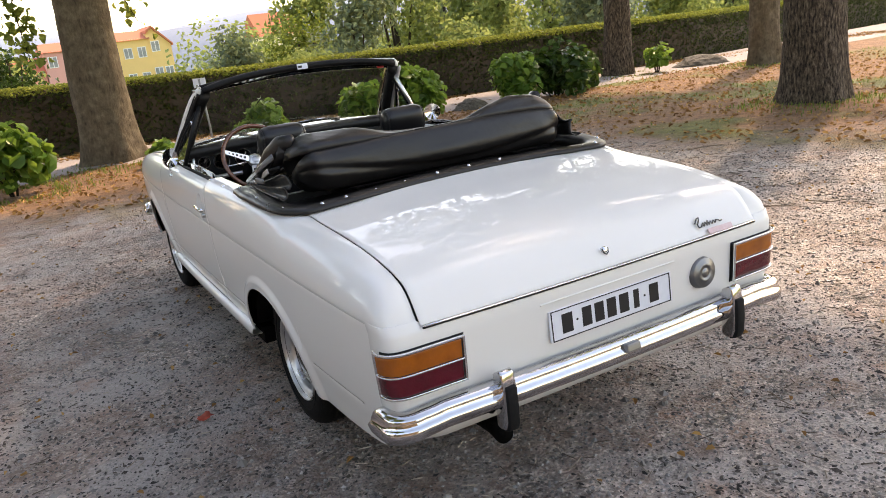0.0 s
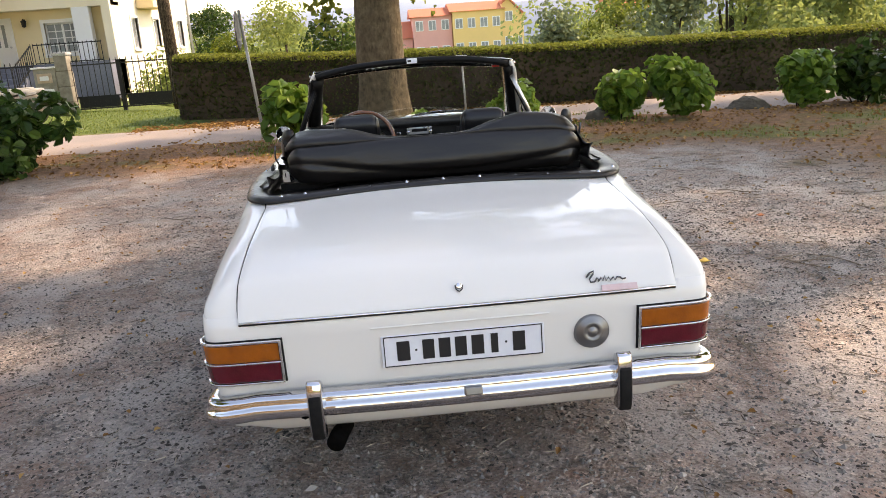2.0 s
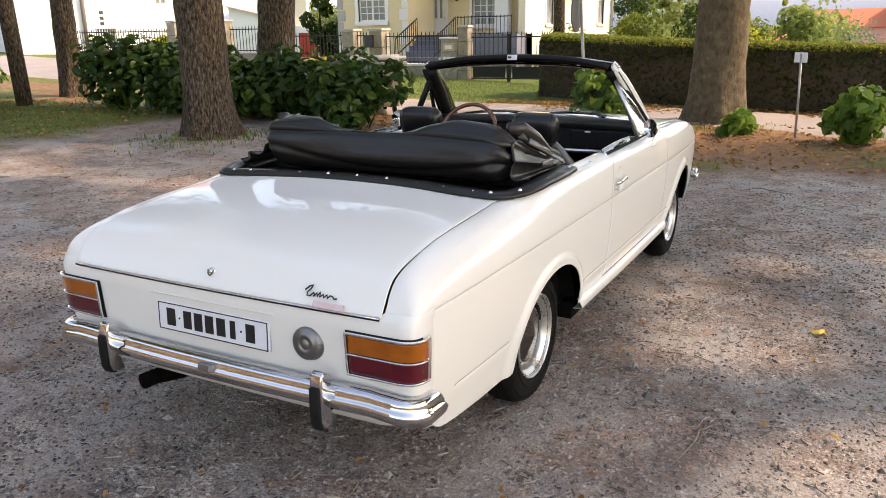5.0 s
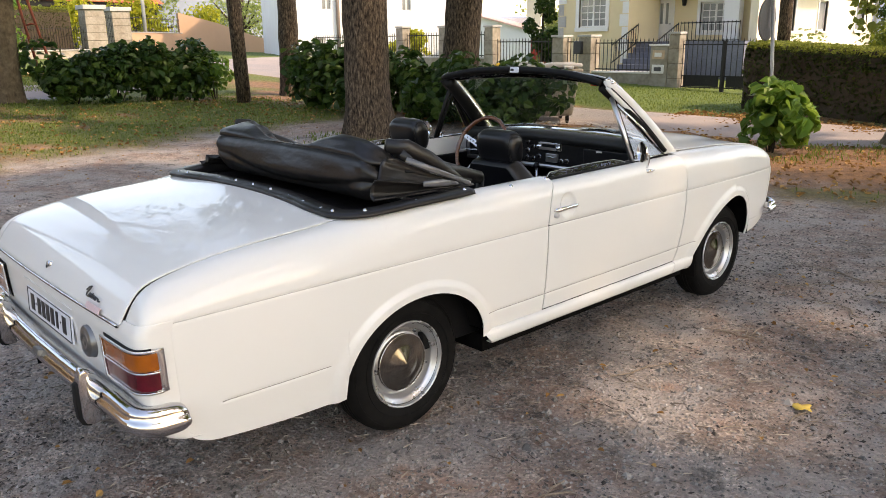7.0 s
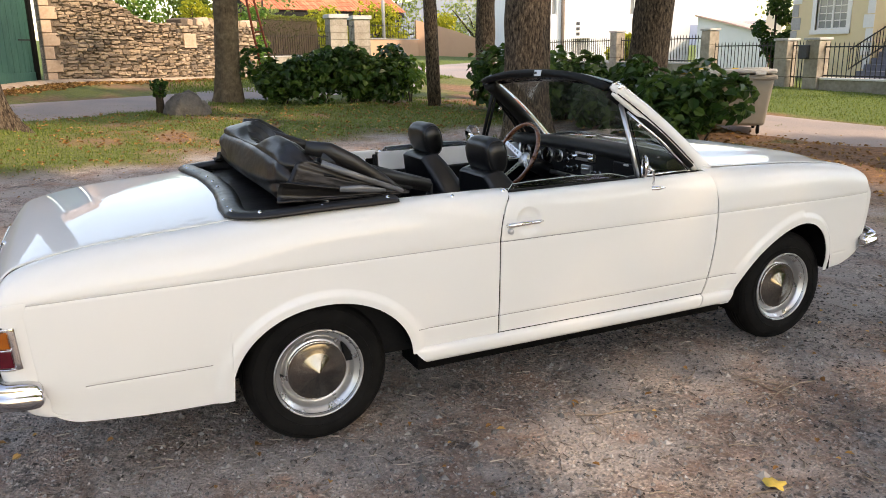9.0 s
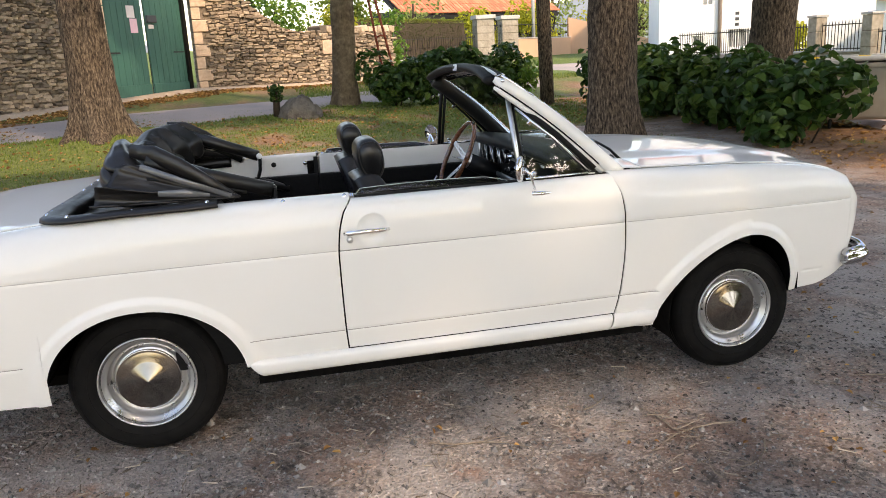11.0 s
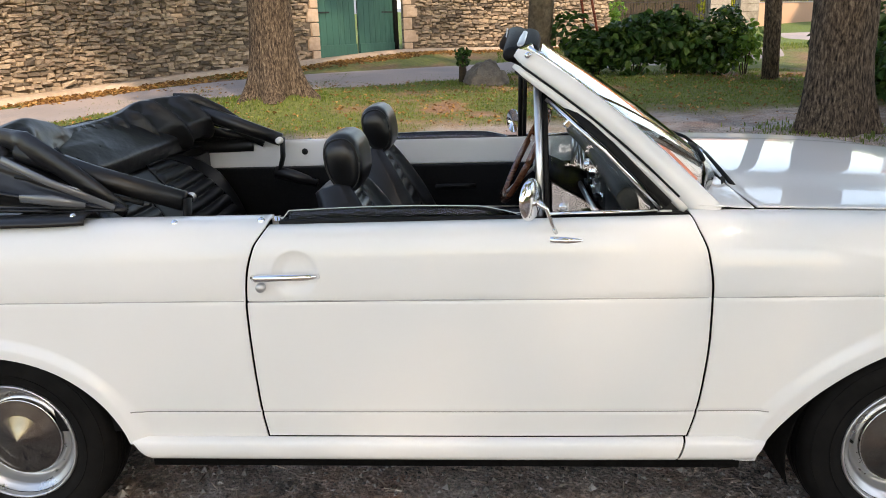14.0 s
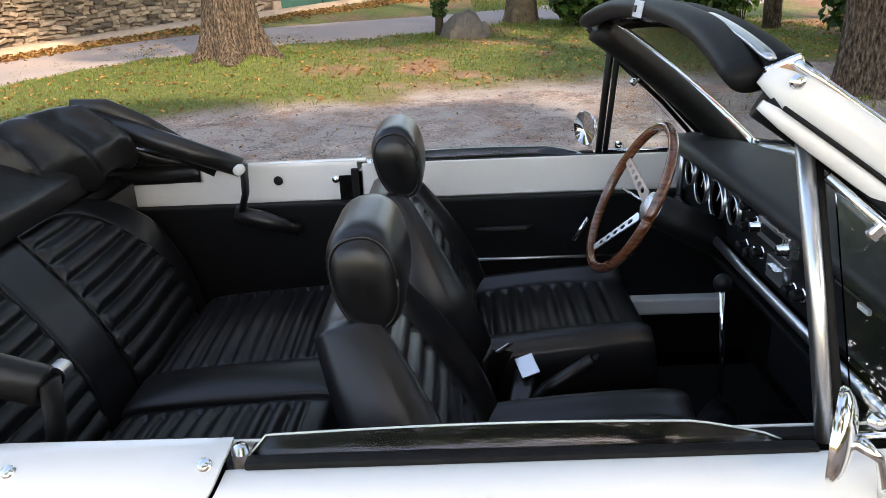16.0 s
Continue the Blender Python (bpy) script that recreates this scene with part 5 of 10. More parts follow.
for n_, a, z, w, h, mt in (("notice", half - 0.60, 2.36, 0.30, 0.32, PAPER), ("notice", half - 0.52, 1.99, 0.28, 0.38, PINKPAPER)):
    o = bx(n_, mgate, a, a + w, 0.272, 0.279, zg + z - h / 2, zg + z + h / 2, mt, None)
    tagged(o, "weathered paper notice pinned to a green gate", "notice")
o = bx("letterbox", mgate, half + 0.12, half + 0.50, 0.20, 0.279, zg + 2.08, zg + 2.28, MAILGREY, None, bevel=0.01)
tagged(o, "small grey letterbox on a green gate", "letterbox")
o = bx("notice", mgate, half + 0.2, half + 0.42, 0.272, 0.279, zg + 1.92, zg + 2.03, PAPER, None)
tagged(o, "small white label under a letterbox", "notice")
o = slab("wall_plaque", (0.55, 0.05, 0.42), PALESTONE, None, frame_of(WALLR[1], WALLR[2])[0] @ pose(0.3, -0.09, 1.86), bevel=0.01)
tagged(o, "blank pale stone plaque on the rubble wall", "plaque")
ribbon("footing", [(-4.4, -10.2), (-10.6, -7.2), (-13.7, -5.5), (-18.1, -2.6), (-20.9, -0.9), (-21.75, 2.4), (-23.5, 5.5)],
       [(-4.9, -10.95), (-11, -7.75), (-14.1, -6.05), (-18.5, -3.2), (-21.4, -1.3), (-22.2, 2.5), (-24.1, 5.2)], SANDKERB, 0.10, "sandy footing strip strewn with leaves at the wall", 60, 6)

# far gateway, fences and walls beyond the hydrangeas
for x, y in ((-37.3, 12.3), (-39.0, 14.2)):
    stone_post(x, y, 0.95, 0.6, 3.35, "tall square stone gate pillar with a carved cap", 0.2)
railing((-38.6, 13.75), (-37.65, 12.7), 0.9, 2.9, "tall iron gate between stone pillars", 0.15, (0.05, 0.5, 0.95), None, "iron_gate")
railing((-36.9, 11.7), (-33.6, 6.0), 1.3, 2.3, "iron railing in front of a clipped hedge", 0.16)
low_wall("fence_wall", (-36.9, 11.7), (-33.6, 6.0), 0.6, 1.3, 0.3, "low stone wall under railings")
low_wall("fence_wall", (-39.5, 14.8), (-44.7, 20.1), 0.6, 2.15, 0.3, "pinkish stone wall under railings", 0.05, ORANGEWALL)
railing((-39.5, 14.8), (-44.7, 20.1), 2.15, 2.95, "grey railing on a pinkish wall", 0.4)
sw_ = empty("sloping_wall", (0, 0, 0), "pinkish rendered wall with a sloping top", "wall")
extrude_poly("wall_body", [(0, 0.2), (9.0, 0.2), (9.0, 1.3), (5.0, 1.85), (2.5, 2.7), (0, 3.35)], 0.4, ORANGEWALL, sw_, frame_of((-44.7, 20.1), (-43.0, 29.0))[0])
tp = tube("metal_pole", [(-41.2, 16.5, 0.5), (-41.2, 16.5, 3.5), (-41.25, 16.5, 8)], 0.10, SIGNGREY, None, 10)
tagged(tp, "grey metal pole beside a stone gateway", "pole")
bn = empty("barn", (0, 0, 0), "dark boarded barn with a red tiled roof", "barn")
mb_, Lb_ = frame_of((-47.5, 9.5), (-51.0, 21.5))
bx("barn_wall", mb_, 0, Lb_, 0, 4.0, 0.5, 4.35, DARKBARN, bn)
for i in range(5):
    bx("post", mb_, 0.3 + i * 2.9, 0.5 + i * 2.9, -0.18, -0.02, 0.5, 4.3, SIGNGREY, bn)
tiles = []
bm = bmesh.new()
for i in range(46):
    for j in range(5):
        s = i * Lb_ / 46
        M_ = mb_ @ pose(s + 0.13, -0.55 + j * 0.55, 4.22 + j * 0.30, 28)
        box(bm, -0.115, 0.115, -0.3, 0.3, 0.0, 0.05, M_)
part("roof", bm, TILE, bn, "weathered red tiles", smooth=False, kind="stuff")
bx("roof_deck", mb_ @ pose(0, 0.6, 4.75, 28), 0, Lb_, -1.5, 2.0, -0.35, -0.12, DARKBARN, bn)
rp = empty("rusty_frame", (-16.2, 3.6, float(gz(-16.2, 3.6))), "rusty red iron frame of two leaning legs", "frame")
zr = float(gz(-16.2, 3.6))
tube("leg", [(0.06, -0.30, 2.9 - zr), (0.10, -0.17, 1.9 - zr), (0.16, 0.05, 0.0)], 0.03, RUST, rp, 10)
tube("leg", [(0.08, -0.14, 2.9 - zr), (0.13, 0.10, 1.7 - zr), (0.22, 0.35, 0.0)], 0.03, RUST, rp, 10)
tube("crossbar", [(0.10, -0.17, 1.93 - zr), (0.12, -0.05, 1.98 - zr), (0.13, 0.06, 1.95 - zr)], 0.02, RUST, rp, 8)

# signs by the road
sg = empty("road_sign", (-2.29, 9.66, 0), "round road sign seen edge-on, on a thin leaning grey pole", "road sign")
tube("pole", [(0.05, 0, 0), (-0.02, 0, 1.0), (-0.10, 0, 2.07)], 0.026, SIGNGREY, sg, 12)
Md = pose(-0.115, -0.04, 1.76, 90, 0, -83) @ pose(0, 0, 0, 0, -4, 0)
dk = lathe("sign_disc", [(0.0, 0.008), (0.29, 0.008), (0.30, 0.004), (0.30, -0.006), (0.28, -0.012), (0.0, -0.012)], SIGNDARK, sg, Md @ pose(0, 0, 0.03), 40, "dark back of the sign", smooth=False)
lathe("red_rim", [(0.22, 0.010), (0.295, 0.010), (0.295, 0.0085), (0.22, 0.0085)], SIGNRED, dk, Md @ pose(0, 0, 0.03), 40, smooth=False)
lathe("white_face", [(0.0, 0.0095), (0.22, 0.0095), (0.22, 0.0082)], CREAMBUTTON, dk, Md @ pose(0, 0, 0.03), 40, smooth=False)
s2 = empty("sign_post", (1.03, 8.74, 0), "short thin signpost with a small white plate", "signpost")
tube("post", [(0, 0, 0), (-0.01, 0, 0.6), (-0.03, 0.0, 1.15)], 0.016, SIGNGREY, s2, 10)
slab("plate", (0.012, 0.18, 0.13), PLATEWHITE, s2, pose(-0.03, 0, 1.1, 0, 0, 65), bevel=0.003)


def container(x, y, yaw, body, lidm, label, w=1.15, d=0.85, h=1.05):
    c = empty("waste_container", (x, y, float(gz(x, y)) + 0.02), label, "waste container", "waste containers")
    c.rotation_euler = (0, 0, radians(yaw))
    bm = bmesh.new()
    lo = [bm.verts.new((sx * w * 0.42, sy * d * 0.40, 0.13)) for sx, sy in ((-1, -1), (1, -1), (1, 1), (-1, 1))]
    hi = [bm.verts.new((sx * w * 0.5, sy * d * 0.5, h * 0.86)) for sx, sy in ((-1, -1), (1, -1), (1, 1), (-1, 1))]
    bm.faces.new(lo[::-1])
    bm.faces.new(hi)
    for i in range(4):
        bm.faces.new((lo[i], lo[(i + 1) % 4], hi[(i + 1) % 4], hi[i]))
    soft_edges(part("body", bm, body, c, smooth=False), 0.05, 3)
    slab("rim", (w * 1.06, d * 1.06, 0.07), body, c, pose(0, 0, h * 0.86), bevel=0.02)
    ld = slab("lid", (w * 1.04, d * 1.06, 0.07), lidm, c, pose(0, 0.0, h * 0.93, -3), "pale hinged lid", 0.03)
    for q in (-0.3, 0.3):
        slab("lid_rib", (w * 0.34, d * 0.9, 0.03), lidm, ld, pose(q * w * 0.8, 0, h * 0.93 + 0.045, -3), bevel=0.012)
        slab("lid_grip", (0.16, 0.06, 0.05), lidm, ld, pose(q * w, -d * 0.55, h * 0.92), bevel=0.012)
    for sx in (-1, 1):
        slab("lifting_lug", (0.05, 0.16, 0.11), BLACKTRIM, c, pose(sx * w * 0.51, 0, h * 0.72), bevel=0.01)
        for sy in (-1, 1):
            lathe("wheel", [(0.0, -0.022), (0.075, -0.02), (0.08, 0.0), (0.075, 0.02), (0.0, 0.022)], RUBBER, c, pose(sx * w * 0.34, sy * d * 0.33, 0.08, 90, 0, 90), 20)
    return c


container(-6.08, 8.98, 50, BINPLASTIC, BINLID, "large beige waste container with a pale hinged lid", 1.12, 0.9, 1.03)
container(-7.3, 9.7, 44, BINPLASTIC, YELLOWLID, "beige waste container with a yellow lid", 1.1, 0.85, 0.9)


def rock(x, y, rx, ry, h, seed, label):
    n, m = 26, 44
    th, ph = np.linspace(0.0, PI / 2 + 0.35, n), np.linspace(0, 2 * PI, m, endpoint=False)
    T, Pp = np.meshgrid(th, ph, indexing="ij")
    X, Y, Z = np.sin(T) * np.cos(Pp), np.sin(T) * np.sin(Pp), np.cos(T)
    q = 1 + 0.55 * (fbm(X * 1.6 + Z + seed, Y * 1.6 - Z, seed, 4) - 0.5) + 0.18 * (fbm(X * 6 + Z * 5, Y * 6 + Z * 3, seed + 3, 3) - 0.5)
    ob = raw("rock", np.stack([x + rx * X * q, y + ry * Y * q, float(gz(x, y)) + h * Z * q], -1), np.ascontiguousarray(grid_faces(n, m, False, True)), ROCK, None)
    return tagged(ob, label, "rock", "rocks")


rock(-12.45, 1.25, 0.50, 0.42, 0.42, 4, "rounded mossy grey boulder in the grass")
rock(3.25, 9.0, 0.27, 0.22, 0.19, 6, "low grey rock at the road's edge")
rock(12.5, 10.0, 0.75, 0.4, 0.26, 8, "long low brown rock at the road's edge")
rock(5.6, 8.9, 0.34, 0.25, 0.2, 10, "small grey rock at the road's edge")
stump = empty("stump", (-12.75, 0.8, float(gz(-12.75, 0.8))), "short shaggy dark stump beside a boulder", "stump")
tube("stem", [(0, 0, -0.05), (0.02, 0, 0.3), (0.0, 0.02, 0.58)], [0.09, 0.07, 0.08], STEM, stump, 10)
pts, nrm = blob_points(160, [(0, 0, 0.55), (0.02, 0, 0.4)], [0.17, 0.12], 5, 0.4)
leaf_cloud("shaggy_top", pts, nrm, 0.09, DARKHYD, stump, seed=6, kind="stuff")

# ---- distance: town, hills, trees beyond the hedge ----
def town_house(name, x0, x1, y, z0, eave, ridge, mat, label, rows, cols, gable=True, depth=9.0):
    hs = empty(name, (0, 0, 0), label, "house")
    m = pose(0, y, 0)
    bm = bmesh.new()
    box(bm, x0, x1, 0, depth, z0, eave, m)
    part("wall", bm, mat, hs, smooth=False)
    mid = depth / 2
    bm = bmesh.new()
    e = 0.35
    v = [bm.verts.new(m @ Vector(c)) for c in ((x0 - e, -e, eave - 0.1), (x1 + e, -e, eave - 0.1), (x1 + e, depth + e, eave - 0.1), (x0 - e, depth + e, eave - 0.1), (x0 - e, mid, ridge), (x1 + e, mid, ridge))]
    for f in ((0, 1, 5, 4), (2, 3, 4, 5), (1, 2, 5), (3, 0, 4), (3, 2, 1, 0)):
        bm.faces.new([v[i] for i in f])
    part("roof", bm, TILE, hs, "red-orange tiled roof", smooth=False)
    for z in rows:
        for i in range(cols):
            cx = x0 + (i + 0.5) * (x1 - x0) / cols
            w = empty("window")
            w.parent = hs
            tagged(w, "small white-framed window")
            bx("frame", m, cx - 0.48, cx + 0.48, -0.06, 0.0, z - 0.08, z + 1.13, WHITEWOOD, w)
            for q in (-0.22, 0.22):
                bx("pane", m, cx + q - 0.18, cx + q + 0.18, -0.08, -0.062, z, z + 1.05, PANEWINDOW, w)
    return hs


town_house("yellow_house", 8.6, 14.75, 95.0, -6.5, 3.95, 5.0, YELLOWWALL, "yellow three-storey house with a red-orange roof", (-3.6, -1.0, 1.9), 4)
gbl = empty("yellow_gable_house", (0, 0, 0), "yellow gable end with three small windows under a red roof", "house")
extrude_poly("gable_wall", [(14.77, -6.5), (17.4, -6.5), (17.4, 3.0), (15.5, 4.95), (14.77, 4.4)], 9.0, YELLOWWALL, gbl, pose(0, 95.2, 0))
extrude_poly("gable_roof", [(14.77, 4.42), (15.5, 4.97), (17.6, 2.85), (17.6, 3.1), (15.5, 5.3), (14.77, 4.75)], 9.4, TILE, gbl, pose(0, 94.9, 0))
for cx, z in ((15.6, 2.4), (15.5, -0.6), (16.7, -0.6)):
    w = empty("window")
    w.parent = gbl
    bx("frame", pose(0, 95.2, 0), cx - 0.48, cx + 0.48, -0.06, 0.0, z - 0.08, z + 1.13, WHITEWOOD, w)
    for q in (-0.22, 0.22):
        bx("pane", pose(0, 95.2, 0), cx + q - 0.18, cx + q + 0.18, -0.08, -0.062, z, z + 1.05, PANEWINDOW, w)
town_house("pink_house", 3.7, 8.5, 95.6, -6.5, 3.6, 4.6, PINKWALL, "faded pink house with a red roof", (-1.2, 1.9), 3)
town_house("pink_house", -4.5, 3.6, 97.0, -8.0, 1.2, 3.2, PINKWALL, "low pink house with a red roof", (-2.6,), 5)
town_house("far_house", -13.5, -7.0, 92.0, -8.0, -1.3, 0.9, WHITEWALL, "small white house with a pinkish roof", (-4.0,), 3)
town_house("far_house", 36.0, 42.0, 120.0, -8.0, 3.0, 6.5, PALECREAM, "pale house among trees", (0.5,), 2)


def hill(name, y, base, top, seed, mat, label, x0=-900, x1=900, step=0.004):
    xs = np.linspace(x0, x1, 220)
    h = top * (0.55 + 0.75 * fbm(xs * step, xs * 0, seed, 5))
    V = np.stack([np.stack([xs, xs * 0 + y + 60 * k_, base + (h - base) * np.sin(k_ * PI / 2)], -1) for k_ in (0, 0.2, 0.45, 0.7, 1.0)], 1)
    ob = raw(name, V, np.ascontiguousarray(grid_faces(220, 5)[:, ::-1]), mat, None, label)
    return tagged(ob, category="hill", kind="structure")


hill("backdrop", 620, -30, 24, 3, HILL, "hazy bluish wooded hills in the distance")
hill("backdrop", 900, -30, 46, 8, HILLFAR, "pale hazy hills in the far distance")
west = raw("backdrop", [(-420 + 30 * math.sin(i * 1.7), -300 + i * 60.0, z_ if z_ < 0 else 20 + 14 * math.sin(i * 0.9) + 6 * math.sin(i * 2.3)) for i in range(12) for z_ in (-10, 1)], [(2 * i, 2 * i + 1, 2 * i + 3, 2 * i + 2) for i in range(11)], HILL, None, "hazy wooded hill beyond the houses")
tagged(west, category="hill", kind="structure")


def bush(name, at, w, h, mat, label, seed, n=900, size=0.16, base=None, clumps=12, category="bush", tall=False, group="", core=None):
    """A free-growing bush or far tree: a stem or trunk and leafy clumps with an uneven outline."""
    x, y = at
    z0 = float(gz(x, y)) - 0.1 if base is None else base
    b = empty(name, (x, y, z0), label, category, group)
    r = np.random.default_rng(seed)
    centers, radii = [], []
    for i in range(clumps):
        a, q = r.uniform(0, 2 * PI), r.uniform(0.08, 0.95) if tall else r.uniform(0.15, 0.78)
        reach = w / 2 * (1 - q * 0.75 if tall == "cone" else math.sin(PI * min(0.95, q * 0.75 + 0.2))) * r.uniform(0.2, 0.75)
        centers.append((reach * math.cos(a), reach * math.sin(a), h * q * 0.93))
        radii.append(min(w, h) * r.uniform(0.17, 0.30) * (1 - 0.4 * q if tall == "cone" else 1))
    tube("stem", [(0, 0, -0.3), (0.02 * w, 0, h * 0.3), (0, 0.02 * w, h * 0.75)], [0.035 * w + 0.02, 0.025 * w + 0.01, 0.01 * w], STEM, b, 8)
    for i in range(5):
        c = centers[i]
        tube("branch", [(0, 0, h * 0.2), (c[0] * 0.5, c[1] * 0.5, (h * 0.2 + c[2]) / 2), c], [0.014 * w, 0.010 * w, 0.004 * w], STEM, b, 6)
    pts, nrm = blob_points(n, centers, radii, seed + 3, 0.45, 0.9)
    keep = pts[:, 2] > -0.2
    leaf_cloud("foliage", pts[keep], nrm[keep] + np.array([0, 0, 0.4]), size, mat, b, "", 0.5, 1.5, seed + 5, kind="stuff")
    return b


# just beyond the hedge
bush("round_bush", (-1.25, 14.6), 1.9, 2.45, DARKHYD, "dark round glossy camellia beyond the hedge", 201, 2600, 0.10, None, 16)
bush("round_bush", (-3.9, 19.7), 2.6, 3.3, FARLEAF, "round green bush beyond the hedge", 203, 3200, 0.11, -1.5)
bush("young_tree", (-3.5, 24.5), 3.2, 6.6, FARLEAF, "light green young tree beyond the hedge", 205, 4200, 0.13, -3.3, 16, "tree", True)
bush("young_tree", (-1.6, 26.5), 3.0, 5.4, BRIGHTLEAF, "light green young tree beyond the hedge", 206, 3600, 0.13, -3.5, 14, "tree", True)
bush("conifer", (-7.3, 31.5), 2.6, 8.5, DARKHYD, "dark drooping conifer beside a cream house", 207, 5000, 0.14, -3.0, 18, "tree", True)
bush("yellow_bush", (2.16, 24.5), 1.6, 3.2, BRIGHTLEAF, "yellow-green bush beyond the hedge", 209, 2000, 0.10, -2.2)
bush("yellow_bush", (-2.1, 22.5), 0.9, 2.6, BRIGHTLEAF, "small yellow-green bush beyond the hedge", 210, 400, 0.10, -1.8)
bush("yellow_bush", (11.5, 48.4), 4.6, 6.0, BRIGHTLEAF, "bright yellow-green tree beyond the hedge", 211, 3000, 0.2, -5.6, 14, "tree")
bush("yellow_bush", (14.2, 50.5), 4.0, 5.2, FARLEAF, "green tree beyond the hedge", 212, 2600, 0.2, -5.2, 14, "tree")
bush("far_tree", (21.0, 71.0), 6.0, 10.5, FARLEAF, "green tree in the valley", 213, 2600, 0.28, -8.0, 14, "tree", True)
bush("far_tree", (24.5, 76.0), 6.0, 9.5, HAZELEAF, "hazy green tree in the valley", 214, 2400, 0.28, -8.0, 14, "tree", True)
r = np.random.default_rng(301)
for i, (x, y, w, h) in enumerate(((8.6, 20.5, 3.2, 4.4), (11.2, 18.0, 2.6, 3.0), (13.5, 19.5, 3.4, 4.6), (17.0, 19.0, 3.6, 4.8), (20.0, 18.0, 3.2, 3.6), (24.5, 19.5, 3.6, 4.4), (28.0, 21.5, 4.0, 4.8), (33.0, 21.0, 4.2, 5.0), (38.5, 24.0, 4.6, 5.4), (6.3, 26.0, 3.0, 3.6))):
    bush("leafy_tree", (x, y), w, h, HAZELEAF if i % 3 == 0 else FARLEAF, "leafy green tree close behind the hedge", 860 + i * 5, 2700, 0.19, -1.4, 20, "tree", True, "trees beyond the hedge")
for i, (x, y, w, h, b_, mt) in enumerate(((10.6, 29.5, 5.0, 8.4, -4.0, TREELEAF), (13.8, 28.0, 6.0, 9.5, -4.0, TREELEAF), (17.5, 30.0, 6.0, 9.0, -4.0, FARLEAF), (15.6, 24.0, 4.5, 6.6, -3.0, TREELEAF), (21.5, 27.0, 6.0, 8.6, -4.0, TREELEAF), (26.0, 30.0, 7.0, 9.0, -4.0, FARLEAF), (31.0, 27.5, 7.0, 9.5, -3.5, TREELEAF), (37.0, 30.0, 8.0, 10.0, -3.5, TREELEAF), (23.0, 21.0, 4.0, 4.6, -1.6, TREELEAF), (29.0, 20.5, 4.0, 5.2, -1.5, FARLEAF), (35.0, 22.5, 5.0, 6.2, -1.5, TREELEAF), (42, 25, 7, 9, -2, TREELEAF))):
    bush("leafy_tree", (x, y), w, h, HAZELEAF if i % 3 == 2 else FARLEAF, "big leafy green tree beyond the hedge", 320 + i * 7, 3400, 0.25, b_, 24, "tree", True, "trees beyond the hedge")
for i in range(64):
    x, y = r.uniform(-26, 48), r.uniform(34, 84)
    if 0.0 < (x - 0.5) / (y + 3) < 0.215 or (x < -7 and y < 40):
        continue
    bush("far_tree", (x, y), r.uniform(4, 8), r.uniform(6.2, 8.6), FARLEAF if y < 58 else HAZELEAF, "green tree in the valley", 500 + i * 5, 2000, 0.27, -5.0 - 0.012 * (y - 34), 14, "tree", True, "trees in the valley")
for i in range(16):
    x = -14 + i * 2.2 + r.uniform(-0.8, 0.8)
    bush("far_bush", (x, 60 + r.uniform(-6, 22)), r.uniform(3, 5.5), r.uniform(4.2, 6.2), (HAZELEAF, FARLEAF, BRIGHTLEAF)[i % 3 if i % 7 else 2], "bush in the valley before the town houses", 700 + i, 520, 0.36, -6.2, 9, "bush", False, "bushes in the valley")
for i, (x, y, w, h) in enumerate(((-6.6, 21.0, 2.6, 3.0), (-5.0, 23.5, 2.8, 3.6), (-2.6, 19.8, 1.8, 2.6), (-4.6, 27.5, 3.4, 4.6), (-2.4, 30.0, 3.2, 4.4), (-0.6, 27.0, 2.2, 3.0), (6.6, 19.0, 2.4, 2.9), (7.8, 23.5, 3.0, 4.0), (9.6, 17.2, 2.2, 2.3), (-6.2, 34.0, 4.2, 5.6), (-9.5, 40.0, 5.0, 6.5))):
    bush("garden_bush", (x, y), w, h, (FARLEAF, TREELEAF, BRIGHTLEAF)[i % 3 if i != 5 else 0], "leafy bush beyond the clipped hedge", 930 + i * 3, 2600, 0.13, -1.3 if y < 26 else -2.6, 16, "bush", True, "bushes beyond the hedge")
wood = []
for i in range(150):
    wood.append((r.uniform(-260, 260), r.uniform(150, 420), r.uniform(-14, -6)))
wr = [r.uniform(6, 13) for _ in wood]
pts, nrm = blob_points(16000, wood, wr, 808, 0.7, 0.7)
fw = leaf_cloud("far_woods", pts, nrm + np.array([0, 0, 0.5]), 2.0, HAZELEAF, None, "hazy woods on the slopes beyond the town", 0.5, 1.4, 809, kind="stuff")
tagged(fw, category="trees")
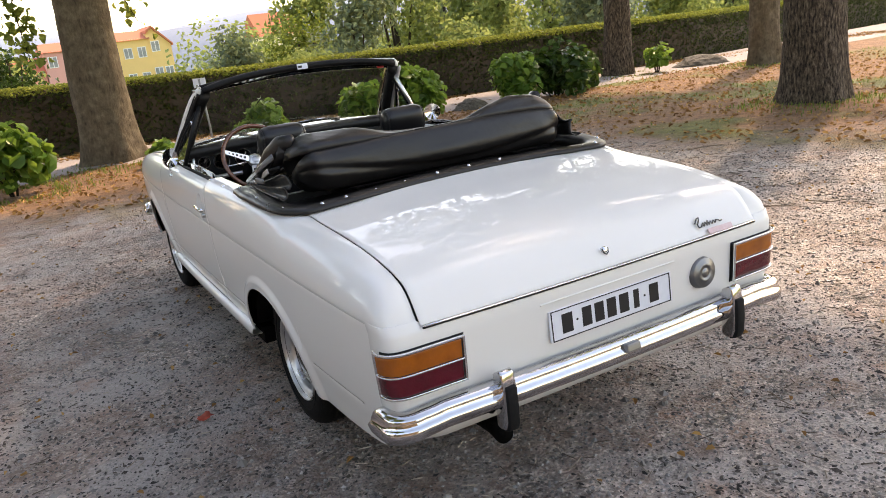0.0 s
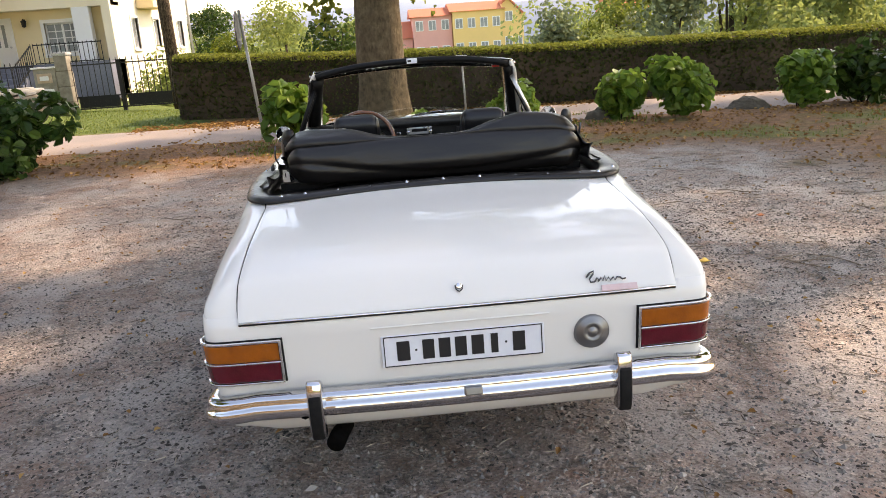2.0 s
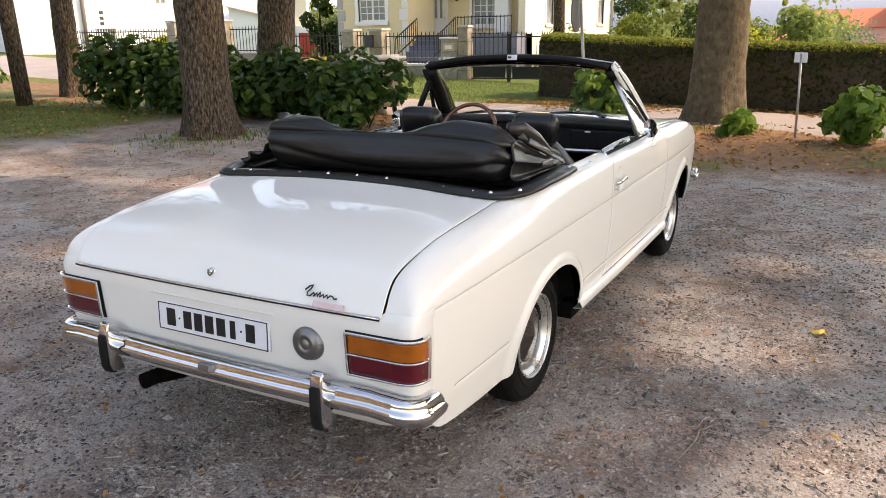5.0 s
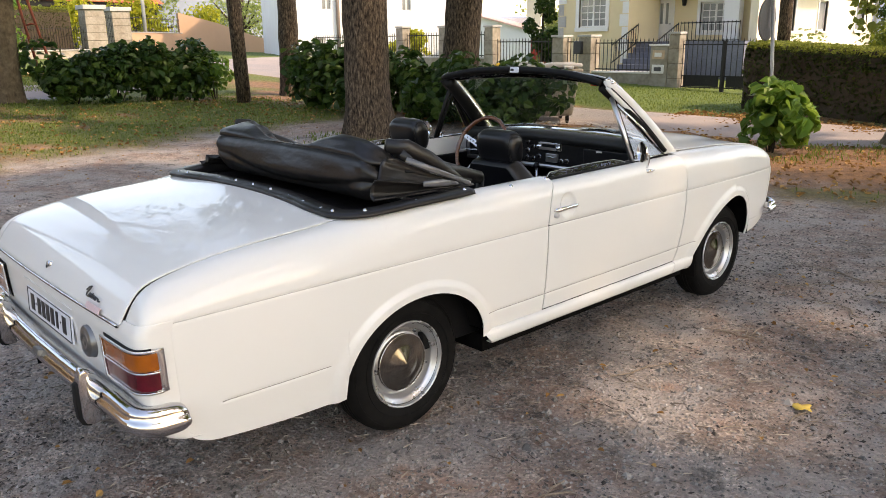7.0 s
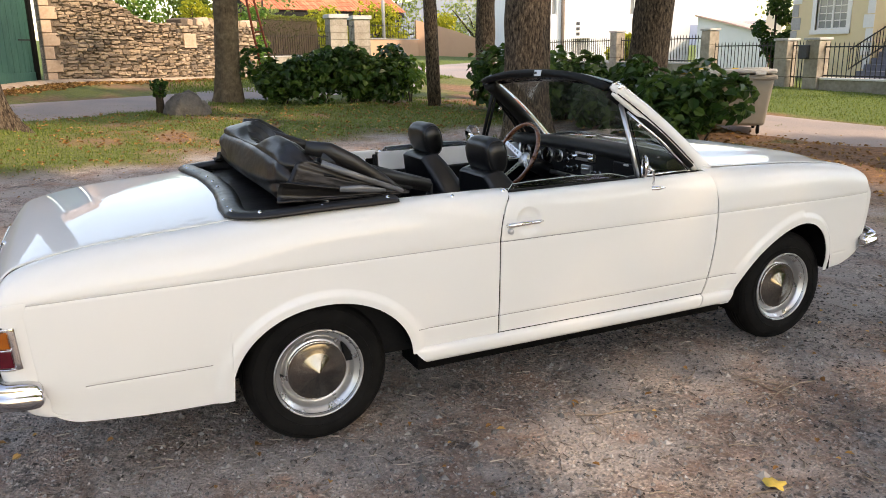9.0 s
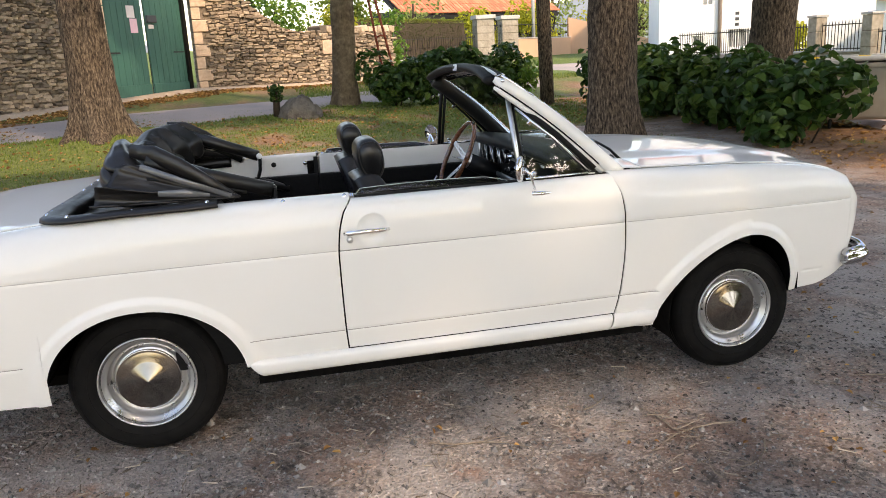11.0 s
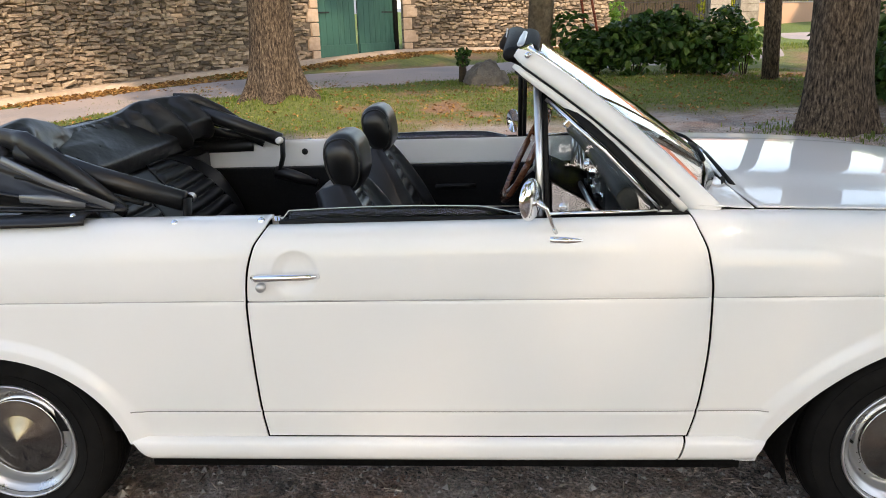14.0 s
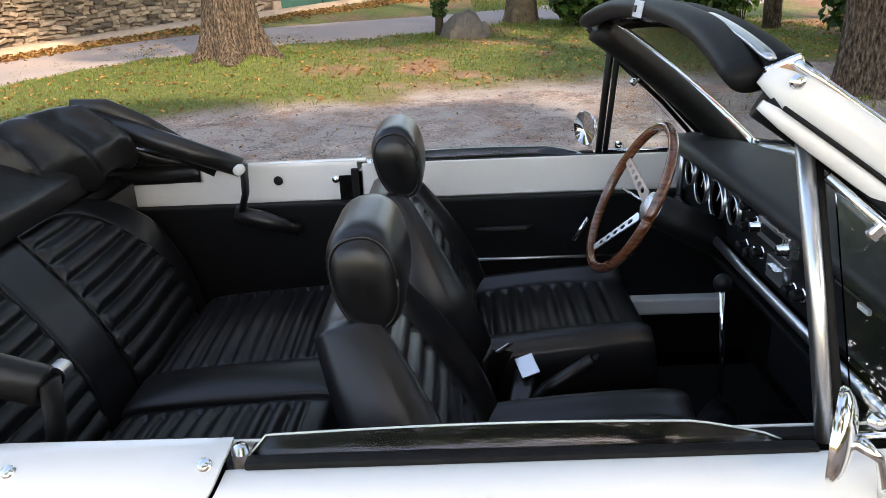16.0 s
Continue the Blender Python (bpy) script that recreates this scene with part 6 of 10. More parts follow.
# along the western fence and over the rubble wall
hedge("garden_hedge", [(-37.3, 11.0), (-34.4, 5.2)], 0.8, 2.25, "clipped hedge behind iron railings", 63)
for i, (x, y, w, h, mt) in enumerate(((-24.5, 1.2, 2.6, 3.6, HYDRANGEA), (-24.8, 3.2, 2.2, 3.3, BRIGHTLEAF), (-26.0, 0.0, 3.0, 4.4, DARKHYD), (-25.5, 5.0, 2.4, 3.2, HYDRANGEA), (-40.0, 9.0, 5.0, 4.4, FARLEAF), (-42.5, 13.5, 3.5, 3.6, BRIGHTLEAF), (-41.5, 5.5, 5.0, 5.0, TREELEAF), (-45.5, 17.5, 4.0, 4.0, BRIGHTLEAF), (-48.0, 23.5, 4.5, 3.6, BRIGHTLEAF), (-55.0, 30.0, 8.0, 6.0, FARLEAF), (-62, 34, 9, 7, HAZELEAF), (-58, 24, 8, 7, FARLEAF), (-16.9, 23.0, 2.2, 2.4, FARLEAF), (-15.9, 20.6, 1.4, 3.6, DARKHYD), (-21.5, 19.0, 1.6, 1.6, BRIGHTLEAF), (-23.5, 30.5, 3.5, 5.0, FARLEAF), (-17.3, 27.5, 3.2, 5.0, FARLEAF))):
    bush("garden_bush", (x, y), w, h, mt, "leafy garden bush behind the walls", 600 + 3 * i, 1300, 0.16 if x > -30 else 0.24, None, 14, "bush", False, "garden bushes")

# ---- scattered stuff on the ground ----
def ground_z(x, y):
    """Height of the ground sheet at any places, read off its lattice."""
    i = np.clip(np.searchsorted(gx_, x) - 1, 0, len(gx_) - 2)
    j = np.clip(np.searchsorted(gy_, y) - 1, 0, len(gy_) - 2)
    fx, fy = (x - gx_[i]) / (gx_[i + 1] - gx_[i]), (y - gy_[j]) / (gy_[j + 1] - gy_[j])
    return (GZ[i, j] * (1 - fx) + GZ[i + 1, j] * fx) * (1 - fy) + (GZ[i, j + 1] * (1 - fx) + GZ[i + 1, j + 1] * fx) * fy


def under_car(x, y):
    return (np.abs(x) < 0.62) & (y > -0.7) & (y < 3.0)


r = np.random.default_rng(11)
# pebbles: little faceted stones
n = 130000
x, y = r.normal(0.8, 2.9, n), r.normal(-0.2, 2.7, n)
S_, G_ = zones(x, y)
keep = (S_ + r.uniform(-0.3, 0.3, n) < 0.6)
x, y = x[keep], y[keep]
n = len(x)
s = 0.0038 + 0.008 * r.random(n) ** 3 + (r.random(n) > 0.992) * r.uniform(0.006, 0.016, n)
o = np.array([(1, 0, 0), (0, 1, 0), (-1, 0, 0), (0, -1, 0), (0, 0, 0.8)])
ang = r.uniform(0, 6.28, n)
jit = r.uniform(0.6, 1.3, (n, 5))
C, Sn = np.cos(ang)[:, None], np.sin(ang)[:, None]
V = np.stack([x[:, None] + s[:, None] * jit * (o[:, 0] * C - o[:, 1] * Sn), y[:, None] + s[:, None] * jit * (o[:, 0] * Sn + o[:, 1] * C), ground_z(x, y)[:, None] + s[:, None] * jit * o[:, 2] - 0.0008], -1)
i = np.arange(n)[:, None] * 5
F = np.concatenate([i + np.array([[0, 1, 4]]), i + np.array([[1, 2, 4]]), i + np.array([[2, 3, 4]]), i + np.array([[3, 0, 4]])])
PEBBLE = material("loose_pebbles", (0.2, 0.2, 0.2), 0.62)
k = Nodes(PEBBLE)
k.color(k.ramp(k.island(), ((0.0, (0.04, 0.037, 0.035)), (0.4, (0.14, 0.13, 0.123)), (0.85, (0.25, 0.234, 0.218)), (1.0, (0.36, 0.337, 0.315)))))
tagged(raw("gravel_stones", V, F, PEBBLE, None, "loose grey pebbles on the gravel", False, "stuff"), category="gravel")


# dark clods and bark crumbs, gathered in drifts
n = 85000
x, y = r.normal(0.8, 2.9, n), r.normal(-0.2, 2.7, n)
S_, G_ = zones(x, y)
drift = fbm(x * 0.9 + 3.1, y * 0.9 + 8.2, 77)
keep = (S_ + r.uniform(-0.3, 0.3, n) < 0.7) & (drift + r.uniform(-0.18, 0.18, n) > 0.48)
x, y = x[keep], y[keep]
n = len(x)
s = 0.0032 + 0.007 * r.random(n) ** 3
ang = r.uniform(0, 6.28, n)
jit = r.uniform(0.5, 1.5, (n, 5))
ca_, sa_ = np.cos(ang)[:, None], np.sin(ang)[:, None]
ox, oy = o[:, 0] * jit * r.uniform(0.8, 2.0, n)[:, None], o[:, 1] * jit
V = np.stack([x[:, None] + (ox * ca_ - oy * sa_) * s[:, None], y[:, None] + (ox * sa_ + oy * ca_) * s[:, None], ground_z(x, y)[:, None] + (o[:, 2] * jit * 0.9 - 0.1) * s[:, None] + 0.001], -1).reshape(-1, 3)
i = np.arange(n)[:, None] * 5
F = np.concatenate([i + np.array([[0, 1, 4]]), i + np.array([[1, 2, 4]]), i + np.array([[2, 3, 4]]), i + np.array([[3, 0, 4]])])
CRUMB = material("bark_crumbs", (0.06, 0.05, 0.045), 0.9)
k = Nodes(CRUMB)
k.color(k.ramp(k.island(), ((0.0, (0.022, 0.019, 0.017)), (0.6, (0.06, 0.05, 0.044)), (0.88, (0.10, 0.08, 0.066)), (1.0, (0.22, 0.19, 0.165)))))
tagged(raw("bark_crumbs", V, F, CRUMB, None, "dark clods and bark crumbs on the gravel", False, "stuff"), category="soil")
# pale splinters and straws
n = 5000
x, y = r.normal(0.8, 2.6, n), r.normal(-0.2, 2.5, n)
ln_, wd = r.uniform(0.008, 0.034, n), r.uniform(0.0010, 0.0024, n)
ang = r.uniform(0, 6.28, n)
dx, dy = np.cos(ang), np.sin(ang)
z = ground_z(x, y)
q = np.array([(-1, -1, 0.003), (1, -1, 0.003), (1, 1, 0.003), (-1, 1, 0.003), (-0.9, 0, 0.0055), (0.9, 0, 0.0075)])
V = np.stack([x[:, None] + q[:, 0] * (dx * ln_)[:, None] - q[:, 1] * (dy * wd)[:, None], y[:, None] + q[:, 0] * (dy * ln_)[:, None] + q[:, 1] * (dx * wd)[:, None], z[:, None] + q[:, 2]], -1).reshape(-1, 3)
i = np.arange(n)[:, None] * 6
F = np.concatenate([i + np.array([[0, 1, 5, 4]]), i + np.array([[2, 3, 4, 5]])])
STRAW = material("dry_splinters", (0.3, 0.25, 0.2), 0.85)
k = Nodes(STRAW)
k.color(k.ramp(k.island(), ((0.0, (0.06, 0.045, 0.035)), (0.55, (0.14, 0.108, 0.084)), (1.0, (0.42, 0.36, 0.29)))))
tagged(raw("dry_splinters", V, F, STRAW, None, "dry straws and wood splinters on the gravel", False, "stuff"), category="litter")


def scatter_leaves(name, n, fx, size, mat, label, seed, shape=1.6, cond=None):
    q = np.random.default_rng(seed)
    x, y = fx(q, n)
    if cond is not None:
        k_ = cond(x, y, q)
        x, y = x[k_], y[k_]
    P_ = np.stack([x, y, ground_z(x, y) + 0.010 + 0.01 * q.random(len(x))], -1)
    ob = leaf_cloud(name, P_, np.tile([0, 0, 1.0], (len(x), 1)), size, mat, None, label, 0.32, shape, seed, "stuff")
    return tagged(ob, category="leaves")


scatter_leaves("leaf_litter", 26000, lambda q, n: (q.uniform(-13, 15, n), q.uniform(-5, 10, n)), 0.06, DEADLEAF, "brown fallen leaves on the bare soil", 21, cond=lambda x, y, q: (zones(x, y)[0] > 0.45) & (q.random(len(x)) < 0.75 - 0.45 * zones(x, y)[1]))
scatter_leaves("leaf_litter", 2200, lambda q, n: (q.uniform(-9, 7, n), q.uniform(-6, 7, n)), 0.03, DEADLEAF, "bits of brown leaf strewn over the gravel", 23, cond=lambda x, y, q: ~under_car(x, y))
scatter_leaves("leaf_litter", 3800, lambda q, n: ((lambda u: (np.interp(u, [0, 1, 2, 3, 4, 5], [-10.6, -13.7, -18.1, -20.9, -21.7, -23.4]) + q.normal(0.35, 0.3, n), np.interp(u, [0, 1, 2, 3, 4, 5], [-7.2, -5.5, -2.6, -0.9, 2.4, 5.5]) + q.normal(0.3, 0.3, n)))(q.uniform(0, 5, n))), 0.09, DEADLEAF, "orange-brown leaves gathered along the wall", 25)
scatter_leaves("leaf_litter", 9000, lambda q, n: (q.uniform(-5, 22, n), 11.4 + q.normal(0.2, 0.35, n) + 0.012 * q.random(n)), 0.07, DEADLEAF, "brown leaves gathered under the hedge", 27)


def blades(name, n, fx, h, seed, label, cond, mat=None):
    q = np.random.default_rng(seed)
    x, y = fx(q, n)
    k_ = cond(x, y, q)
    x, y = x[k_], y[k_]
    n = len(x)
    z = ground_z(x, y) - 0.005
    a = q.uniform(0, 6.28, n)
    hh = h * q.uniform(0.5, 1.4, n)
    b = np.stack([np.cos(a), np.sin(a), np.zeros(n)], -1)
    side = np.stack([-np.sin(a), np.cos(a), np.zeros(n)], -1) * (0.004 + 0.05 * hh[:, None])
    p = np.stack([x, y, z], -1)
    up = np.array([0, 0, 1.0])
    lean = q.uniform(0.1, 0.9, n)[:, None]
    mid = p + up * hh[:, None] * 0.6 + b * hh[:, None] * 0.25 * lean
    tip = p + up * hh[:, None] * (1 - 0.3 * lean) + b * hh[:, None] * 0.7 * lean
    V = np.stack([p - side, p + side, mid + side * 0.7, mid - side * 0.7, tip], 1).reshape(-1, 3)
    i = np.arange(n)[:, None] * 5
    F = [tuple(f) for f in (i + np.array([[0, 1, 2, 3]]))] + [tuple(f) for f in (i + np.array([[3, 2, 4]]))]
    return tagged(raw(name, V, F, mat or GRASSBLADE, None, label, False, "stuff"), category="grass")


blades("grass", 60000, lambda q, n: (q.uniform(-14.5, -6.3, n), q.uniform(-5.5, 7.5, n)), 0.036, 41, "short patchy grass on the western verge", lambda x, y, q: zones(x, y)[1] > q.uniform(0.15, 0.8, len(x)))
blades("grass", 14000, lambda q, n: (q.uniform(-6.5, 16, n), q.uniform(4, 10.2, n)), 0.05, 43, "sparse grass on the leaf-strewn soil", lambda x, y, q: zones(x, y)[1] > q.uniform(0.25, 0.9, len(x)))
TB = ((-9.55, -2.0), (-13.95, 2.35), (-6.15, 5.12), (7.25, 3.4), (10.5, 10.2), (-12.3, 6.5), (-12.6, 1.1), (12.6, 8.4), (-0.24, 9.6), (-1.6, 8.4), (3.1, 9.0))
blades("grass", 8000, lambda q, n: ((lambda i_, a_, d_: (np.array(TB)[i_, 0] + d_ * np.cos(a_), np.array(TB)[i_, 1] + d_ * np.sin(a_)))(q.integers(0, len(TB), n), q.uniform(0, 6.28, n), 0.42 + np.abs(q.normal(0, 0.35, n)))), 0.055, 45, "longer grass round the feet of trees and rocks", lambda x, y, q: np.ones(len(x), bool))
blades("grass", 9000, lambda q, n: (q.uniform(-12.5, -4.2, n), q.uniform(11.75, 16.0, n)), 0.045, 47, "mown lawn in front of the house fence", lambda x, y, q: np.ones(len(x), bool))
blades("grass", 12000, lambda q, n: (q.uniform(-23, -16.5, n), q.uniform(1.5, 11.5, n)), 0.09, 48, "sunny grass strip beside the lane", lambda x, y, q: (x + 0.62 * y < -14.2) & (x + 0.62 * y > -19.5))
# twigs
TV, TF, b0 = [], [], 0
q = np.random.default_rng(51)
for i in range(520):
    if i < 330:
        x0, y0 = q.uniform(0.9, 4.6), q.uniform(-3.2, 4.6)
    else:
        x0, y0 = q.uniform(-5.5, 6.5), q.uniform(-5.0, 5.5)
    if abs(x0) < 0.85 and -0.95 < y0 < 3.2:
        continue
    L = q.uniform(0.05, 0.18) if i % 5 else q.uniform(0.2, 0.42)
    a = q.uniform(0, 6.28)
    bend = q.normal(0, 0.35, 3)
    pts = [(x0, y0)]
    for j in range(4):
        a += bend[j % 3]
        pts.append((pts[-1][0] + L / 4 * math.cos(a), pts[-1][1] + L / 4 * math.sin(a)))
    P_ = np.array(pts)
    z = ground_z(P_[:, 0], P_[:, 1]) + 0.004 + 0.008 * q.random(5)
    rad = (0.0019 + 0.0062 * L) * np.array([1, 0.9, 0.8, 0.65, 0.35])
    V, F = tube_arrays(np.concatenate([P_, z[:, None]], -1), rad, 5)
    TV.append(V)
    TF += [tuple(v + b0 for v in f) for f in F]
    b0 += len(V)
    if L > 0.15:
        for j in (2, 3):
            e = P_[j] + np.array([math.cos(a + 0.8 * (-1) ** j), math.sin(a + 0.8 * (-1) ** j)]) * L * 0.3
            zz = ground_z(np.array([e[0]]), np.array([e[1]]))[0] + 0.008
            V, F = tube_arrays(np.array([(P_[j][0], P_[j][1], z[j]), ((P_[j][0] + e[0]) / 2, (P_[j][1] + e[1]) / 2, (z[j] + zz) / 2 + 0.006), (e[0], e[1], zz)]), rad[j] * np.array([0.8, 0.6, 0.35]), 5)
            TV.append(V)
            TF += [tuple(v + b0 for v in f) for f in F]
            b0 += len(V)
tagged(raw("twigs", np.concatenate(TV), TF, TWIG, None, "thin dry brown twigs strewn over the gravel", False, "stuff"), category="twigs")

for x, y, mt, lb, sz in ((1.76, 1.33, (0.72, 0.50, 0.10), "yellow fallen leaf on the gravel", 0.085), (-1.08, 0.35, (0.42, 0.06, 0.03), "red fallen leaf on the gravel", 0.08), (3.05, 0.9, (0.50, 0.16, 0.06), "reddish fallen leaf on the gravel", 0.09), (2.6, 2.3, (0.45, 0.14, 0.06), "reddish fallen leaf on the gravel", 0.07)):
    n_ = 15
    a = np.linspace(0, 2 * PI, n_, endpoint=False)
    rr = sz / 2 * (0.62 + 0.38 * np.abs(np.cos(2.5 * a + 0.4)))
    z0 = ground_z(np.array([x]), np.array([y]))[0] + 0.008
    V = [(x, y, z0 + 0.006)] + [(x + rr[i] * math.cos(a[i]), y + rr[i] * math.sin(a[i]), z0 + 0.014 * abs(math.sin(a[i] * 1.5))) for i in range(n_)]
    mm = grainy("fallen_leaf_" + lb.split()[0], mt, tuple(v * 0.7 for v in mt), 40, 0.7, 0.2) if "fallen_leaf_" + lb.split()[0] not in bpy.data.materials else bpy.data.materials["fallen_leaf_" + lb.split()[0]]
    lf = raw("fallen_leaf", V, [(0, 1 + i, 1 + (i + 1) % n_) for i in range(n_)], mm, None, lb)
    thick(lf, 0.0012, 0)
    tagged(lf, category="leaf", group="fallen leaves")

# ---- the car: x to its right, y forward, rear axle at y = 0, left-hand drive ----
car = empty("convertible_car", (0, 0, 0), "white two-door classic convertible car with its black hood folded", "car")
ca = car

width_fn = curve_fn([(-1.10, 0.772), (-0.95, 0.786), (-0.7, 0.80), (-0.3, 0.812), (0.5, 0.82), (1.4, 0.822), (2.1, 0.815), (2.6, 0.80), (2.95, 0.775), (3.15, 0.74)])
inset_fn = curve_fn([(0.20, 0.075), (0.27, 0.05), (0.34, 0.036), (0.41, 0.022), (0.55, 0.007), (0.66, 0.001), (0.74, 0.0), (0.95, 0.0)])
crease_fn = curve_fn([(-1.1, 0.722), (-0.5, 0.732), (0.6, 0.738), (1.9, 0.734), (3.15, 0.722)])


def groove(z, at, depth=0.0028, w=0.0045):
    return depth * np.exp(-((z - at) / w) ** 2)


def arch_rear(y):
    u = np.clip(np.abs(y - 0.03) / 0.355, 0, 1)
    return 0.285 + 0.303 * (1 - u ** 2.05) ** (1 / 2.05)


def arch_front(y):
    u = np.where(y > 2.50, (y - 2.50) / 0.232, (2.50 - y) / 0.430)
    p = np.where(y > 2.50, 2.2, 1.6)
    b = np.where(y > 2.50, 0.285, 0.36)
    u = np.clip(u, 0, 1)
    return 0.620 - b + b * (1 - u ** p) ** (1 / p)


def flare(y, z):
    """How far the lips of the wheel arches stand out."""
    r1 = np.sqrt(((y - 0.03) / 0.355) ** 2 + ((z - 0.285) / 0.303) ** 2)
    d1 = (r1 - 1) * 0.33
    a2, b2, c2 = np.where(y > 2.50, 0.232, 0.430), np.where(y > 2.50, 0.285, 0.36), np.where(y > 2.50, 0.335, 0.26)
    p2 = np.where(y > 2.50, 2.2, 1.6)
    r2 = (np.abs((y - 2.50) / a2) ** p2 + np.abs(np.maximum(z - c2, 0) / b2) ** p2) ** (1 / p2)
    d2 = (r2 - 1) * 0.31
    out = 0
    for d in (d1, d2):
        s = np.clip((0.062 - d) / 0.036, 0, 1)
        out = out + 0.013 * s * s * (3 - 2 * s) * (d > -0.2)
    return out


def side_x(y, z):
    x = width_fn(y) - inset_fn(z) - groove(z, crease_fn(y), 0.0026, 0.005)
    on_low = (np.abs(y - 0.03) > 0.41) & ~((y > 2.12) & (y < 2.8)) & (y > -0.80) & (y < 2.9)
    return x - groove(z, 0.417, 0.0036, 0.0042) * on_low + flare(y, z)


def panel(name, P, mat, parent, t=0.005, label="", flip=False, mirror=False, bevel=0.0015):
    """A sheet-metal panel out of a lattice of points, thickened inwards."""
    P = np.asarray(P, float)
    n, m = P.shape[:2]
    V = P.reshape(-1, 3).copy()
    F = grid_faces(n, m)
    if mirror:
        V[:, 0] *= -1
    if flip != mirror:
        F = F[:, ::-1]
    ob = raw(name, V, np.ascontiguousarray(F), mat, parent, label)
    if t:
        thick(ob, t)
        if bevel:
            soft_edges(ob, bevel, 2, 60)
    return ob


def rows(lo, hi, n, power=1.0):
    t = np.linspace(0, 1, n) ** power
    return lo[:, None] + (hi - lo)[:, None] * t


def low_panel(ys, lo, n, yshift=None):
    """Lattice of the flank between its lower edge and the crease; yshift bends the columns near a door gap."""
    z = rows(lo, crease_fn(ys), n)
    y = np.repeat(ys[:, None], n, 1)
    if yshift is not None:
        y = y + yshift(z, ys[:, None])
    return np.stack([side_x(y, z), y, z], -1)


def up_panel(ys, gx, gy, gz_, n, p, cx=None, cy=None, yshift=None):
    """Lattice from the crease up round the shoulder to the inner edge (gx, gy, gz_)."""
    u = np.linspace(0, 1, n)[None, :] * PI / 2
    p = np.broadcast_to(np.asarray(p, float), ys.shape)[:, None]
    a, b = 1 - np.cos(u) ** (2 / p), np.sin(u) ** (2 / p)
    cz = crease_fn(ys)[:, None]
    cx = (width_fn(ys) if cx is None else cx)[:, None]
    cy = (ys if cy is None else cy)[:, None]
    x = cx + (gx[:, None] - cx) * a
    y = cy + (gy[:, None] - cy) * a
    z = cz + (gz_[:, None] - cz) * b
    x = x - groove(z, cz, 0.0026, 0.005)
    if yshift is not None:
        y = y + yshift(z, ys[:, None])
    return np.stack([x, y, z], -1)


# door gap lines, as y over z
gap_r = curve_fn([(0.25, 0.778), (0.34, 0.773), (0.43, 0.767), (0.585, 0.763), (0.71, 0.762), (0.795, 0.769), (0.875, 0.79), (0.925, 0.822), (0.96, 0.835)])
gap_f = curve_fn([(0.24, 1.868), (0.277, 1.876), (0.41, 1.903), (0.50, 1.914), (0.63, 1.922), (0.74, 1.922), (0.845, 1.908), (0.908, 1.882), (0.95, 1.865)])
BOTR = curve_fn([(-0.97, 0.330), (-0.92, 0.306), (-0.84, 0.284), (-0.685, 0.268), (-0.53, 0.259), (-0.33, 0.256)])

top_y = np.array([-1.056, -1.050, -1.038, -1.022, -1.002, -0.98, -0.955, -0.92, -0.87])
gap_line = curve_fn([(-1.056, 0.708), (-1.028, 0.767), (-1.0, 0.801), (-0.965, 0.823), (-0.90, 0.842), (-0.70, 0.876), (-0.36, 0.902), (-0.2, 0.918), (0.0, 0.93), (0.3, 0.936), (0.9, 0.938)])
gap_x = curve_fn([(-1.06, 0.676), (-0.9, 0.673), (-0.3, 0.676), (-0.2, 0.69), (0.05, 0.705), (0.9, 0.712)])

# section of the tail; its lower corners hang a little deeper
pz_ = np.array([0.7165, 0.713, 0.70, 0.66, 0.6, 0.54, 0.48, 0.44, 0.41, 0.385, 0.365, 0.352, 0.345])
py_ = np.array([-1.040, -1.048, -1.055, -1.053, -1.050, -1.047, -1.040, -1.030, -1.018, -1.0, -0.978, -0.945, -0.90])


def corner_drop(z):
    return 0.028 * np.clip((0.43 - z) / 0.08, 0, 1)


corner_z = pz_ - corner_drop(pz_)
corner_y = py_ + 0.105 * np.clip((pz_ - 0.30) / 0.1, 0, 1)

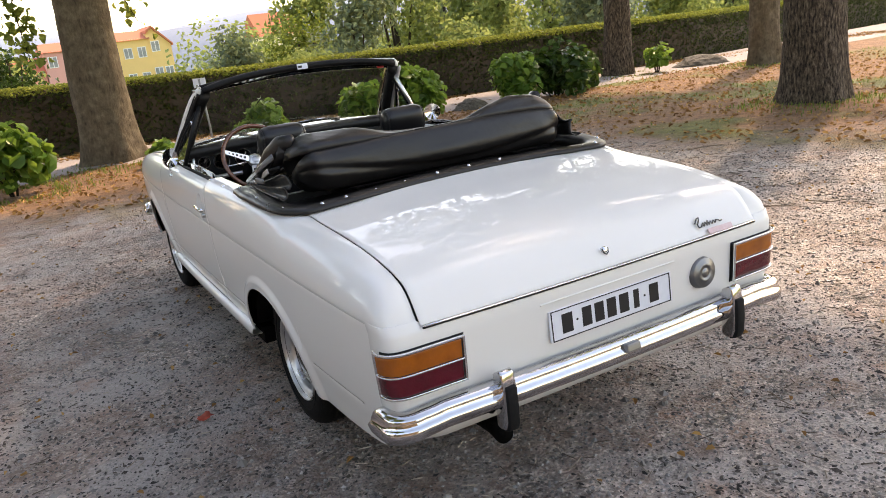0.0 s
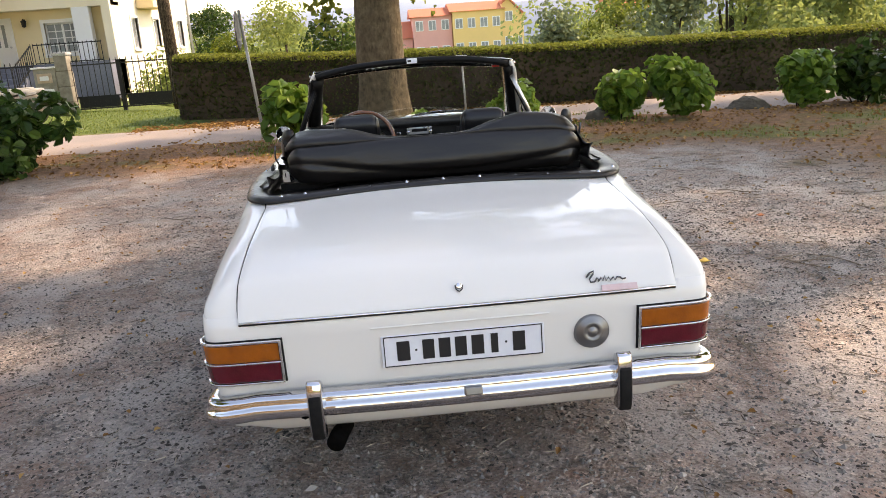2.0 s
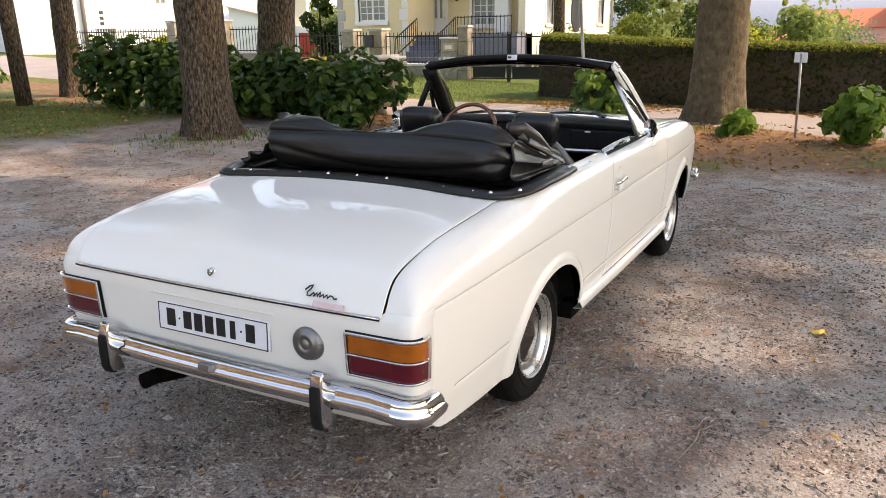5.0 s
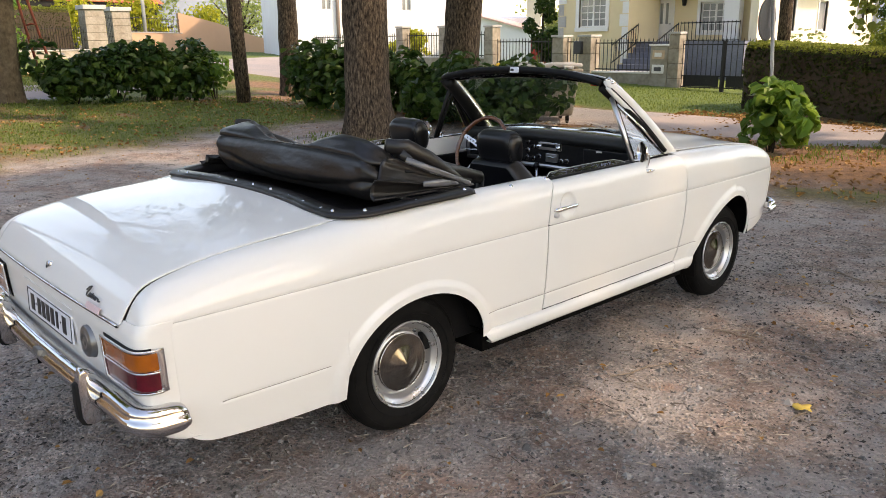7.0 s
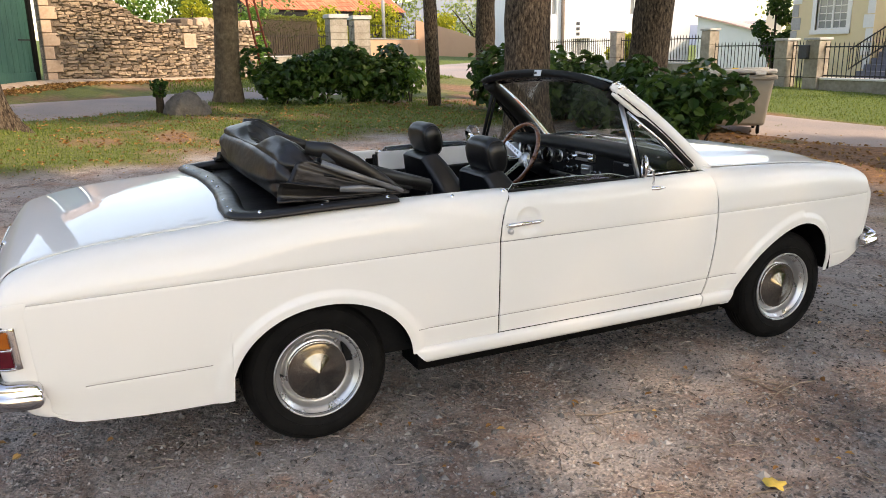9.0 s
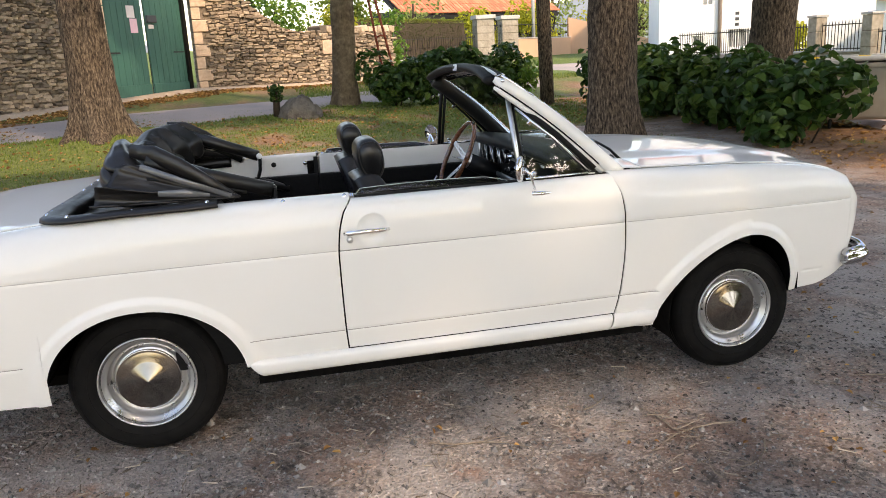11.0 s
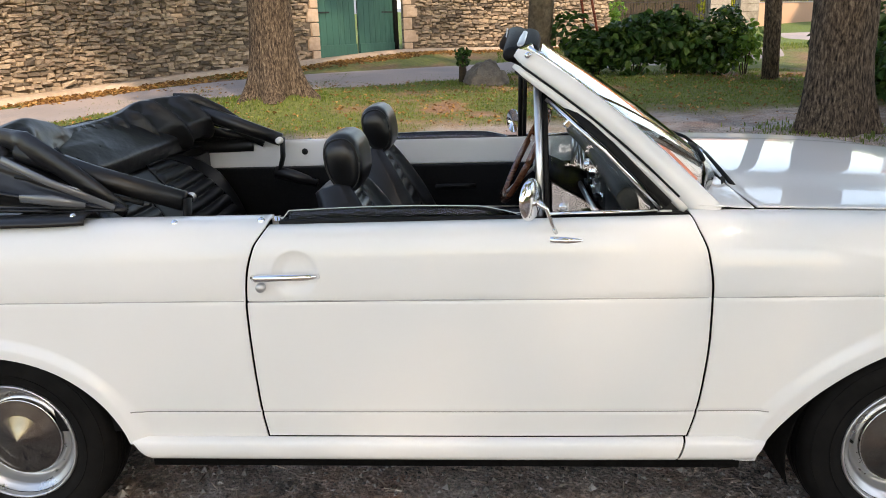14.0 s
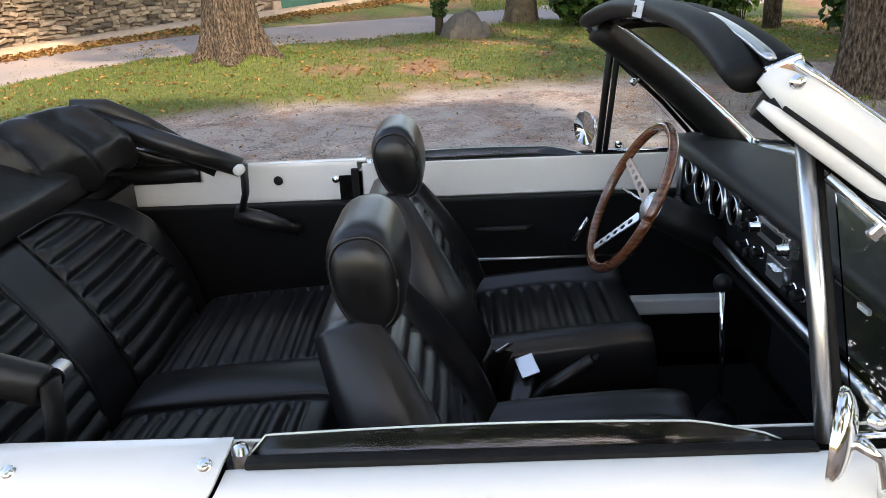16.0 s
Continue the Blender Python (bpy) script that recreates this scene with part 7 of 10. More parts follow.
for side, mirror in (("right", False), ("left", True)):
    # rear quarter: lower flank in three lengths round the wheel arch, and the shoulder
    q = empty("rear_quarter")
    q.parent = ca
    ys = np.concatenate([np.linspace(-0.952, -0.335, 46)[:-1], 0.03 - 0.355 * np.cos(np.linspace(0.06, PI - 0.02, 74)), np.linspace(0.392, 0.757, 26)])
    lo = np.where(ys < -0.325, BOTR(ys), np.where(ys < 0.384, arch_rear(ys), 0.315))
    lo[(ys > -0.34) & (ys < -0.318)] = 0.258

    def bend(z, y):
        w = np.clip((y - 0.40) / 0.357, 0, 1) ** 1.5
        tail_w = np.clip((-0.80 - y) / 0.152, 0, 1) ** 1.5
        return (gap_r(z) - 0.003 - 0.757) * w + np.clip(np.interp(z, corner_z[::-1], corner_y[::-1]) + 0.946, 0, 0.05) * tail_w
    panel("flank", low_panel(ys, lo, 92, bend), PAINT, q, 0.005, mirror=mirror)
    ys2 = np.concatenate([top_y, np.linspace(-0.84, 0.757, 84)])
    tail = ys2 < -0.9
    s = np.clip((-0.90 - ys2) / 0.156, 0, 1)
    cyv = np.where(tail, -0.90 - 0.143 * np.sin(s * PI / 2) ** 0.8, ys2)
    uu = np.clip((-0.93 - cyv) / 0.118, 0, 1)
    cxv = np.where(tail, 0.683 + (0.787 - 0.683) * (1 - uu ** 4.5) ** (1 / 4.5), width_fn(ys2))
    gzv = gap_line(ys2)
    gzv = np.maximum(gzv, 0.7235)
    pv = np.interp(ys2, [-1.05, -0.9, -0.3, 0.1, 0.8], [2.0, 2.1, 2.3, 3.2, 3.6])
    panel("shoulder", up_panel(ys2, gap_x(ys2), np.where(tail, ys2, ys2), gzv, 34, pv, cxv, cyv, bend), PAINT, q, 0.005, mirror=mirror)
    # inner side of the cockpit opening
    yy = np.linspace(0.10, 0.80, 30)
    zz = np.linspace(0, 1, 10)
    top_in = np.stack([np.repeat(gap_x(yy)[:, None] - 0.002, 10, 1) - 0.004 * zz, np.repeat(yy[:, None], 10, 1), gap_line(yy)[:, None] - 0.003 - 0.112 * zz], -1)
    panel("inner_side", top_in, PAINT, q, 0.004, flip=False, mirror=mirror)
    # sill
    prof = np.array([(0.0, 0.337), (0.012, 0.333), (0.02, 0.326), (0.022, 0.315), (0.021, 0.30), (0.016, 0.282), (0.004, 0.269), (-0.02, 0.263), (-0.08, 0.262)])
    px = np.interp(np.linspace(0, 1, 20), np.linspace(0, 1, len(prof)), prof[:, 0])
    pz = np.interp(np.linspace(0, 1, 20), np.linspace(0, 1, len(prof)), prof[:, 1])
    low = np.clip((0.337 - pz) / 0.075, 0, 1)
    for y_from, y_to in ((0.388 + 0.062 * low ** 1.6, np.full(20, 1.8785) - 0.018 * low), (np.full(20, 1.8835) - 0.018 * low, 2.094 - 0.040 * low ** 1.2)):
        ysl = y_from + (y_to - y_from) * np.linspace(0, 1, 60)[:, None]
        round_off = np.clip(np.minimum(np.abs(ysl - 0.39), np.abs(2.092 - ysl)) / 0.05, 0, 1)
        panel("sill", np.stack([width_fn(ysl) - 0.036 + px * (0.35 + 0.65 * np.sqrt(round_off)), ysl, np.repeat(pz[None, :], 60, 0)], -1), PAINT, ca, 0.004, mirror=mirror, flip=True)
    # door
    d = empty("door")
    d.parent = ca
    sy = np.linspace(0, 1, 60)
    zl = rows(np.full(60, 0.339), np.full(60, 0.735), 84)
    yl = (gap_r(zl) + 0.003) * (1 - sy[:, None]) + (gap_f(zl) - 0.003) * sy[:, None]
    panel("lower_skin", np.stack([side_x(yl, zl), yl, zl], -1), PAINT, d, 0.005, mirror=mirror)
    ysd = np.concatenate([np.linspace(0.765, 1.0, 60)[:-1], np.linspace(1.0, 1.919, 41)])

    def bend_door(z, y):
        w = (y - 0.765) / (1.919 - 0.765)
        return (gap_r(z) + 0.003 - 0.765) * (1 - w) + (gap_f(z) - 0.003 - 1.919) * w
    skin = up_panel(ysd, np.full(100, 0.752), ysd, np.interp(ysd, [0.76, 1.92], [0.922, 0.928]), 64, 3.4, yshift=bend_door)
    dish = np.clip(1.12 - np.hypot(skin[:, :, 1] - 0.895, skin[:, :, 2] - 0.810) / 0.052, 0, 1)
    skin[:, :, 0] -= 0.013 * (1 - (1 - np.minimum(dish * 1.6, 1)) ** 2) * (dish > 0)
    panel("upper_skin", skin, PAINT, d, 0.005, mirror=mirror)
    # fender
    f = empty("front_fender")
    f.parent = ca
    ysf = np.concatenate([np.linspace(1.925, 2.069, 12)[:-1], 2.50 - 0.4295 * np.cos(np.linspace(0.0, PI / 2, 44)), 2.50 + 0.232 * np.sin(np.linspace(0.04, PI / 2 - 0.02, 34)), np.linspace(2.733, 3.02, 26)])
    bot = curve_fn([(2.73, 0.335), (2.87, 0.342), (2.96, 0.372), (3.03, 0.42)])
    lof = np.where(ysf < 2.0707, 0.262, np.where(ysf < 2.7322, arch_front(ysf), bot(ysf)))

    def bend_f(z, y):
        w = np.clip((2.06 - y) / 0.135, 0, 1) ** 1.2
        return (gap_f(z) + 0.003 - 1.925) * w
    panel("flank", low_panel(ysf, lof, 92, bend_f), PAINT, f, 0.005, mirror=mirror)
    ysu = np.concatenate([np.linspace(1.925, 2.9, 50), np.linspace(2.91, 3.02, 14)])
    gzf = curve_fn([(1.9, 0.934), (2.1, 0.928), (2.5, 0.912), (2.8, 0.885), (2.95, 0.855), (3.05, 0.815)])(ysu)
    gxf = curve_fn([(1.9, 0.718), (2.1, 0.712), (2.8, 0.70), (3.1, 0.67)])(ysu)
    panel("shoulder", up_panel(ysu, gxf, ysu, gzf, 30, 2.5, yshift=bend_f), PAINT, f, 0.005, mirror=mirror)
    # thin tubes coloured as the shade in the waist crease and the one above the sill
    sg_ = -1 if mirror else 1
    for own, y0, y1 in ((q, -0.99, 0.757), (d, 0.771, 1.912), (f, 1.932, 2.97)):
        yv = np.linspace(y0, y1, 40)
        tube("waist_seam", [(sg_ * (float(width_fn(v)) - 0.0016), v, float(crease_fn(v))) for v in yv], 0.0015, CREASESHADE, own, 6, "fine grey seam")
    for own, y0, y1 in ((q, -0.80, -0.385), (q, 0.405, 0.762), (d, 0.772, 1.898), (f, 1.91, 2.085)):
        yv = np.linspace(y0, y1, 24)
        tube("lower_seam", [(sg_ * (float(side_x(np.array(v), np.array(0.417))) + 0.0004), v, 0.417) for v in yv], 0.0016, DARKCREASESHADE, own, 6, "fine dark seam")
    # rounded nose corner
    th = np.linspace(0, PI / 2, 16)
    zs = np.concatenate([np.linspace(0.42, 0.72, 14), 0.72 + 0.095 * np.sin(np.linspace(0.1, PI / 2, 14))])
    nose = curve_fn([(0.38, 2.99), (0.42, 3.03), (0.50, 3.078), (0.6, 3.105), (0.70, 3.112), (0.76, 3.09), (0.80, 3.05), (0.816, 3.02)])
    x0 = np.where(zs < 0.722, side_x(np.full(28, 3.02), zs), np.interp(zs, [0.722, 0.78, 0.80, 0.816], [0.763, 0.745, 0.73, 0.67]))
    P = np.stack([x0[None, :] - 0.11 * (1 - np.cos(th))[:, None], 3.02 + (nose(zs) - 3.02)[None, :] * np.sin(th)[:, None], np.repeat(zs[None, :], 16, 0)], -1)
    panel("nose", P, PAINT, f, 0.004, mirror=mirror)
    # wheel well linings, and posts coloured black so that the door gaps look shaded
    for cy_, r in ((0.0, 0.37), (2.49, 0.37)):
        th = np.linspace(-0.25, PI + 0.25, 30)
        P = np.stack([np.repeat(np.array([[0.77, 0.60, 0.42]]), 30, 0), np.repeat((cy_ + 0.03 + r * np.cos(th))[:, None], 3, 1), np.repeat((0.27 + (r - 0.03) * np.sin(th))[:, None], 3, 1)], -1)
        P[:, :, 1] = np.clip(P[:, :, 1], cy_ - 0.42, cy_ + (0.42 if cy_ < 1 else 0.28))
        if cy_ < 1:
            P[:, :, 2] = np.where(P[:, :, 1] < -0.2, np.maximum(P[:, :, 2], 0.325), P[:, :, 2])
        P[:, :, 2] = np.where(P[:, :, 1] > cy_ + 0.2, np.maximum(P[:, :, 2], 0.34), P[:, :, 2])
        panel("wheel_well", P, UNDERSIDE, ca, 0.003, mirror=mirror, bevel=0)
    sg = -1 if mirror else 1
    for yp in (0.775, 1.90):
        bm = bmesh.new()
        box(bm, min(sg * 0.70, sg * 0.755), max(sg * 0.70, sg * 0.755), yp - 0.03, yp + 0.03, 0.3, 0.895)
        part("door_post", bm, UNDERSIDE, ca, smooth=False)

# rear panel with rounded ends, under the boot lid
xs = np.concatenate([-0.683 - 0.104 * np.sin(np.linspace(PI / 2, 0.05, 18)), np.linspace(-0.68, 0.68, 60), 0.683 + 0.104 * np.sin(np.linspace(0.05, PI / 2, 18))])
ux = np.clip((np.abs(xs) - 0.683) / 0.104, 0, 1)
corner = 0.105 * (1 - (1 - np.minimum(ux, 1) ** 4.5) ** (1 / 4.5))
P = np.zeros((len(xs), len(pz_), 3))
for i, x in enumerate(xs):
    P[i, :, 0] = np.sign(x) * (abs(x) - inset_fn(pz_) * ux[i])
    P[i, :, 1] = py_ + corner[i] * np.clip((pz_ - 0.30) / 0.1, 0, 1) - 0.012 * (1 - (x / 0.79) ** 2) * (pz_ > 0.3)
    P[i, :, 2] = pz_ - corner_drop(pz_) * (1.0 + 0.8 * np.clip((0.70 - abs(x)) / 0.10, 0, 1))
    P[i, 0, 2] += 0.018 * (abs(x) > 0.677)
rear = panel("rear_panel", P, PAINT, ca, 0.005, flip=True)

# boot lid
bp = np.array([(-0.205, 0.921), (-0.36, 0.905), (-0.53, 0.894), (-0.70, 0.879), (-0.82, 0.861), (-0.90, 0.845), (-0.94, 0.834), (-0.965, 0.825), (-0.985, 0.814), (-1.0, 0.800), (-1.012, 0.786), (-1.028, 0.765), (-1.045, 0.738), (-1.056, 0.7205)])
tt = np.concatenate([[0], np.cumsum(np.hypot(*np.diff(bp, axis=0).T))])
ts = np.linspace(0, tt[-1], 64)
by, bz = curve_fn(np.stack([tt, bp[:, 0]], 1))(ts), curve_fn(np.stack([tt, bp[:, 1]], 1))(ts)
xb = np.linspace(-1, 1, 56)
P = np.zeros((56, 64, 3))
for i, u in enumerate(xb):
    crown = (1 - abs(u) ** 2.2)
    P[i, :, 0] = u * (gap_x(by) - 0.0048)
    P[i, :, 1] = by - 0.012 * crown * np.clip((0.83 - bz) / 0.1, 0, 1)
    P[i, :, 2] = bz + 0.018 * crown * np.clip((bz - 0.72) / 0.12, 0, 1)
boot = panel("boot_lid", P, PAINT, ca, 0.006, flip=True)
tube("edge_trim", [(x, -1.0625 - 0.012 * (1 - (x / 0.67) ** 2), 0.7185) for x in np.linspace(-0.665, 0.665, 24)], 0.003, CHROME, boot, 6, "thin chrome strip along the lower edge")
# black tube stands in for the shade in the gap below the lid
tube("edge_shadow_gap", [(x, -1.0605 - 0.012 * (1 - (x / 0.67) ** 2), 0.7135) for x in np.linspace(-0.668, 0.668, 24)], 0.0032, BLACKTRIM, boot, 6, "black seal under the lower edge")
# black strips laid below the side gaps so that these look shaded
for s_ in (-1, 1):
    w = np.linspace(-0.03, 0.02, 4)
    P = np.stack([s_ * (gap_x(by)[:, None] + w), np.repeat(by[:, None] + 0.010, 4, 1), np.repeat(bz[:, None] - 0.014, 4, 1)], -1)
    panel("boot_gutter", P, BLACKTRIM, ca, 0.002, bevel=0)
bm = bmesh.new()
box(bm, -0.66, 0.66, -1.02, -0.2, 0.66, 0.70)
part("boot_floor", bm, UNDERSIDE, ca, smooth=False)

# bonnet and scuttle
yb_ = np.concatenate([np.linspace(2.045, 2.8, 34), np.linspace(2.815, 3.035, 16)])
zb = curve_fn([(2.0, 0.938), (2.1, 0.934), (2.5, 0.917), (2.8, 0.889), (2.95, 0.858), (3.04, 0.818)])(yb_)
xb = np.linspace(-1, 1, 50)
P = np.zeros((50, len(yb_), 3))
hx = curve_fn([(1.9, 0.718), (2.1, 0.712), (2.8, 0.70), (3.1, 0.67)])(yb_) - 0.004
for i, u in enumerate(xb):
    P[i, :, 0] = u * hx
    P[i, :, 1] = yb_ - 0.012 * (1 - u * u) * (yb_ < 2.1) + 0.03 * (1 - u * u) * np.clip((yb_ - 2.8) / 0.2, 0, 1)
    rise = 1 / (1 + math.exp(-(0.60 - abs(u)) * 26))
    P[i, :, 2] = zb + 0.012 * (1 - u * u) + 0.016 * rise
panel("bonnet", P, PAINT, ca, 0.005, flip=False)
P = np.zeros((50, 8, 3))
for i, u in enumerate(xb):
    w = np.linspace(0, 1, 8)
    P[i, :, 0] = u * 0.722
    P[i, :, 1] = 2.035 - 0.012 * (1 - u * u) - (0.035 + 0.10 * abs(u) ** 3) * (1 - w)
    P[i, :, 2] = 0.936 + 0.026 * (1 - u * u) + 0.010 * (1 - w)
panel("scuttle", P, PAINT, ca, 0.004)
zs = np.linspace(0.36, 0.83, 24)
xs2 = np.linspace(-0.66, 0.66, 20)
P = np.stack([np.repeat(xs2[:, None], 24, 1), np.repeat(curve_fn([(0.36, 2.95), (0.42, 3.03), (0.50, 3.078), (0.6, 3.105), (0.70, 3.112), (0.76, 3.09), (0.80, 3.06), (0.83, 3.03)])(zs)[None, :], 20, 0) + 0.02 * (1 - (xs2[:, None] / 0.66) ** 2), np.repeat(zs[None, :], 20, 0)], -1)
panel("front_panel", P, PAINT, ca, 0.004, flip=True)
bm = bmesh.new()
box(bm, -0.58, 0.58, -0.72, 2.9, 0.262, 0.30)
part("underbody", bm, UNDERSIDE, ca, smooth=False)
# unseen rails, sill boxes, sump and silencer, added to block light under the car
for s in (-1, 1):
    bm = bmesh.new()
    box(bm, s * 0.40 - 0.035, s * 0.40 + 0.035, -0.70, 2.85, 0.205, 0.264)
    part("chassis_rail", bm, UNDERSIDE, ca, smooth=False)
    bm = bmesh.new()
    box(bm, s * 0.66 - 0.085, s * 0.66 + 0.085, 0.42, 2.04, 0.222, 0.30)
    part("inner_sill", bm, UNDERSIDE, ca, smooth=False)
bm = bmesh.new()
box(bm, -0.16, 0.16, 1.2, 2.75, 0.175, 0.264)
part("sump", bm, UNDERSIDE, ca, smooth=False)
tube("silencer", [(-0.22, 0.55, 0.215), (-0.22, 1.0, 0.215)], 0.062, UNDERSIDE, ca, 14)
bm = bmesh.new()
box(bm, -0.68, 0.68, 1.95, 1.99, 0.28, 0.93)
part("bulkhead", bm, UNDERSIDE, ca, smooth=False)

# bumpers
def bumper(name, line, parent, prof, mat=WORNCHROME, label=""):
    """A pressed bar: prof (outwards, up) swept along a line of (x, y, z, outward x, outward y)."""
    L = np.asarray(line, float)
    pr = np.asarray(prof, float)
    V = np.zeros((len(L), len(pr), 3))
    for i, (x, y, z, ox, oy) in enumerate(L):
        n = math.hypot(ox, oy)
        k_ = min(i, len(L) - 1 - i)
        tip = (0.45, 0.80, 1.02, 1.14, 1.20, 1.22)[k_] if k_ < 6 else 1.0 + 0.22 * max(0, (16 - k_) / 10)
        drop = -0.032 * max(0, (17 - k_) / 17) ** 0.7
        V[i, :, 0], V[i, :, 1], V[i, :, 2] = x + ox / n * pr[:, 0], y + oy / n * pr[:, 0], z + drop + pr[:, 1] * tip
    return panel(name, V, mat, parent, 0.004, label, flip=False, bevel=0)


def arc_line(half, y0, bow, z, turn_r, sgn, reach):
    out = []
    xs_ = np.linspace(-half, half, 40)
    for x in xs_:
        out.append((x, y0 + sgn * -bow * (x / half) ** 2, z, 0.25 * sgn * 0 + 0.12 * x / half, sgn * 1.0))
    ends = []
    for s in (1, -1):
        e = []
        for a in np.linspace(0.12, 1.0, 9):
            th = a * PI / 2
            e.append((s * (half + turn_r * math.sin(th)), y0 - sgn * (bow + turn_r * 0.9 * (1 - math.cos(th))), z, s * math.sin(th), sgn * math.cos(th) + 1e-6))
        for r in (0.25, 0.5, 0.7, 0.85, 0.95, 1.0):
            e.append((s * (half + turn_r), y0 - sgn * (bow + turn_r * 0.9 + reach * r), z, s, 0.0))
        ends.append(e)
    return ends[1][::-1] + out + ends[0]


bar_prof = [(-0.02, 0.046), (0.004, 0.049), (0.018, 0.043), (0.023, 0.030), (0.022, 0.016), (0.030, 0.008), (0.036, -0.006), (0.033, -0.024), (0.022, -0.038), (0.004, -0.045), (-0.02, -0.042)]
rb = empty("rear_bumper")
rb.parent = ca
tagged(rb, "worn chrome rear bumper with rubber-faced overriders")
line = arc_line(0.715, -1.092, 0.022, 0.450, 0.066, -1, 0.084)
bumper("bar", line, rb, [(a, b * 0.80) for a, b in bar_prof])
for s in (-1, 1):
    x0 = 0.012 + s * 0.472
    prof = [(-0.01, 0.088), (0.022, 0.107), (0.036, 0.100), (0.046, 0.06), (0.046, -0.05), (0.036, -0.078), (0.012, -0.085), (-0.01, -0.08)]
    bm = bmesh.new()
    a = [bm.verts.new((x0 - 0.023, -1.10 - p, 0.436 + z)) for p, z in prof]
    b = [bm.verts.new((x0 + 0.023, -1.10 - p, 0.436 + z)) for p, z in prof]
    bm.faces.new(a)
    bm.faces.new(b[::-1])
    for i in range(len(prof)):
        bm.faces.new((a[i], b[i], b[(i + 1) % len(prof)], a[(i + 1) % len(prof)]))
    ov = soft_edges(part("overrider", bm, WORNCHROME, rb, smooth=True), 0.006, 3, 30)
    bm = bmesh.new()
    pts = [(0.040, 0.064), (0.055, 0.060), (0.058, 0.0), (0.055, -0.058), (0.046, -0.080), (0.018, -0.090)]
    a = [bm.verts.new((x0 - 0.018, -1.10 - p, 0.436 + z)) for p, z in pts]
    b = [bm.verts.new((x0 + 0.018, -1.10 - p, 0.436 + z)) for p, z in pts]
    bm.faces.new(a)
    bm.faces.new(b[::-1])
    for i in range(len(pts)):
        bm.faces.new((a[i], b[i], b[(i + 1) % len(pts)], a[(i + 1) % len(pts)]))
    soft_edges(part("rubber_face", bm, RUBBER, ov, "black rubber face", smooth=True), 0.004, 2, 30)
slab("plate_lamp", (0.055, 0.03, 0.028), DULLMETAL, rb, pose(0.018, -1.124, 0.462, -14), "small grey number-plate lamp", 0.005)
fb = empty("front_bumper")
fb.parent = ca
fline = [(x, y, 0.487, ox, oy) for x, y, _, ox, oy in arc_line(0.70, 3.155, 0.03, 0.487, 0.075, 1, 0.06)]
bumper("bar", fline[::-1], fb, [(p * 0.8, z * 0.62) for p, z in bar_prof])
for s in (-1, 1):
    tube("bracket", [(s * 0.5, -1.10, 0.42), (s * 0.5, -0.95, 0.40)], 0.014, UNDERSIDE, rb, 8)
    tube("bracket", [(s * 0.5, 3.15, 0.47), (s * 0.5, 2.95, 0.45)], 0.014, UNDERSIDE, fb, 8)

# tail lamps: they run round the corners of the tail
def tail_surface(x, z, out=0.0):
    u = np.clip((np.abs(x) - 0.683) / 0.104, 0, 1)
    c = 0.105 * (1 - (1 - u ** 4.5) ** (1 / 4.5))
    y = np.interp(z, pz_[::-1], py_[::-1]) + c - 0.012 * (1 - (x / 0.79) ** 2)
    xx = np.sign(x) * (np.abs(x) - inset_fn(z) * u)
    nx, ny = np.sign(x) * u ** 1.6, -(1 - u ** 3)
    n = np.hypot(nx, ny)
    return np.stack([xx + out * nx / n, y + out * ny / n, z + 0 * x], -1)


def wrap_patch(x0, x1, z0, z1, out, n=30, m=8):
    t = np.linspace(0, 1, n)
    lim0, lim1 = abs(x0), abs(x1)
    xs_ = lim0 + (lim1 - lim0) * np.sin(t * PI / 2) if lim1 > 0.75 else lim0 + (lim1 - lim0) * t
    xs_ = xs_ * math.copysign(1, x0)
    X, Z = np.meshgrid(xs_, np.linspace(z0, z1, m), indexing="ij")
    return tail_surface(X, Z, out)


for s in (1, -1):
    lamp = empty("tail_light")
    lamp.parent = ca
    tagged(lamp, "amber over red tail light in a chrome frame")
    def lens(nm, z0, z1, mat, x0=0.559, x1=0.786):
        outer = wrap_patch(s * x0, s * x1, z0, z1, 0.0085)
        ob = panel(nm, outer, mat, lamp, 0.005, flip=(s > 0), bevel=0.0015)
    lens("amber_lens", 0.596, 0.652, AMBER)
    lens("red_lens", 0.530, 0.588, REDLENS)
    for z0, z1 in ((0.656, 0.663), (0.5895, 0.5945), (0.521, 0.528)):
        panel("chrome_strip", wrap_patch(s * 0.552, s * 0.7862, z0, z1, 0.0105, 30, 3), CHROME, lamp, 0.008, flip=(s > 0), bevel=0.0015)
    panel("inner_frame", wrap_patch(s * 0.549, s * 0.556, 0.521, 0.663, 0.0112, 3, 8), CHROME, lamp, 0.008, flip=(s > 0), bevel=0.0015)
    e = tail_surface(np.full(6, s * 0.7862), np.linspace(0.521, 0.663, 6), 0.005)
    P = np.stack([e + np.array([0, 0.0, 0]), e + np.array([s * 0.004, 0.008, 0]), e + np.array([0, 0.018, 0])], 1)
    panel("outer_frame", P, CHROME, lamp, 0.006, flip=(s < 0), bevel=0.001)
    P = wrap_patch(s * 0.545, s * 0.7845, 0.519, 0.665, 0.0015)
    panel("lamp_back", P, BLACKTRIM, lamp, 0.002, flip=(s > 0), bevel=0)

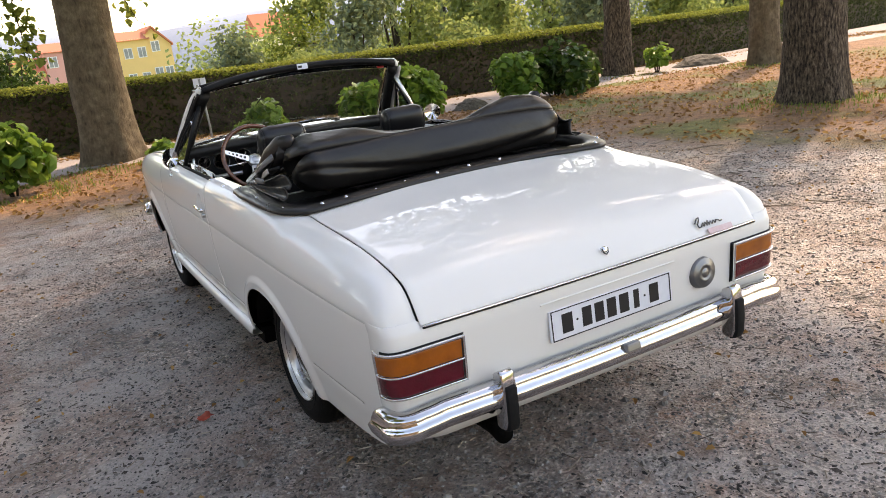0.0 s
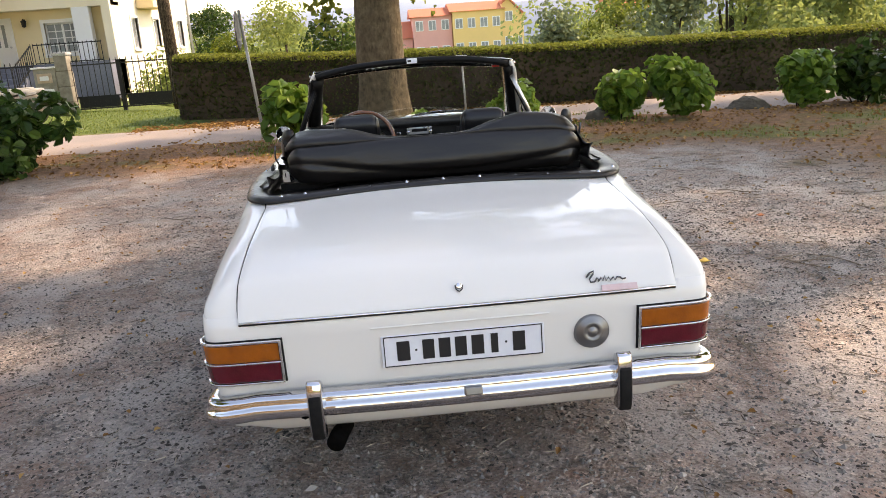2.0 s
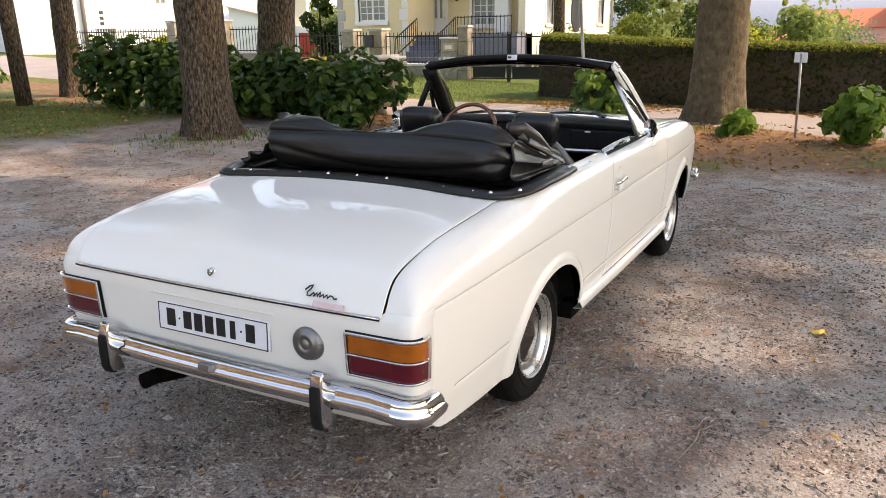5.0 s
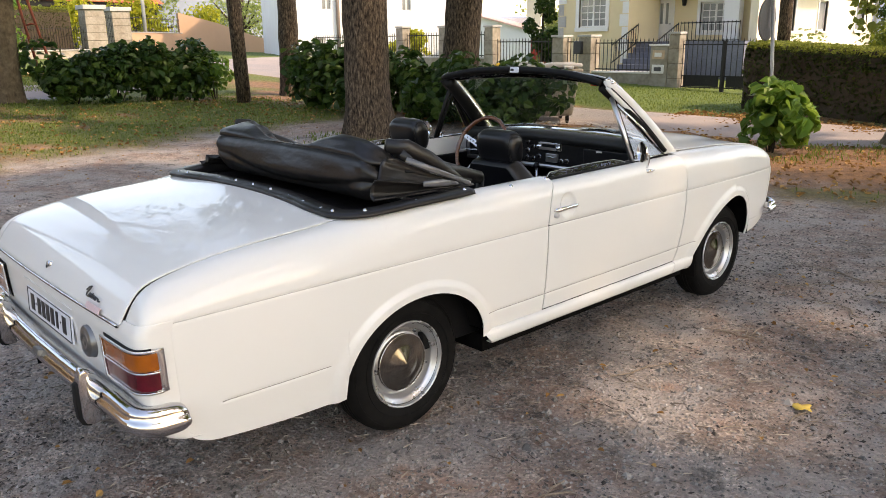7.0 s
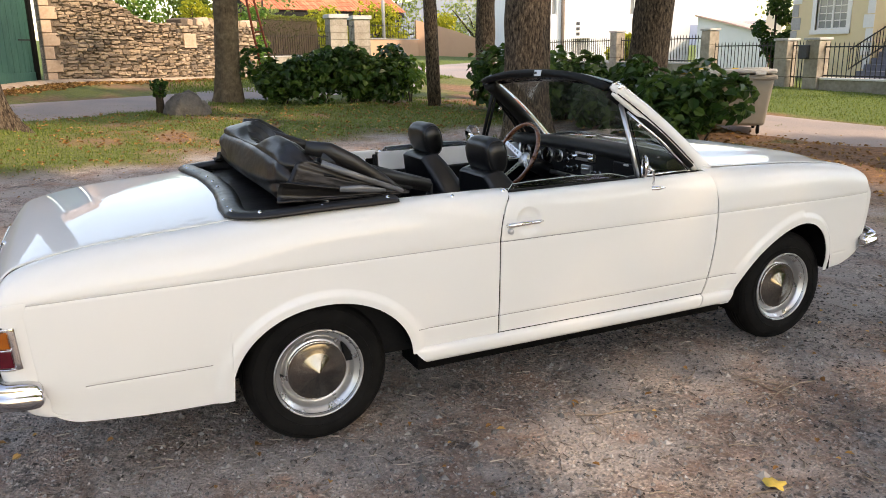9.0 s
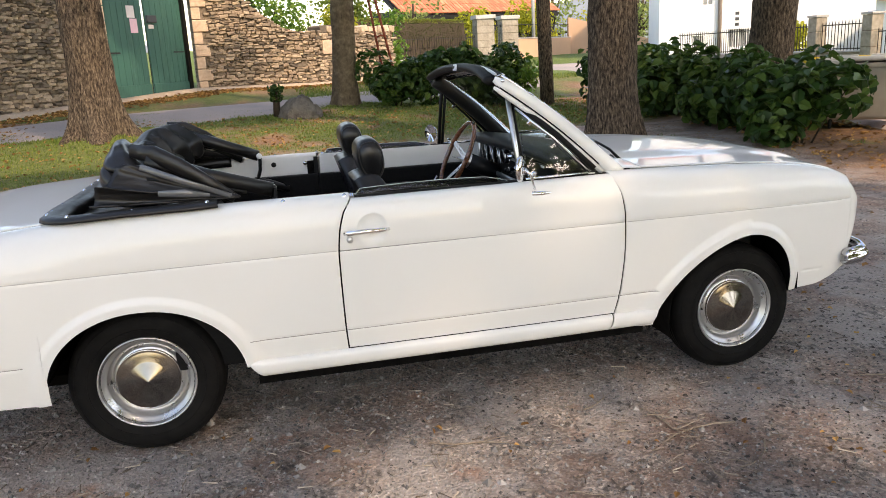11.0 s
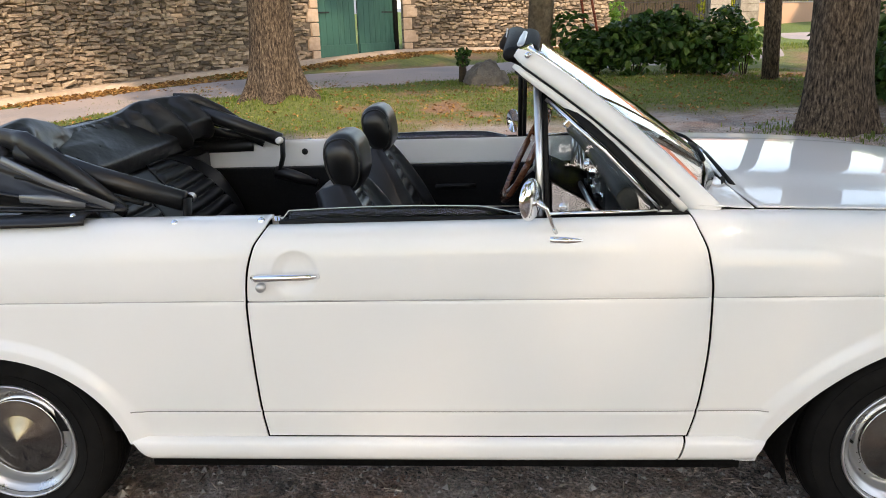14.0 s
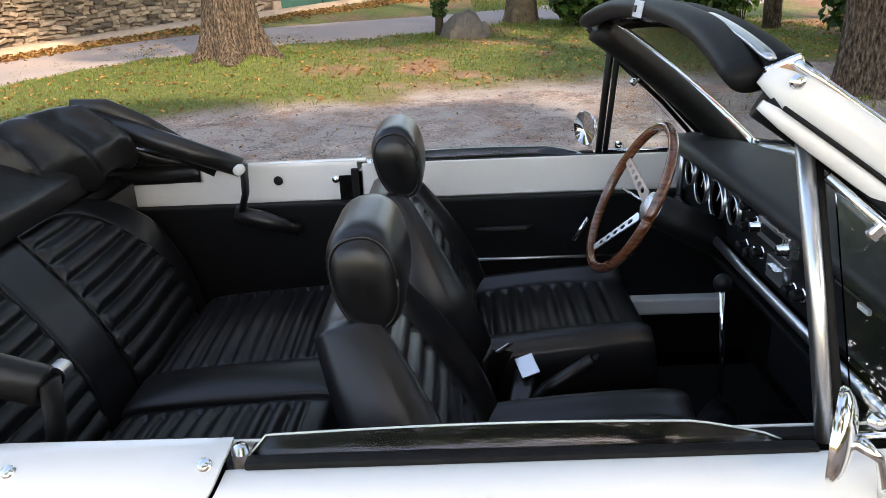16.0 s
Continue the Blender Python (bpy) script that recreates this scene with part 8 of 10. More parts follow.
# number plate, filler cap, badges
plate = empty("number_plate")
plate.parent = ca
tagged(plate, "white number plate with black characters and a thin black border")
MP = pose(0.001, -1.0665, 0.588, -3, 0, 0)
slab("plate", (0.503, 0.006, 0.100), PLATEWHITE, plate, MP, bevel=0.002)
for a, b, c, d_ in ((0, 0.047, 0.489, 0.003), (0, -0.047, 0.489, 0.003), (-0.243, 0, 0.003, 0.094), (0.243, 0, 0.003, 0.094)):
    slab("border", (c, 0.003, d_), PLATEBLACK, plate, MP @ pose(a, -0.0035, b))
for cx_, w in ((-0.185, 0.040), (-0.108, 0.036), (-0.058, 0.036), (-0.008, 0.036), (0.044, 0.038), (0.096, 0.022), (0.172, 0.038)):
    slab("character_bar", (w, 0.003, 0.062), PLATEBLACK, plate, MP @ pose(cx_, -0.0035, 0))
for cx_ in (-0.146, 0.132):
    lathe("plate_dot", [(0.0, 0.003), (0.0035, 0.002), (0.004, 0.0)], PLATEBLACK, plate, MP @ pose(cx_, -0.003, 0, 90), 10)
slab("swage_line", (0.55, 0.006, 0.006), PAINT, rear, pose(-0.003, -1.066, 0.668), bevel=0.003)
lathe("fuel_filler_cap", [(0.0, 0.020), (0.012, 0.020), (0.014, 0.017), (0.020, 0.017), (0.022, 0.020), (0.034, 0.019), (0.036, 0.016), (0.048, 0.016), (0.053, 0.012), (0.054, 0.0), (0.058, -0.004), (0.058, -0.012)],
      DULLMETAL, ca, pose(0.402, -1.061, 0.596, 90 - 3), 40, "round dull grey metal fuel filler cap")
badge_at = pose(0.0, -1.043, 0.772, 58)
lathe("boot_lock", [(0.0, 0.006), (0.007, 0.006), (0.010, 0.003), (0.011, 0.0), (0.011, -0.01)], CHROME, boot, badge_at, 24, "chrome keyhole boss with a small crest")
tube("crest", [(-0.012, -1.0445, 0.776), (-0.009, -1.0505, 0.764), (0.0, -1.0535, 0.758), (0.009, -1.0505, 0.764), (0.012, -1.0445, 0.776)], 0.0022, DARKBADGE, boot, 6)
sc = [(0.000, 0.012), (0.014, 0.026), (0.026, 0.030), (0.022, 0.020), (0.010, 0.006), (0.012, -0.004), (0.024, -0.004), (0.034, 0.008), (0.038, 0.002), (0.036, -0.004), (0.046, 0.008), (0.050, -0.003), (0.058, 0.012), (0.060, -0.003), (0.070, 0.007), (0.074, -0.003), (0.084, 0.007), (0.088, -0.003), (0.096, 0.006), (0.106, 0.004), (0.112, -0.002), (0.122, 0.0)]
BM_ = pose(0.392, -1.0485, 0.752, 60 - 90, 0, 0)
scv = [BM_ @ Vector((a, -0.004 - 0.0, b)) for a, b in sc]
tube("script_badge", scv, 0.0028, DARKBADGE, boot, 6, "chrome script badge")
slab("badge_plate", (0.112, 0.005, 0.020), FADEDBADGE, boot, BM_ @ pose(0.098, -0.006, -0.026), "faded pink badge plate", 0.0015)
tube("exhaust_pipe", [(-0.40, -0.55, 0.22), (-0.40, -0.86, 0.25), (-0.415, -0.97, 0.276), (-0.425, -1.03, 0.276)], [0.025, 0.025, 0.03, 0.03], UNDERSIDE, ca, 14, "sooty black exhaust pipe")

# wheels
def wheel(at, s):
    w = empty("wheel")
    w.parent = ca
    w.location = at
    tagged(w, "steel wheel with a black tyre and a dull conical hub cap")
    M = pose(0, 0, 0, 0, 90 * s, 0)
    R = 0.287
    tp = [(0.168, 0.070), (0.180, 0.077), (0.20, 0.086), (0.225, 0.0875), (0.248, 0.084), (0.262, 0.077), (0.272, 0.070), (0.279, 0.060), (0.2835, 0.048), (R - 0.001, 0.044), (R - 0.006, 0.0415), (R - 0.006, 0.0385), (R, 0.036), (R + 0.0005, 0.022), (R - 0.006, 0.020), (R - 0.006, 0.017), (R + 0.001, 0.015), (R + 0.001, 0.002), (R - 0.006, 0.0), (R - 0.006, -0.003), (R + 0.001, -0.005), (R, -0.036), (0.28, -0.055), (0.262, -0.076), (0.225, -0.086), (0.18, -0.078), (0.168, -0.07)]
    tyre = lathe("tyre", tp + tp[:1], TYRE, w, M, 72, caps=False)
    for rr, ww in ((0.2585, 0.0795), (0.213, 0.0885)):
        V, F = tube_arrays([(rr * math.cos(a), rr * math.sin(a), ww) for a in np.linspace(0, 2 * PI, 61)], 0.0016, 6)
        V = V @ np.array(M.to_3x3()).T
        raw("sidewall_ring", V, F, TYRE, tyre)
    lathe("rim", [(0.180, 0.072), (0.1805, 0.080), (0.1785, 0.0845), (0.1745, 0.0840), (0.1715, 0.079), (0.1695, 0.071), (0.166, 0.067), (0.157, 0.060), (0.150, 0.055), (0.1475, 0.049), (0.146, 0.034), (0.143, 0.022), (0.137, 0.017), (0.131, 0.020), (0.128, 0.030), (0.122, 0.034), (0.10, 0.036), (0.0, 0.036)], STEEL, w, M, 72, "silver painted steel rim", caps=False)
    cap = lathe("hub_cap", [(0.119, 0.036), (0.1195, 0.045), (0.1165, 0.049), (0.1125, 0.0475), (0.108, 0.0485), (0.092, 0.0515), (0.074, 0.0540), (0.070, 0.0550), (0.035, 0.0660), (0.010, 0.0738), (0.0, 0.0765)], DARKCHROME, w, M, 72, "dull chrome conical hub cap with specks of rust", caps=False)
    V, F = tube_arrays([M @ Vector((0.1175 * math.cos(a), 0.1175 * math.sin(a), 0.0475)) for a in np.linspace(0, 2 * PI, 61)], 0.0020, 6)
    raw("cap_ring", V, F, CHROME, cap)
    tube("valve", [M @ Vector((0.0, -0.140, 0.020)), M @ Vector((0.0, -0.135, 0.042))], 0.004, RUBBER, w, 8)
    lathe("brake_drum", [(0.0, 0.0), (0.115, 0.0), (0.115, -0.06), (0.0, -0.06)], UNDERSIDE, w, M, 32)
    return w


for y_, z_ in ((0.012, 0.284), (2.489, 0.269)):
    wheel((0.652, y_, z_), 1)
    wheel((-0.652, y_, z_), -1)
tube("rear_axle", [(-0.6, 0, 0.284), (0.6, 0, 0.284)], 0.035, UNDERSIDE, ca, 12)
tube("front_axle", [(-0.6, 2.489, 0.27), (0.6, 2.489, 0.27)], 0.03, UNDERSIDE, ca, 12)

# windscreen: frame, glass, padded header, quarter lights
ws = empty("windscreen")
ws.parent = ca
tagged(ws, "raked windscreen in a white and black frame")


def screen(u, v):
    """Point on the windscreen: u from -1 to 1 across, v from 0 at the scuttle to 1 at the header."""
    base = Vector((0.685 * u, 2.075 - 0.150 * abs(u) ** 2.2, 0.955 - 0.018 * u * u))
    top = Vector((0.590 * u, 1.508 - 0.030 * abs(u) ** 2.2, 1.355 - 0.040 * u * u))
    p = base.lerp(top, v)
    bow = 0.018 * math.sin(PI * v)
    return p + Vector((0, bow * 0.6, bow * 0.6))


P = np.array([[tuple(screen(u, v)) for v in np.linspace(0.02, 0.97, 14)] for u in np.linspace(-0.965, 0.965, 30)])
glass = panel("screen_glass", P, GLASS, ws, 0.004, "clear windscreen glass", bevel=0)
glass.visible_shadow = False
for s in (-1, 1):
    line = [screen(s * 1.0, v) for v in np.linspace(-0.06, 1.02, 16)]
    tube("pillar", [tuple(p + Vector((s * (0.012 - 0.012 * max(0, i - 12) / 3), -0.012, 0))) for i, p in enumerate(line)], [float(a) for a in np.linspace(0.032, 0.025, 14)] + [0.022, 0.012], PAINT, ws, 16, "white painted pillar", squash=(0.75, 1.1))
    tube("drip_seal", [tuple(p + Vector((s * 0.026, -0.034, -0.010))) for p in line[2:15]], 0.003, RUBBER, ws, 8, "black pillar seal")
    rail = [screen(s * 1.0, v) + Vector((s * 0.012, -0.052, -0.010)) for v in np.linspace(0.0, 0.955, 18)]
    tube("quarter_channel", [tuple(p) for p in rail], [0.0125] * 15 + [0.012, 0.0105, 0.006], PAINT if s > 0 else BLACKTRIM, ws, 12, "quarter light channel beside the pillar")
    tube("inner_pillar", [tuple(p + Vector((-s * 0.024, -0.034, -0.004))) for p in line[:15]], 0.030 if s > 0 else 0.037, BLACKTRIM, ws, 14, "black padded inner pillar")
    tube("pillar_chrome", [tuple(p + Vector((s * (0.012 if s > 0 else 0.026), 0.018 if s > 0 else 0.012, 0.012))) for p in line], 0.0055 if s > 0 else 0.004, CHROME if s > 0 else RUBBER, ws, 8, "moulding along the pillar")
    tube("screen_rubber", [tuple(p + Vector((-s * 0.010, 0.012, 0.012))) for p in line], 0.008, RUBBER, ws, 8)
tube("screen_rubber", [tuple(screen(u, -0.02) + Vector((0, 0.006, 0.004))) for u in np.linspace(-1, 1, 30)], 0.011, RUBBER, ws, 8, "black rubber seal")
tube("base_chrome", [tuple(screen(u, -0.045) + Vector((0, 0.012, 0.004))) for u in np.linspace(-1.0, 1.0, 30)], 0.006, CHROME, ws, 8)
tube("header_rail", [tuple(screen(u, 1.0) + Vector((0, 0.008, 0.006))) for u in np.linspace(-1.0, 1.0, 30)], 0.023, TRIM, ws, 12, "black covered header rail", squash=(1.1, 0.7))
pad = tube("header_pad", [tuple(screen(u, 1.0) + Vector((0, -0.034, 0.010 - 0.018 * max(0.0, (abs(u) - 0.5) / 0.5) ** 1.6))) for u in np.linspace(-0.985, 0.965, 40)], [0.022, 0.025] + [0.0265] * 36 + [0.025, 0.022], HEADERPAD, ws, 18, "black padded header roll", squash=(1.1, 0.72))
tube("header_strip", [tuple(screen(u, 1.0) + Vector((0, -0.014, 0.0215))) for u in np.linspace(0.42, 0.99, 14)], [0.003] + [0.008] * 12 + [0.005], ALLOY, ws, 10, "bright metal strip along the header", squash=(1.2, 0.5))
slab("sticker", (0.062, 0.004, 0.030), PLATEWHITE, pad, pose(-0.005, 1.4425, 1.366, -10), "small white label", 0.001)
slab("sticker_mark", (0.022, 0.003, 0.012), PLATEBLACK, pad, pose(-0.020, 1.4397, 1.366, -10))
slab("red_sticker", (0.045, 0.003, 0.014), REDPLASTIC, ws, pose(0.50, 1.495, 1.300, -50, 0, 5))
for s in (-1, 1):
    lathe("latch", [(0.0, 0.012), (0.012, 0.010), (0.016, 0.002), (0.016, -0.014)], CHROME, ws, pose(s * 0.586, 1.492, 1.314, 0, s * 70, 0), 16)
    lathe("bracket_bolt", [(0.0, 0.007), (0.005, 0.006), (0.008, 0.003), (0.0085, -0.004)], CHROME, ws, pose(s * 0.616, 1.484, 1.314, 0, s * 90, 0), 16)
    slab("latch_plate", (0.012, 0.045, 0.03), CHROME, ws, pose(s * 0.590, 1.480, 1.322, 20, 0, 0), bevel=0.004)
for a in (-0.12, 0.50):
    w = empty("wiper")
    w.parent = ca
    foot = screen(a / 0.685, -0.10) + Vector((0, 0.030, 0.006))
    tip = lambda d, v, out: tuple(screen((a + d) / 0.685, v) + Vector((0, 0.6 * out, 0.8 * out)))
    tube("arm", [tuple(foot), tip(-0.06, 0.02, 0.030), tip(-0.20, 0.075, 0.022), tip(-0.30, 0.095, 0.018)], [0.008, 0.006, 0.005, 0.004], BLACKTRIM, w, 8)
    tube("blade", [tip(d, v, 0.010) for d, v in ((-0.52, 0.055), (-0.40, 0.075), (-0.28, 0.085), (-0.14, 0.085))], 0.0065, RUBBER, w, 8)
    tube("blade_clip", [tip(d, v, 0.018) for d, v in ((-0.46, 0.068), (-0.32, 0.090), (-0.20, 0.092))], 0.003, CHROME, w, 6, "bright blade spring")
    lathe("spindle", [(0.0, 0.03), (0.012, 0.028), (0.014, 0.0)], BLACKTRIM, w, Matrix.Translation(foot + Vector((0, 0, -0.024))), 14)

# doors: handle, mirror, quarter light, window glass, inner trim
for s in (1, -1):
    dparts = [o for o in ca.children if o.name.startswith("door") and not o.name.startswith("door_post")]
    d = dparts[0] if s > 0 else dparts[1]
    h = empty("door_handle")
    h.parent = d
    tagged(h, "chrome pull handle with a push button")
    X = s * 0.826
    tube("grip", [(X, 0.789, 0.802), (X + s * 0.012, 0.80, 0.804), (X + s * 0.014, 0.86, 0.806), (X + s * 0.012, 0.93, 0.806), (X, 0.957, 0.805)], [0.009, 0.0105, 0.009, 0.0085, 0.006], CHROME, h, 12, squash=(0.9, 1.0))
    lathe("lock_button", [(0.0, 0.024), (0.010, 0.024), (0.012, 0.020), (0.0125, 0.006), (0.017, 0.004), (0.017, -0.006)], STEEL, h, pose(s * 0.813, 0.806, 0.777, 0, s * 90, 0), 20)
    mr = empty("door_mirror")
    mr.parent = d
    tagged(mr, "round chrome door mirror on a stalk")
    bx = s * 0.792
    lathe("foot", [(0.0, 0.010), (0.008, 0.009), (0.013, 0.004), (0.014, 0.0)], CHROME, mr, pose(bx, 1.545, 0.888, 0, s * 50, 0) @ Matrix.Diagonal((1, 1, 1, 1)), 20)
    tube("base", [(bx + s * 0.012, 1.528, 0.884), (bx + s * 0.014, 1.57, 0.882), (bx + s * 0.010, 1.626, 0.880)], [0.0135, 0.012, 0.006], CHROME, mr, 12, squash=(1.0, 0.8))
    tube("stalk", [(bx + s * 0.006, 1.545, 0.892), (bx + s * 0.026, 1.530, 0.93), (bx + s * 0.034, 1.518, 0.965), (bx + s * 0.026, 1.497, 0.982)], [0.0055, 0.005, 0.005, 0.009], CHROME, mr, 10)
    yaw = -30 * s
    Mh = pose(bx + s * 0.022, 1.487, 0.985, 90, 0, yaw)
    lathe("mirror_shell", [(0.0495, 0.012), (0.052, 0.009), (0.051, 0.004), (0.044, -0.002), (0.03, -0.007), (0.012, -0.010), (0.0, -0.0105)], CHROME, mr, Mh @ pose(0, 0, 0), 40)
    face = lathe("mirror_glass", [(0.0, 0.010), (0.02, 0.010), (0.0480, 0.010), (0.0495, 0.0098), (0.0495, 0.004), (0.0, 0.004)], material("mirror", (0.9, 0.9, 0.9), 0.015, 1.0) if s > 0 else bpy.data.materials["mirror"], mr, Mh, 40)
    for poly in face.data.polygons:
        poly.use_smooth = False
    # quarter light
    ql = empty("quarter_light")
    ql.parent = ca
    tagged(ql, "triangular quarter light in a chrome frame")
    lo_, hi_ = Vector((s * 0.736, 1.508, 0.925)), Vector((s * 0.592, 1.508, 1.245))
    # left frame bars in black: the chrome's dark reflections put into the colour
    tube("upright", [tuple(lo_), tuple(lo_.lerp(hi_, 0.5) + Vector((s * 0.004, 0, 0))), tuple(hi_)], 0.0125, ALLOY if s > 0 else BLACKTRIM, ql, 12, squash=(0.8, 1.0))
    tube("upright_seal", [tuple(lo_ + Vector((-s * 0.004, 0.018, 0))), tuple(hi_ + Vector((-s * 0.004, 0.018, -0.02)))], 0.008, RUBBER, ql, 8)
    fr = Vector((s * 0.728, 1.805, 0.937))
    t1 = Vector((s * 0.615, 1.530, 1.205))
    tube("slope_frame", [tuple(t1), tuple(t1.lerp(fr, 0.5) + Vector((s * 0.006, 0.006, 0.006))), tuple(fr)], 0.007, CHROME if s > 0 else BLACKTRIM, ql, 8)
    tube("slope_seal", [tuple(t1 + Vector((0, 0.012, 0.016))), tuple(t1.lerp(fr, 0.5) + Vector((s * 0.006, 0.018, 0.02))), tuple(fr + Vector((0, 0.02, 0.012)))], 0.011, RUBBER, ql, 8)
    tube("foot_frame", [tuple(lo_ + Vector((0, 0.02, 0.006))), tuple(fr + Vector((0, -0.01, -0.004)))], 0.006, CHROME, ql, 8)
    gl = raw("pane", [tuple(lo_ + Vector((0, 0.03, 0.012))), tuple(fr + Vector((0, -0.02, 0.0))), tuple(t1 + Vector((0, 0.01, -0.01)))], [(0, 1, 2)], GLASS, ql, "clear triangular pane", smooth=False)
    thick(gl, 0.004, 0)
    gl.visible_shadow = False
    lathe("pivot", [(0.0, 0.014), (0.009, 0.012), (0.011, 0.0)], CHROME, ql, pose(s * 0.732, 1.565, 0.948, 0, s * 75, 0), 16)
    slab("catch", (0.012, 0.028, 0.018), CHROME, ql, pose(s * 0.640, 1.585, 1.145, 45, 0, 0), bevel=0.004)
    # lowered door glass, waist seals
    yy = np.linspace(0.847, 1.462, 30)
    e1, e2 = np.clip((yy - 0.847) / 0.015, 0, 1), np.clip((1.462 - yy) / 0.10, 0, 1)
    ztop = 0.925 + (0.024 + 0.008 * np.sin((yy - 0.84) / 0.62 * PI)) * np.sqrt(e1) * e2 ** 0.6
    P = np.stack([np.stack([np.full(30, s * 0.733), yy, np.full(30, 0.82)], -1), np.stack([np.full(30, s * 0.729), yy, ztop], -1)], 1)
    dg = panel("door_glass", P, GLASS, d, 0.005, "lowered clear side window", bevel=0)
    dg.visible_shadow = False
    # pale tube stands in for the bright line along the glass edge
    tube("glass_edge", [(s * 0.729, a_, b_ + 0.001) for a_, b_ in zip(yy, ztop)], 0.0013, GLASSEDGE, dg, 6, "bright ground edge of the glass")
    bm = bmesh.new()
    box(bm, min(s * 0.737, s * 0.756), max(s * 0.737, s * 0.756), 0.846, 1.495, 0.905, 0.9315)
    soft_edges(part("outer_seal", bm, RUBBER, d, "black waist seal", smooth=False), 0.004)
    bm = bmesh.new()
    box(bm, min(s * 0.706, s * 0.727), max(s * 0.706, s * 0.727), 0.846, 1.80, 0.895, 0.9295)
    soft_edges(part("inner_seal", bm, RUBBER, d, smooth=False), 0.005)
    bm = bmesh.new()
    box(bm, min(s * 0.700, s * 0.706), max(s * 0.700, s * 0.706), 0.815, 1.84, 0.822, 0.929)
    soft_edges(part("inner_top", bm, PAINT, d, "white painted inner door top", smooth=False), 0.003)
    bm = bmesh.new()
    box(bm, min(s * 0.66, s * 0.70), max(s * 0.66, s * 0.70), 0.80, 1.86, 0.30, 0.822)
    soft_edges(part("trim_panel", bm, TRIM, d, "black vinyl door trim", smooth=False), 0.006)
    tube("armrest", [(s * 0.652, 1.14, 0.728), (s * 0.640, 1.17, 0.732), (s * 0.640, 1.28, 0.733), (s * 0.652, 1.31, 0.73)], 0.010, BLACKTRIM, d, 10)
    tube("pocket_bead", [(s * 0.657, 1.0, 0.636), (s * 0.655, 1.3, 0.635), (s * 0.657, 1.60, 0.634)], 0.0045, ALLOY, d, 8, "bright strip on the door pocket")
    tube("winder", [(s * 0.655, 1.46, 0.76), (s * 0.62, 1.46, 0.76), (s * 0.615, 1.42, 0.70)], 0.007, CHROME, d, 8)
    lathe("end_catch", [(0.0, 0.01), (0.008, 0.01), (0.01, 0.0)], CHROME, d, pose(s * 0.725, 0.835, 0.926), 12)
    # rear side trim below the white panel, with studs and a socket
    bm = bmesh.new()
    box(bm, min(s * 0.655, s * 0.70), max(s * 0.655, s * 0.70), 0.12, 0.80, 0.30, 0.825)
    soft_edges(part("rear_side_trim", bm, TRIM, ca, "black vinyl rear side trim", smooth=False), 0.006)
    lathe("body_socket", [(0.0, 0.006), (0.006, 0.006), (0.0065, 0.003), (0.010, 0.003), (0.011, 0.0)], CHROME, ca, pose(s * 0.702, 0.735, 0.885, 0, -s * 90, 0), 18)
    lathe("hole_grommet", [(0.0, 0.002), (0.012, 0.002), (0.014, 0.0)], BLACKTRIM, ca, pose(s * 0.702, 0.565, 0.887, 0, -s * 90, 0), 18)
    bm = bmesh.new()
    box(bm, min(s * 0.69, s * 0.712), max(s * 0.69, s * 0.712), 0.783, 0.803, 0.815, 0.915)
    part("post_seal", bm, RUBBER, ca, smooth=False)
    for yy_, nm in ((0.578, "press_stud"), (0.804, "striker")):
        lathe(nm, [(0.0, 0.004), (0.006, 0.004), (0.008, 0.002), (0.009, -0.002)], CHROME, ca, pose(s * 0.762, yy_, 0.9335 if nm == "press_stud" else 0.936, 0, s * 28, 0), 14)

# the black rim that buttons the hood down
half_rim = [(0.0, -0.208, 0.945), (0.2, -0.212, 0.943), (0.385, -0.226, 0.940), (0.545, -0.243, 0.935), (0.650, -0.243, 0.931), (0.705, -0.198, 0.931), (0.733, -0.115, 0.934), (0.744, 0.0, 0.940), (0.746, 0.2, 0.944), (0.740, 0.345, 0.946)]
rim_line = [(-a, b, c) for a, b, c in half_rim[:0:-1]] + half_rim
RL = np.array(rim_line)
tt = np.concatenate([[0], np.cumsum(np.linalg.norm(np.diff(RL, axis=0), axis=1))])
uu = np.linspace(0, tt[-1], 140)
RL = np.stack([curve_fn(np.stack([tt, RL[:, c]], 1))(uu) for c in range(3)], -1)
TG = np.gradient(RL, axis=0)
TG /= np.linalg.norm(TG, axis=1)[:, None]
OUT = np.stack([TG[:, 1] * 0 + TG[:, 1], -TG[:, 0], TG[:, 0] * 0], -1)
OUT *= np.where((OUT * np.stack([RL[:, 0], RL[:, 1] - 0.25, RL[:, 0] * 0], -1)).sum(1) < 0, -1, 1)[:, None]
ac = np.array([(0.036, -0.013), (0.034, -0.003), (0.022, 0.003), (0.0, 0.006), (-0.02, 0.005), (-0.036, 0.002), (-0.05, -0.012), (-0.055, -0.05)])
RW = 1 + 0.08 * (fbm(uu * 6, uu * 0, 71) - 0.5)
P = RL[:, None, :] + OUT[:, None, :] * (ac[:, 0][None, :, None] * RW[:, None, None]) + np.array([0, 0, 1.0]) * (ac[:, 1] + 0)[None, :, None]
P[:, :, 2] += (0.004 * (fbm(uu * 9, uu * 0, 73) - 0.5))[:, None]
rim = panel("hood_rim", P, HOODCLOTH, ca, 0.004, "black vinyl rim buttoned round the rear deck", flip=True, bevel=0)
stud_at = [0.012, 0.115, 0.205, 0.262, 0.30, 0.348, 0.402, 0.455, 0.515, 0.575, 0.628, 0.68, 0.73, 0.762, 0.80, 0.885, 0.988]
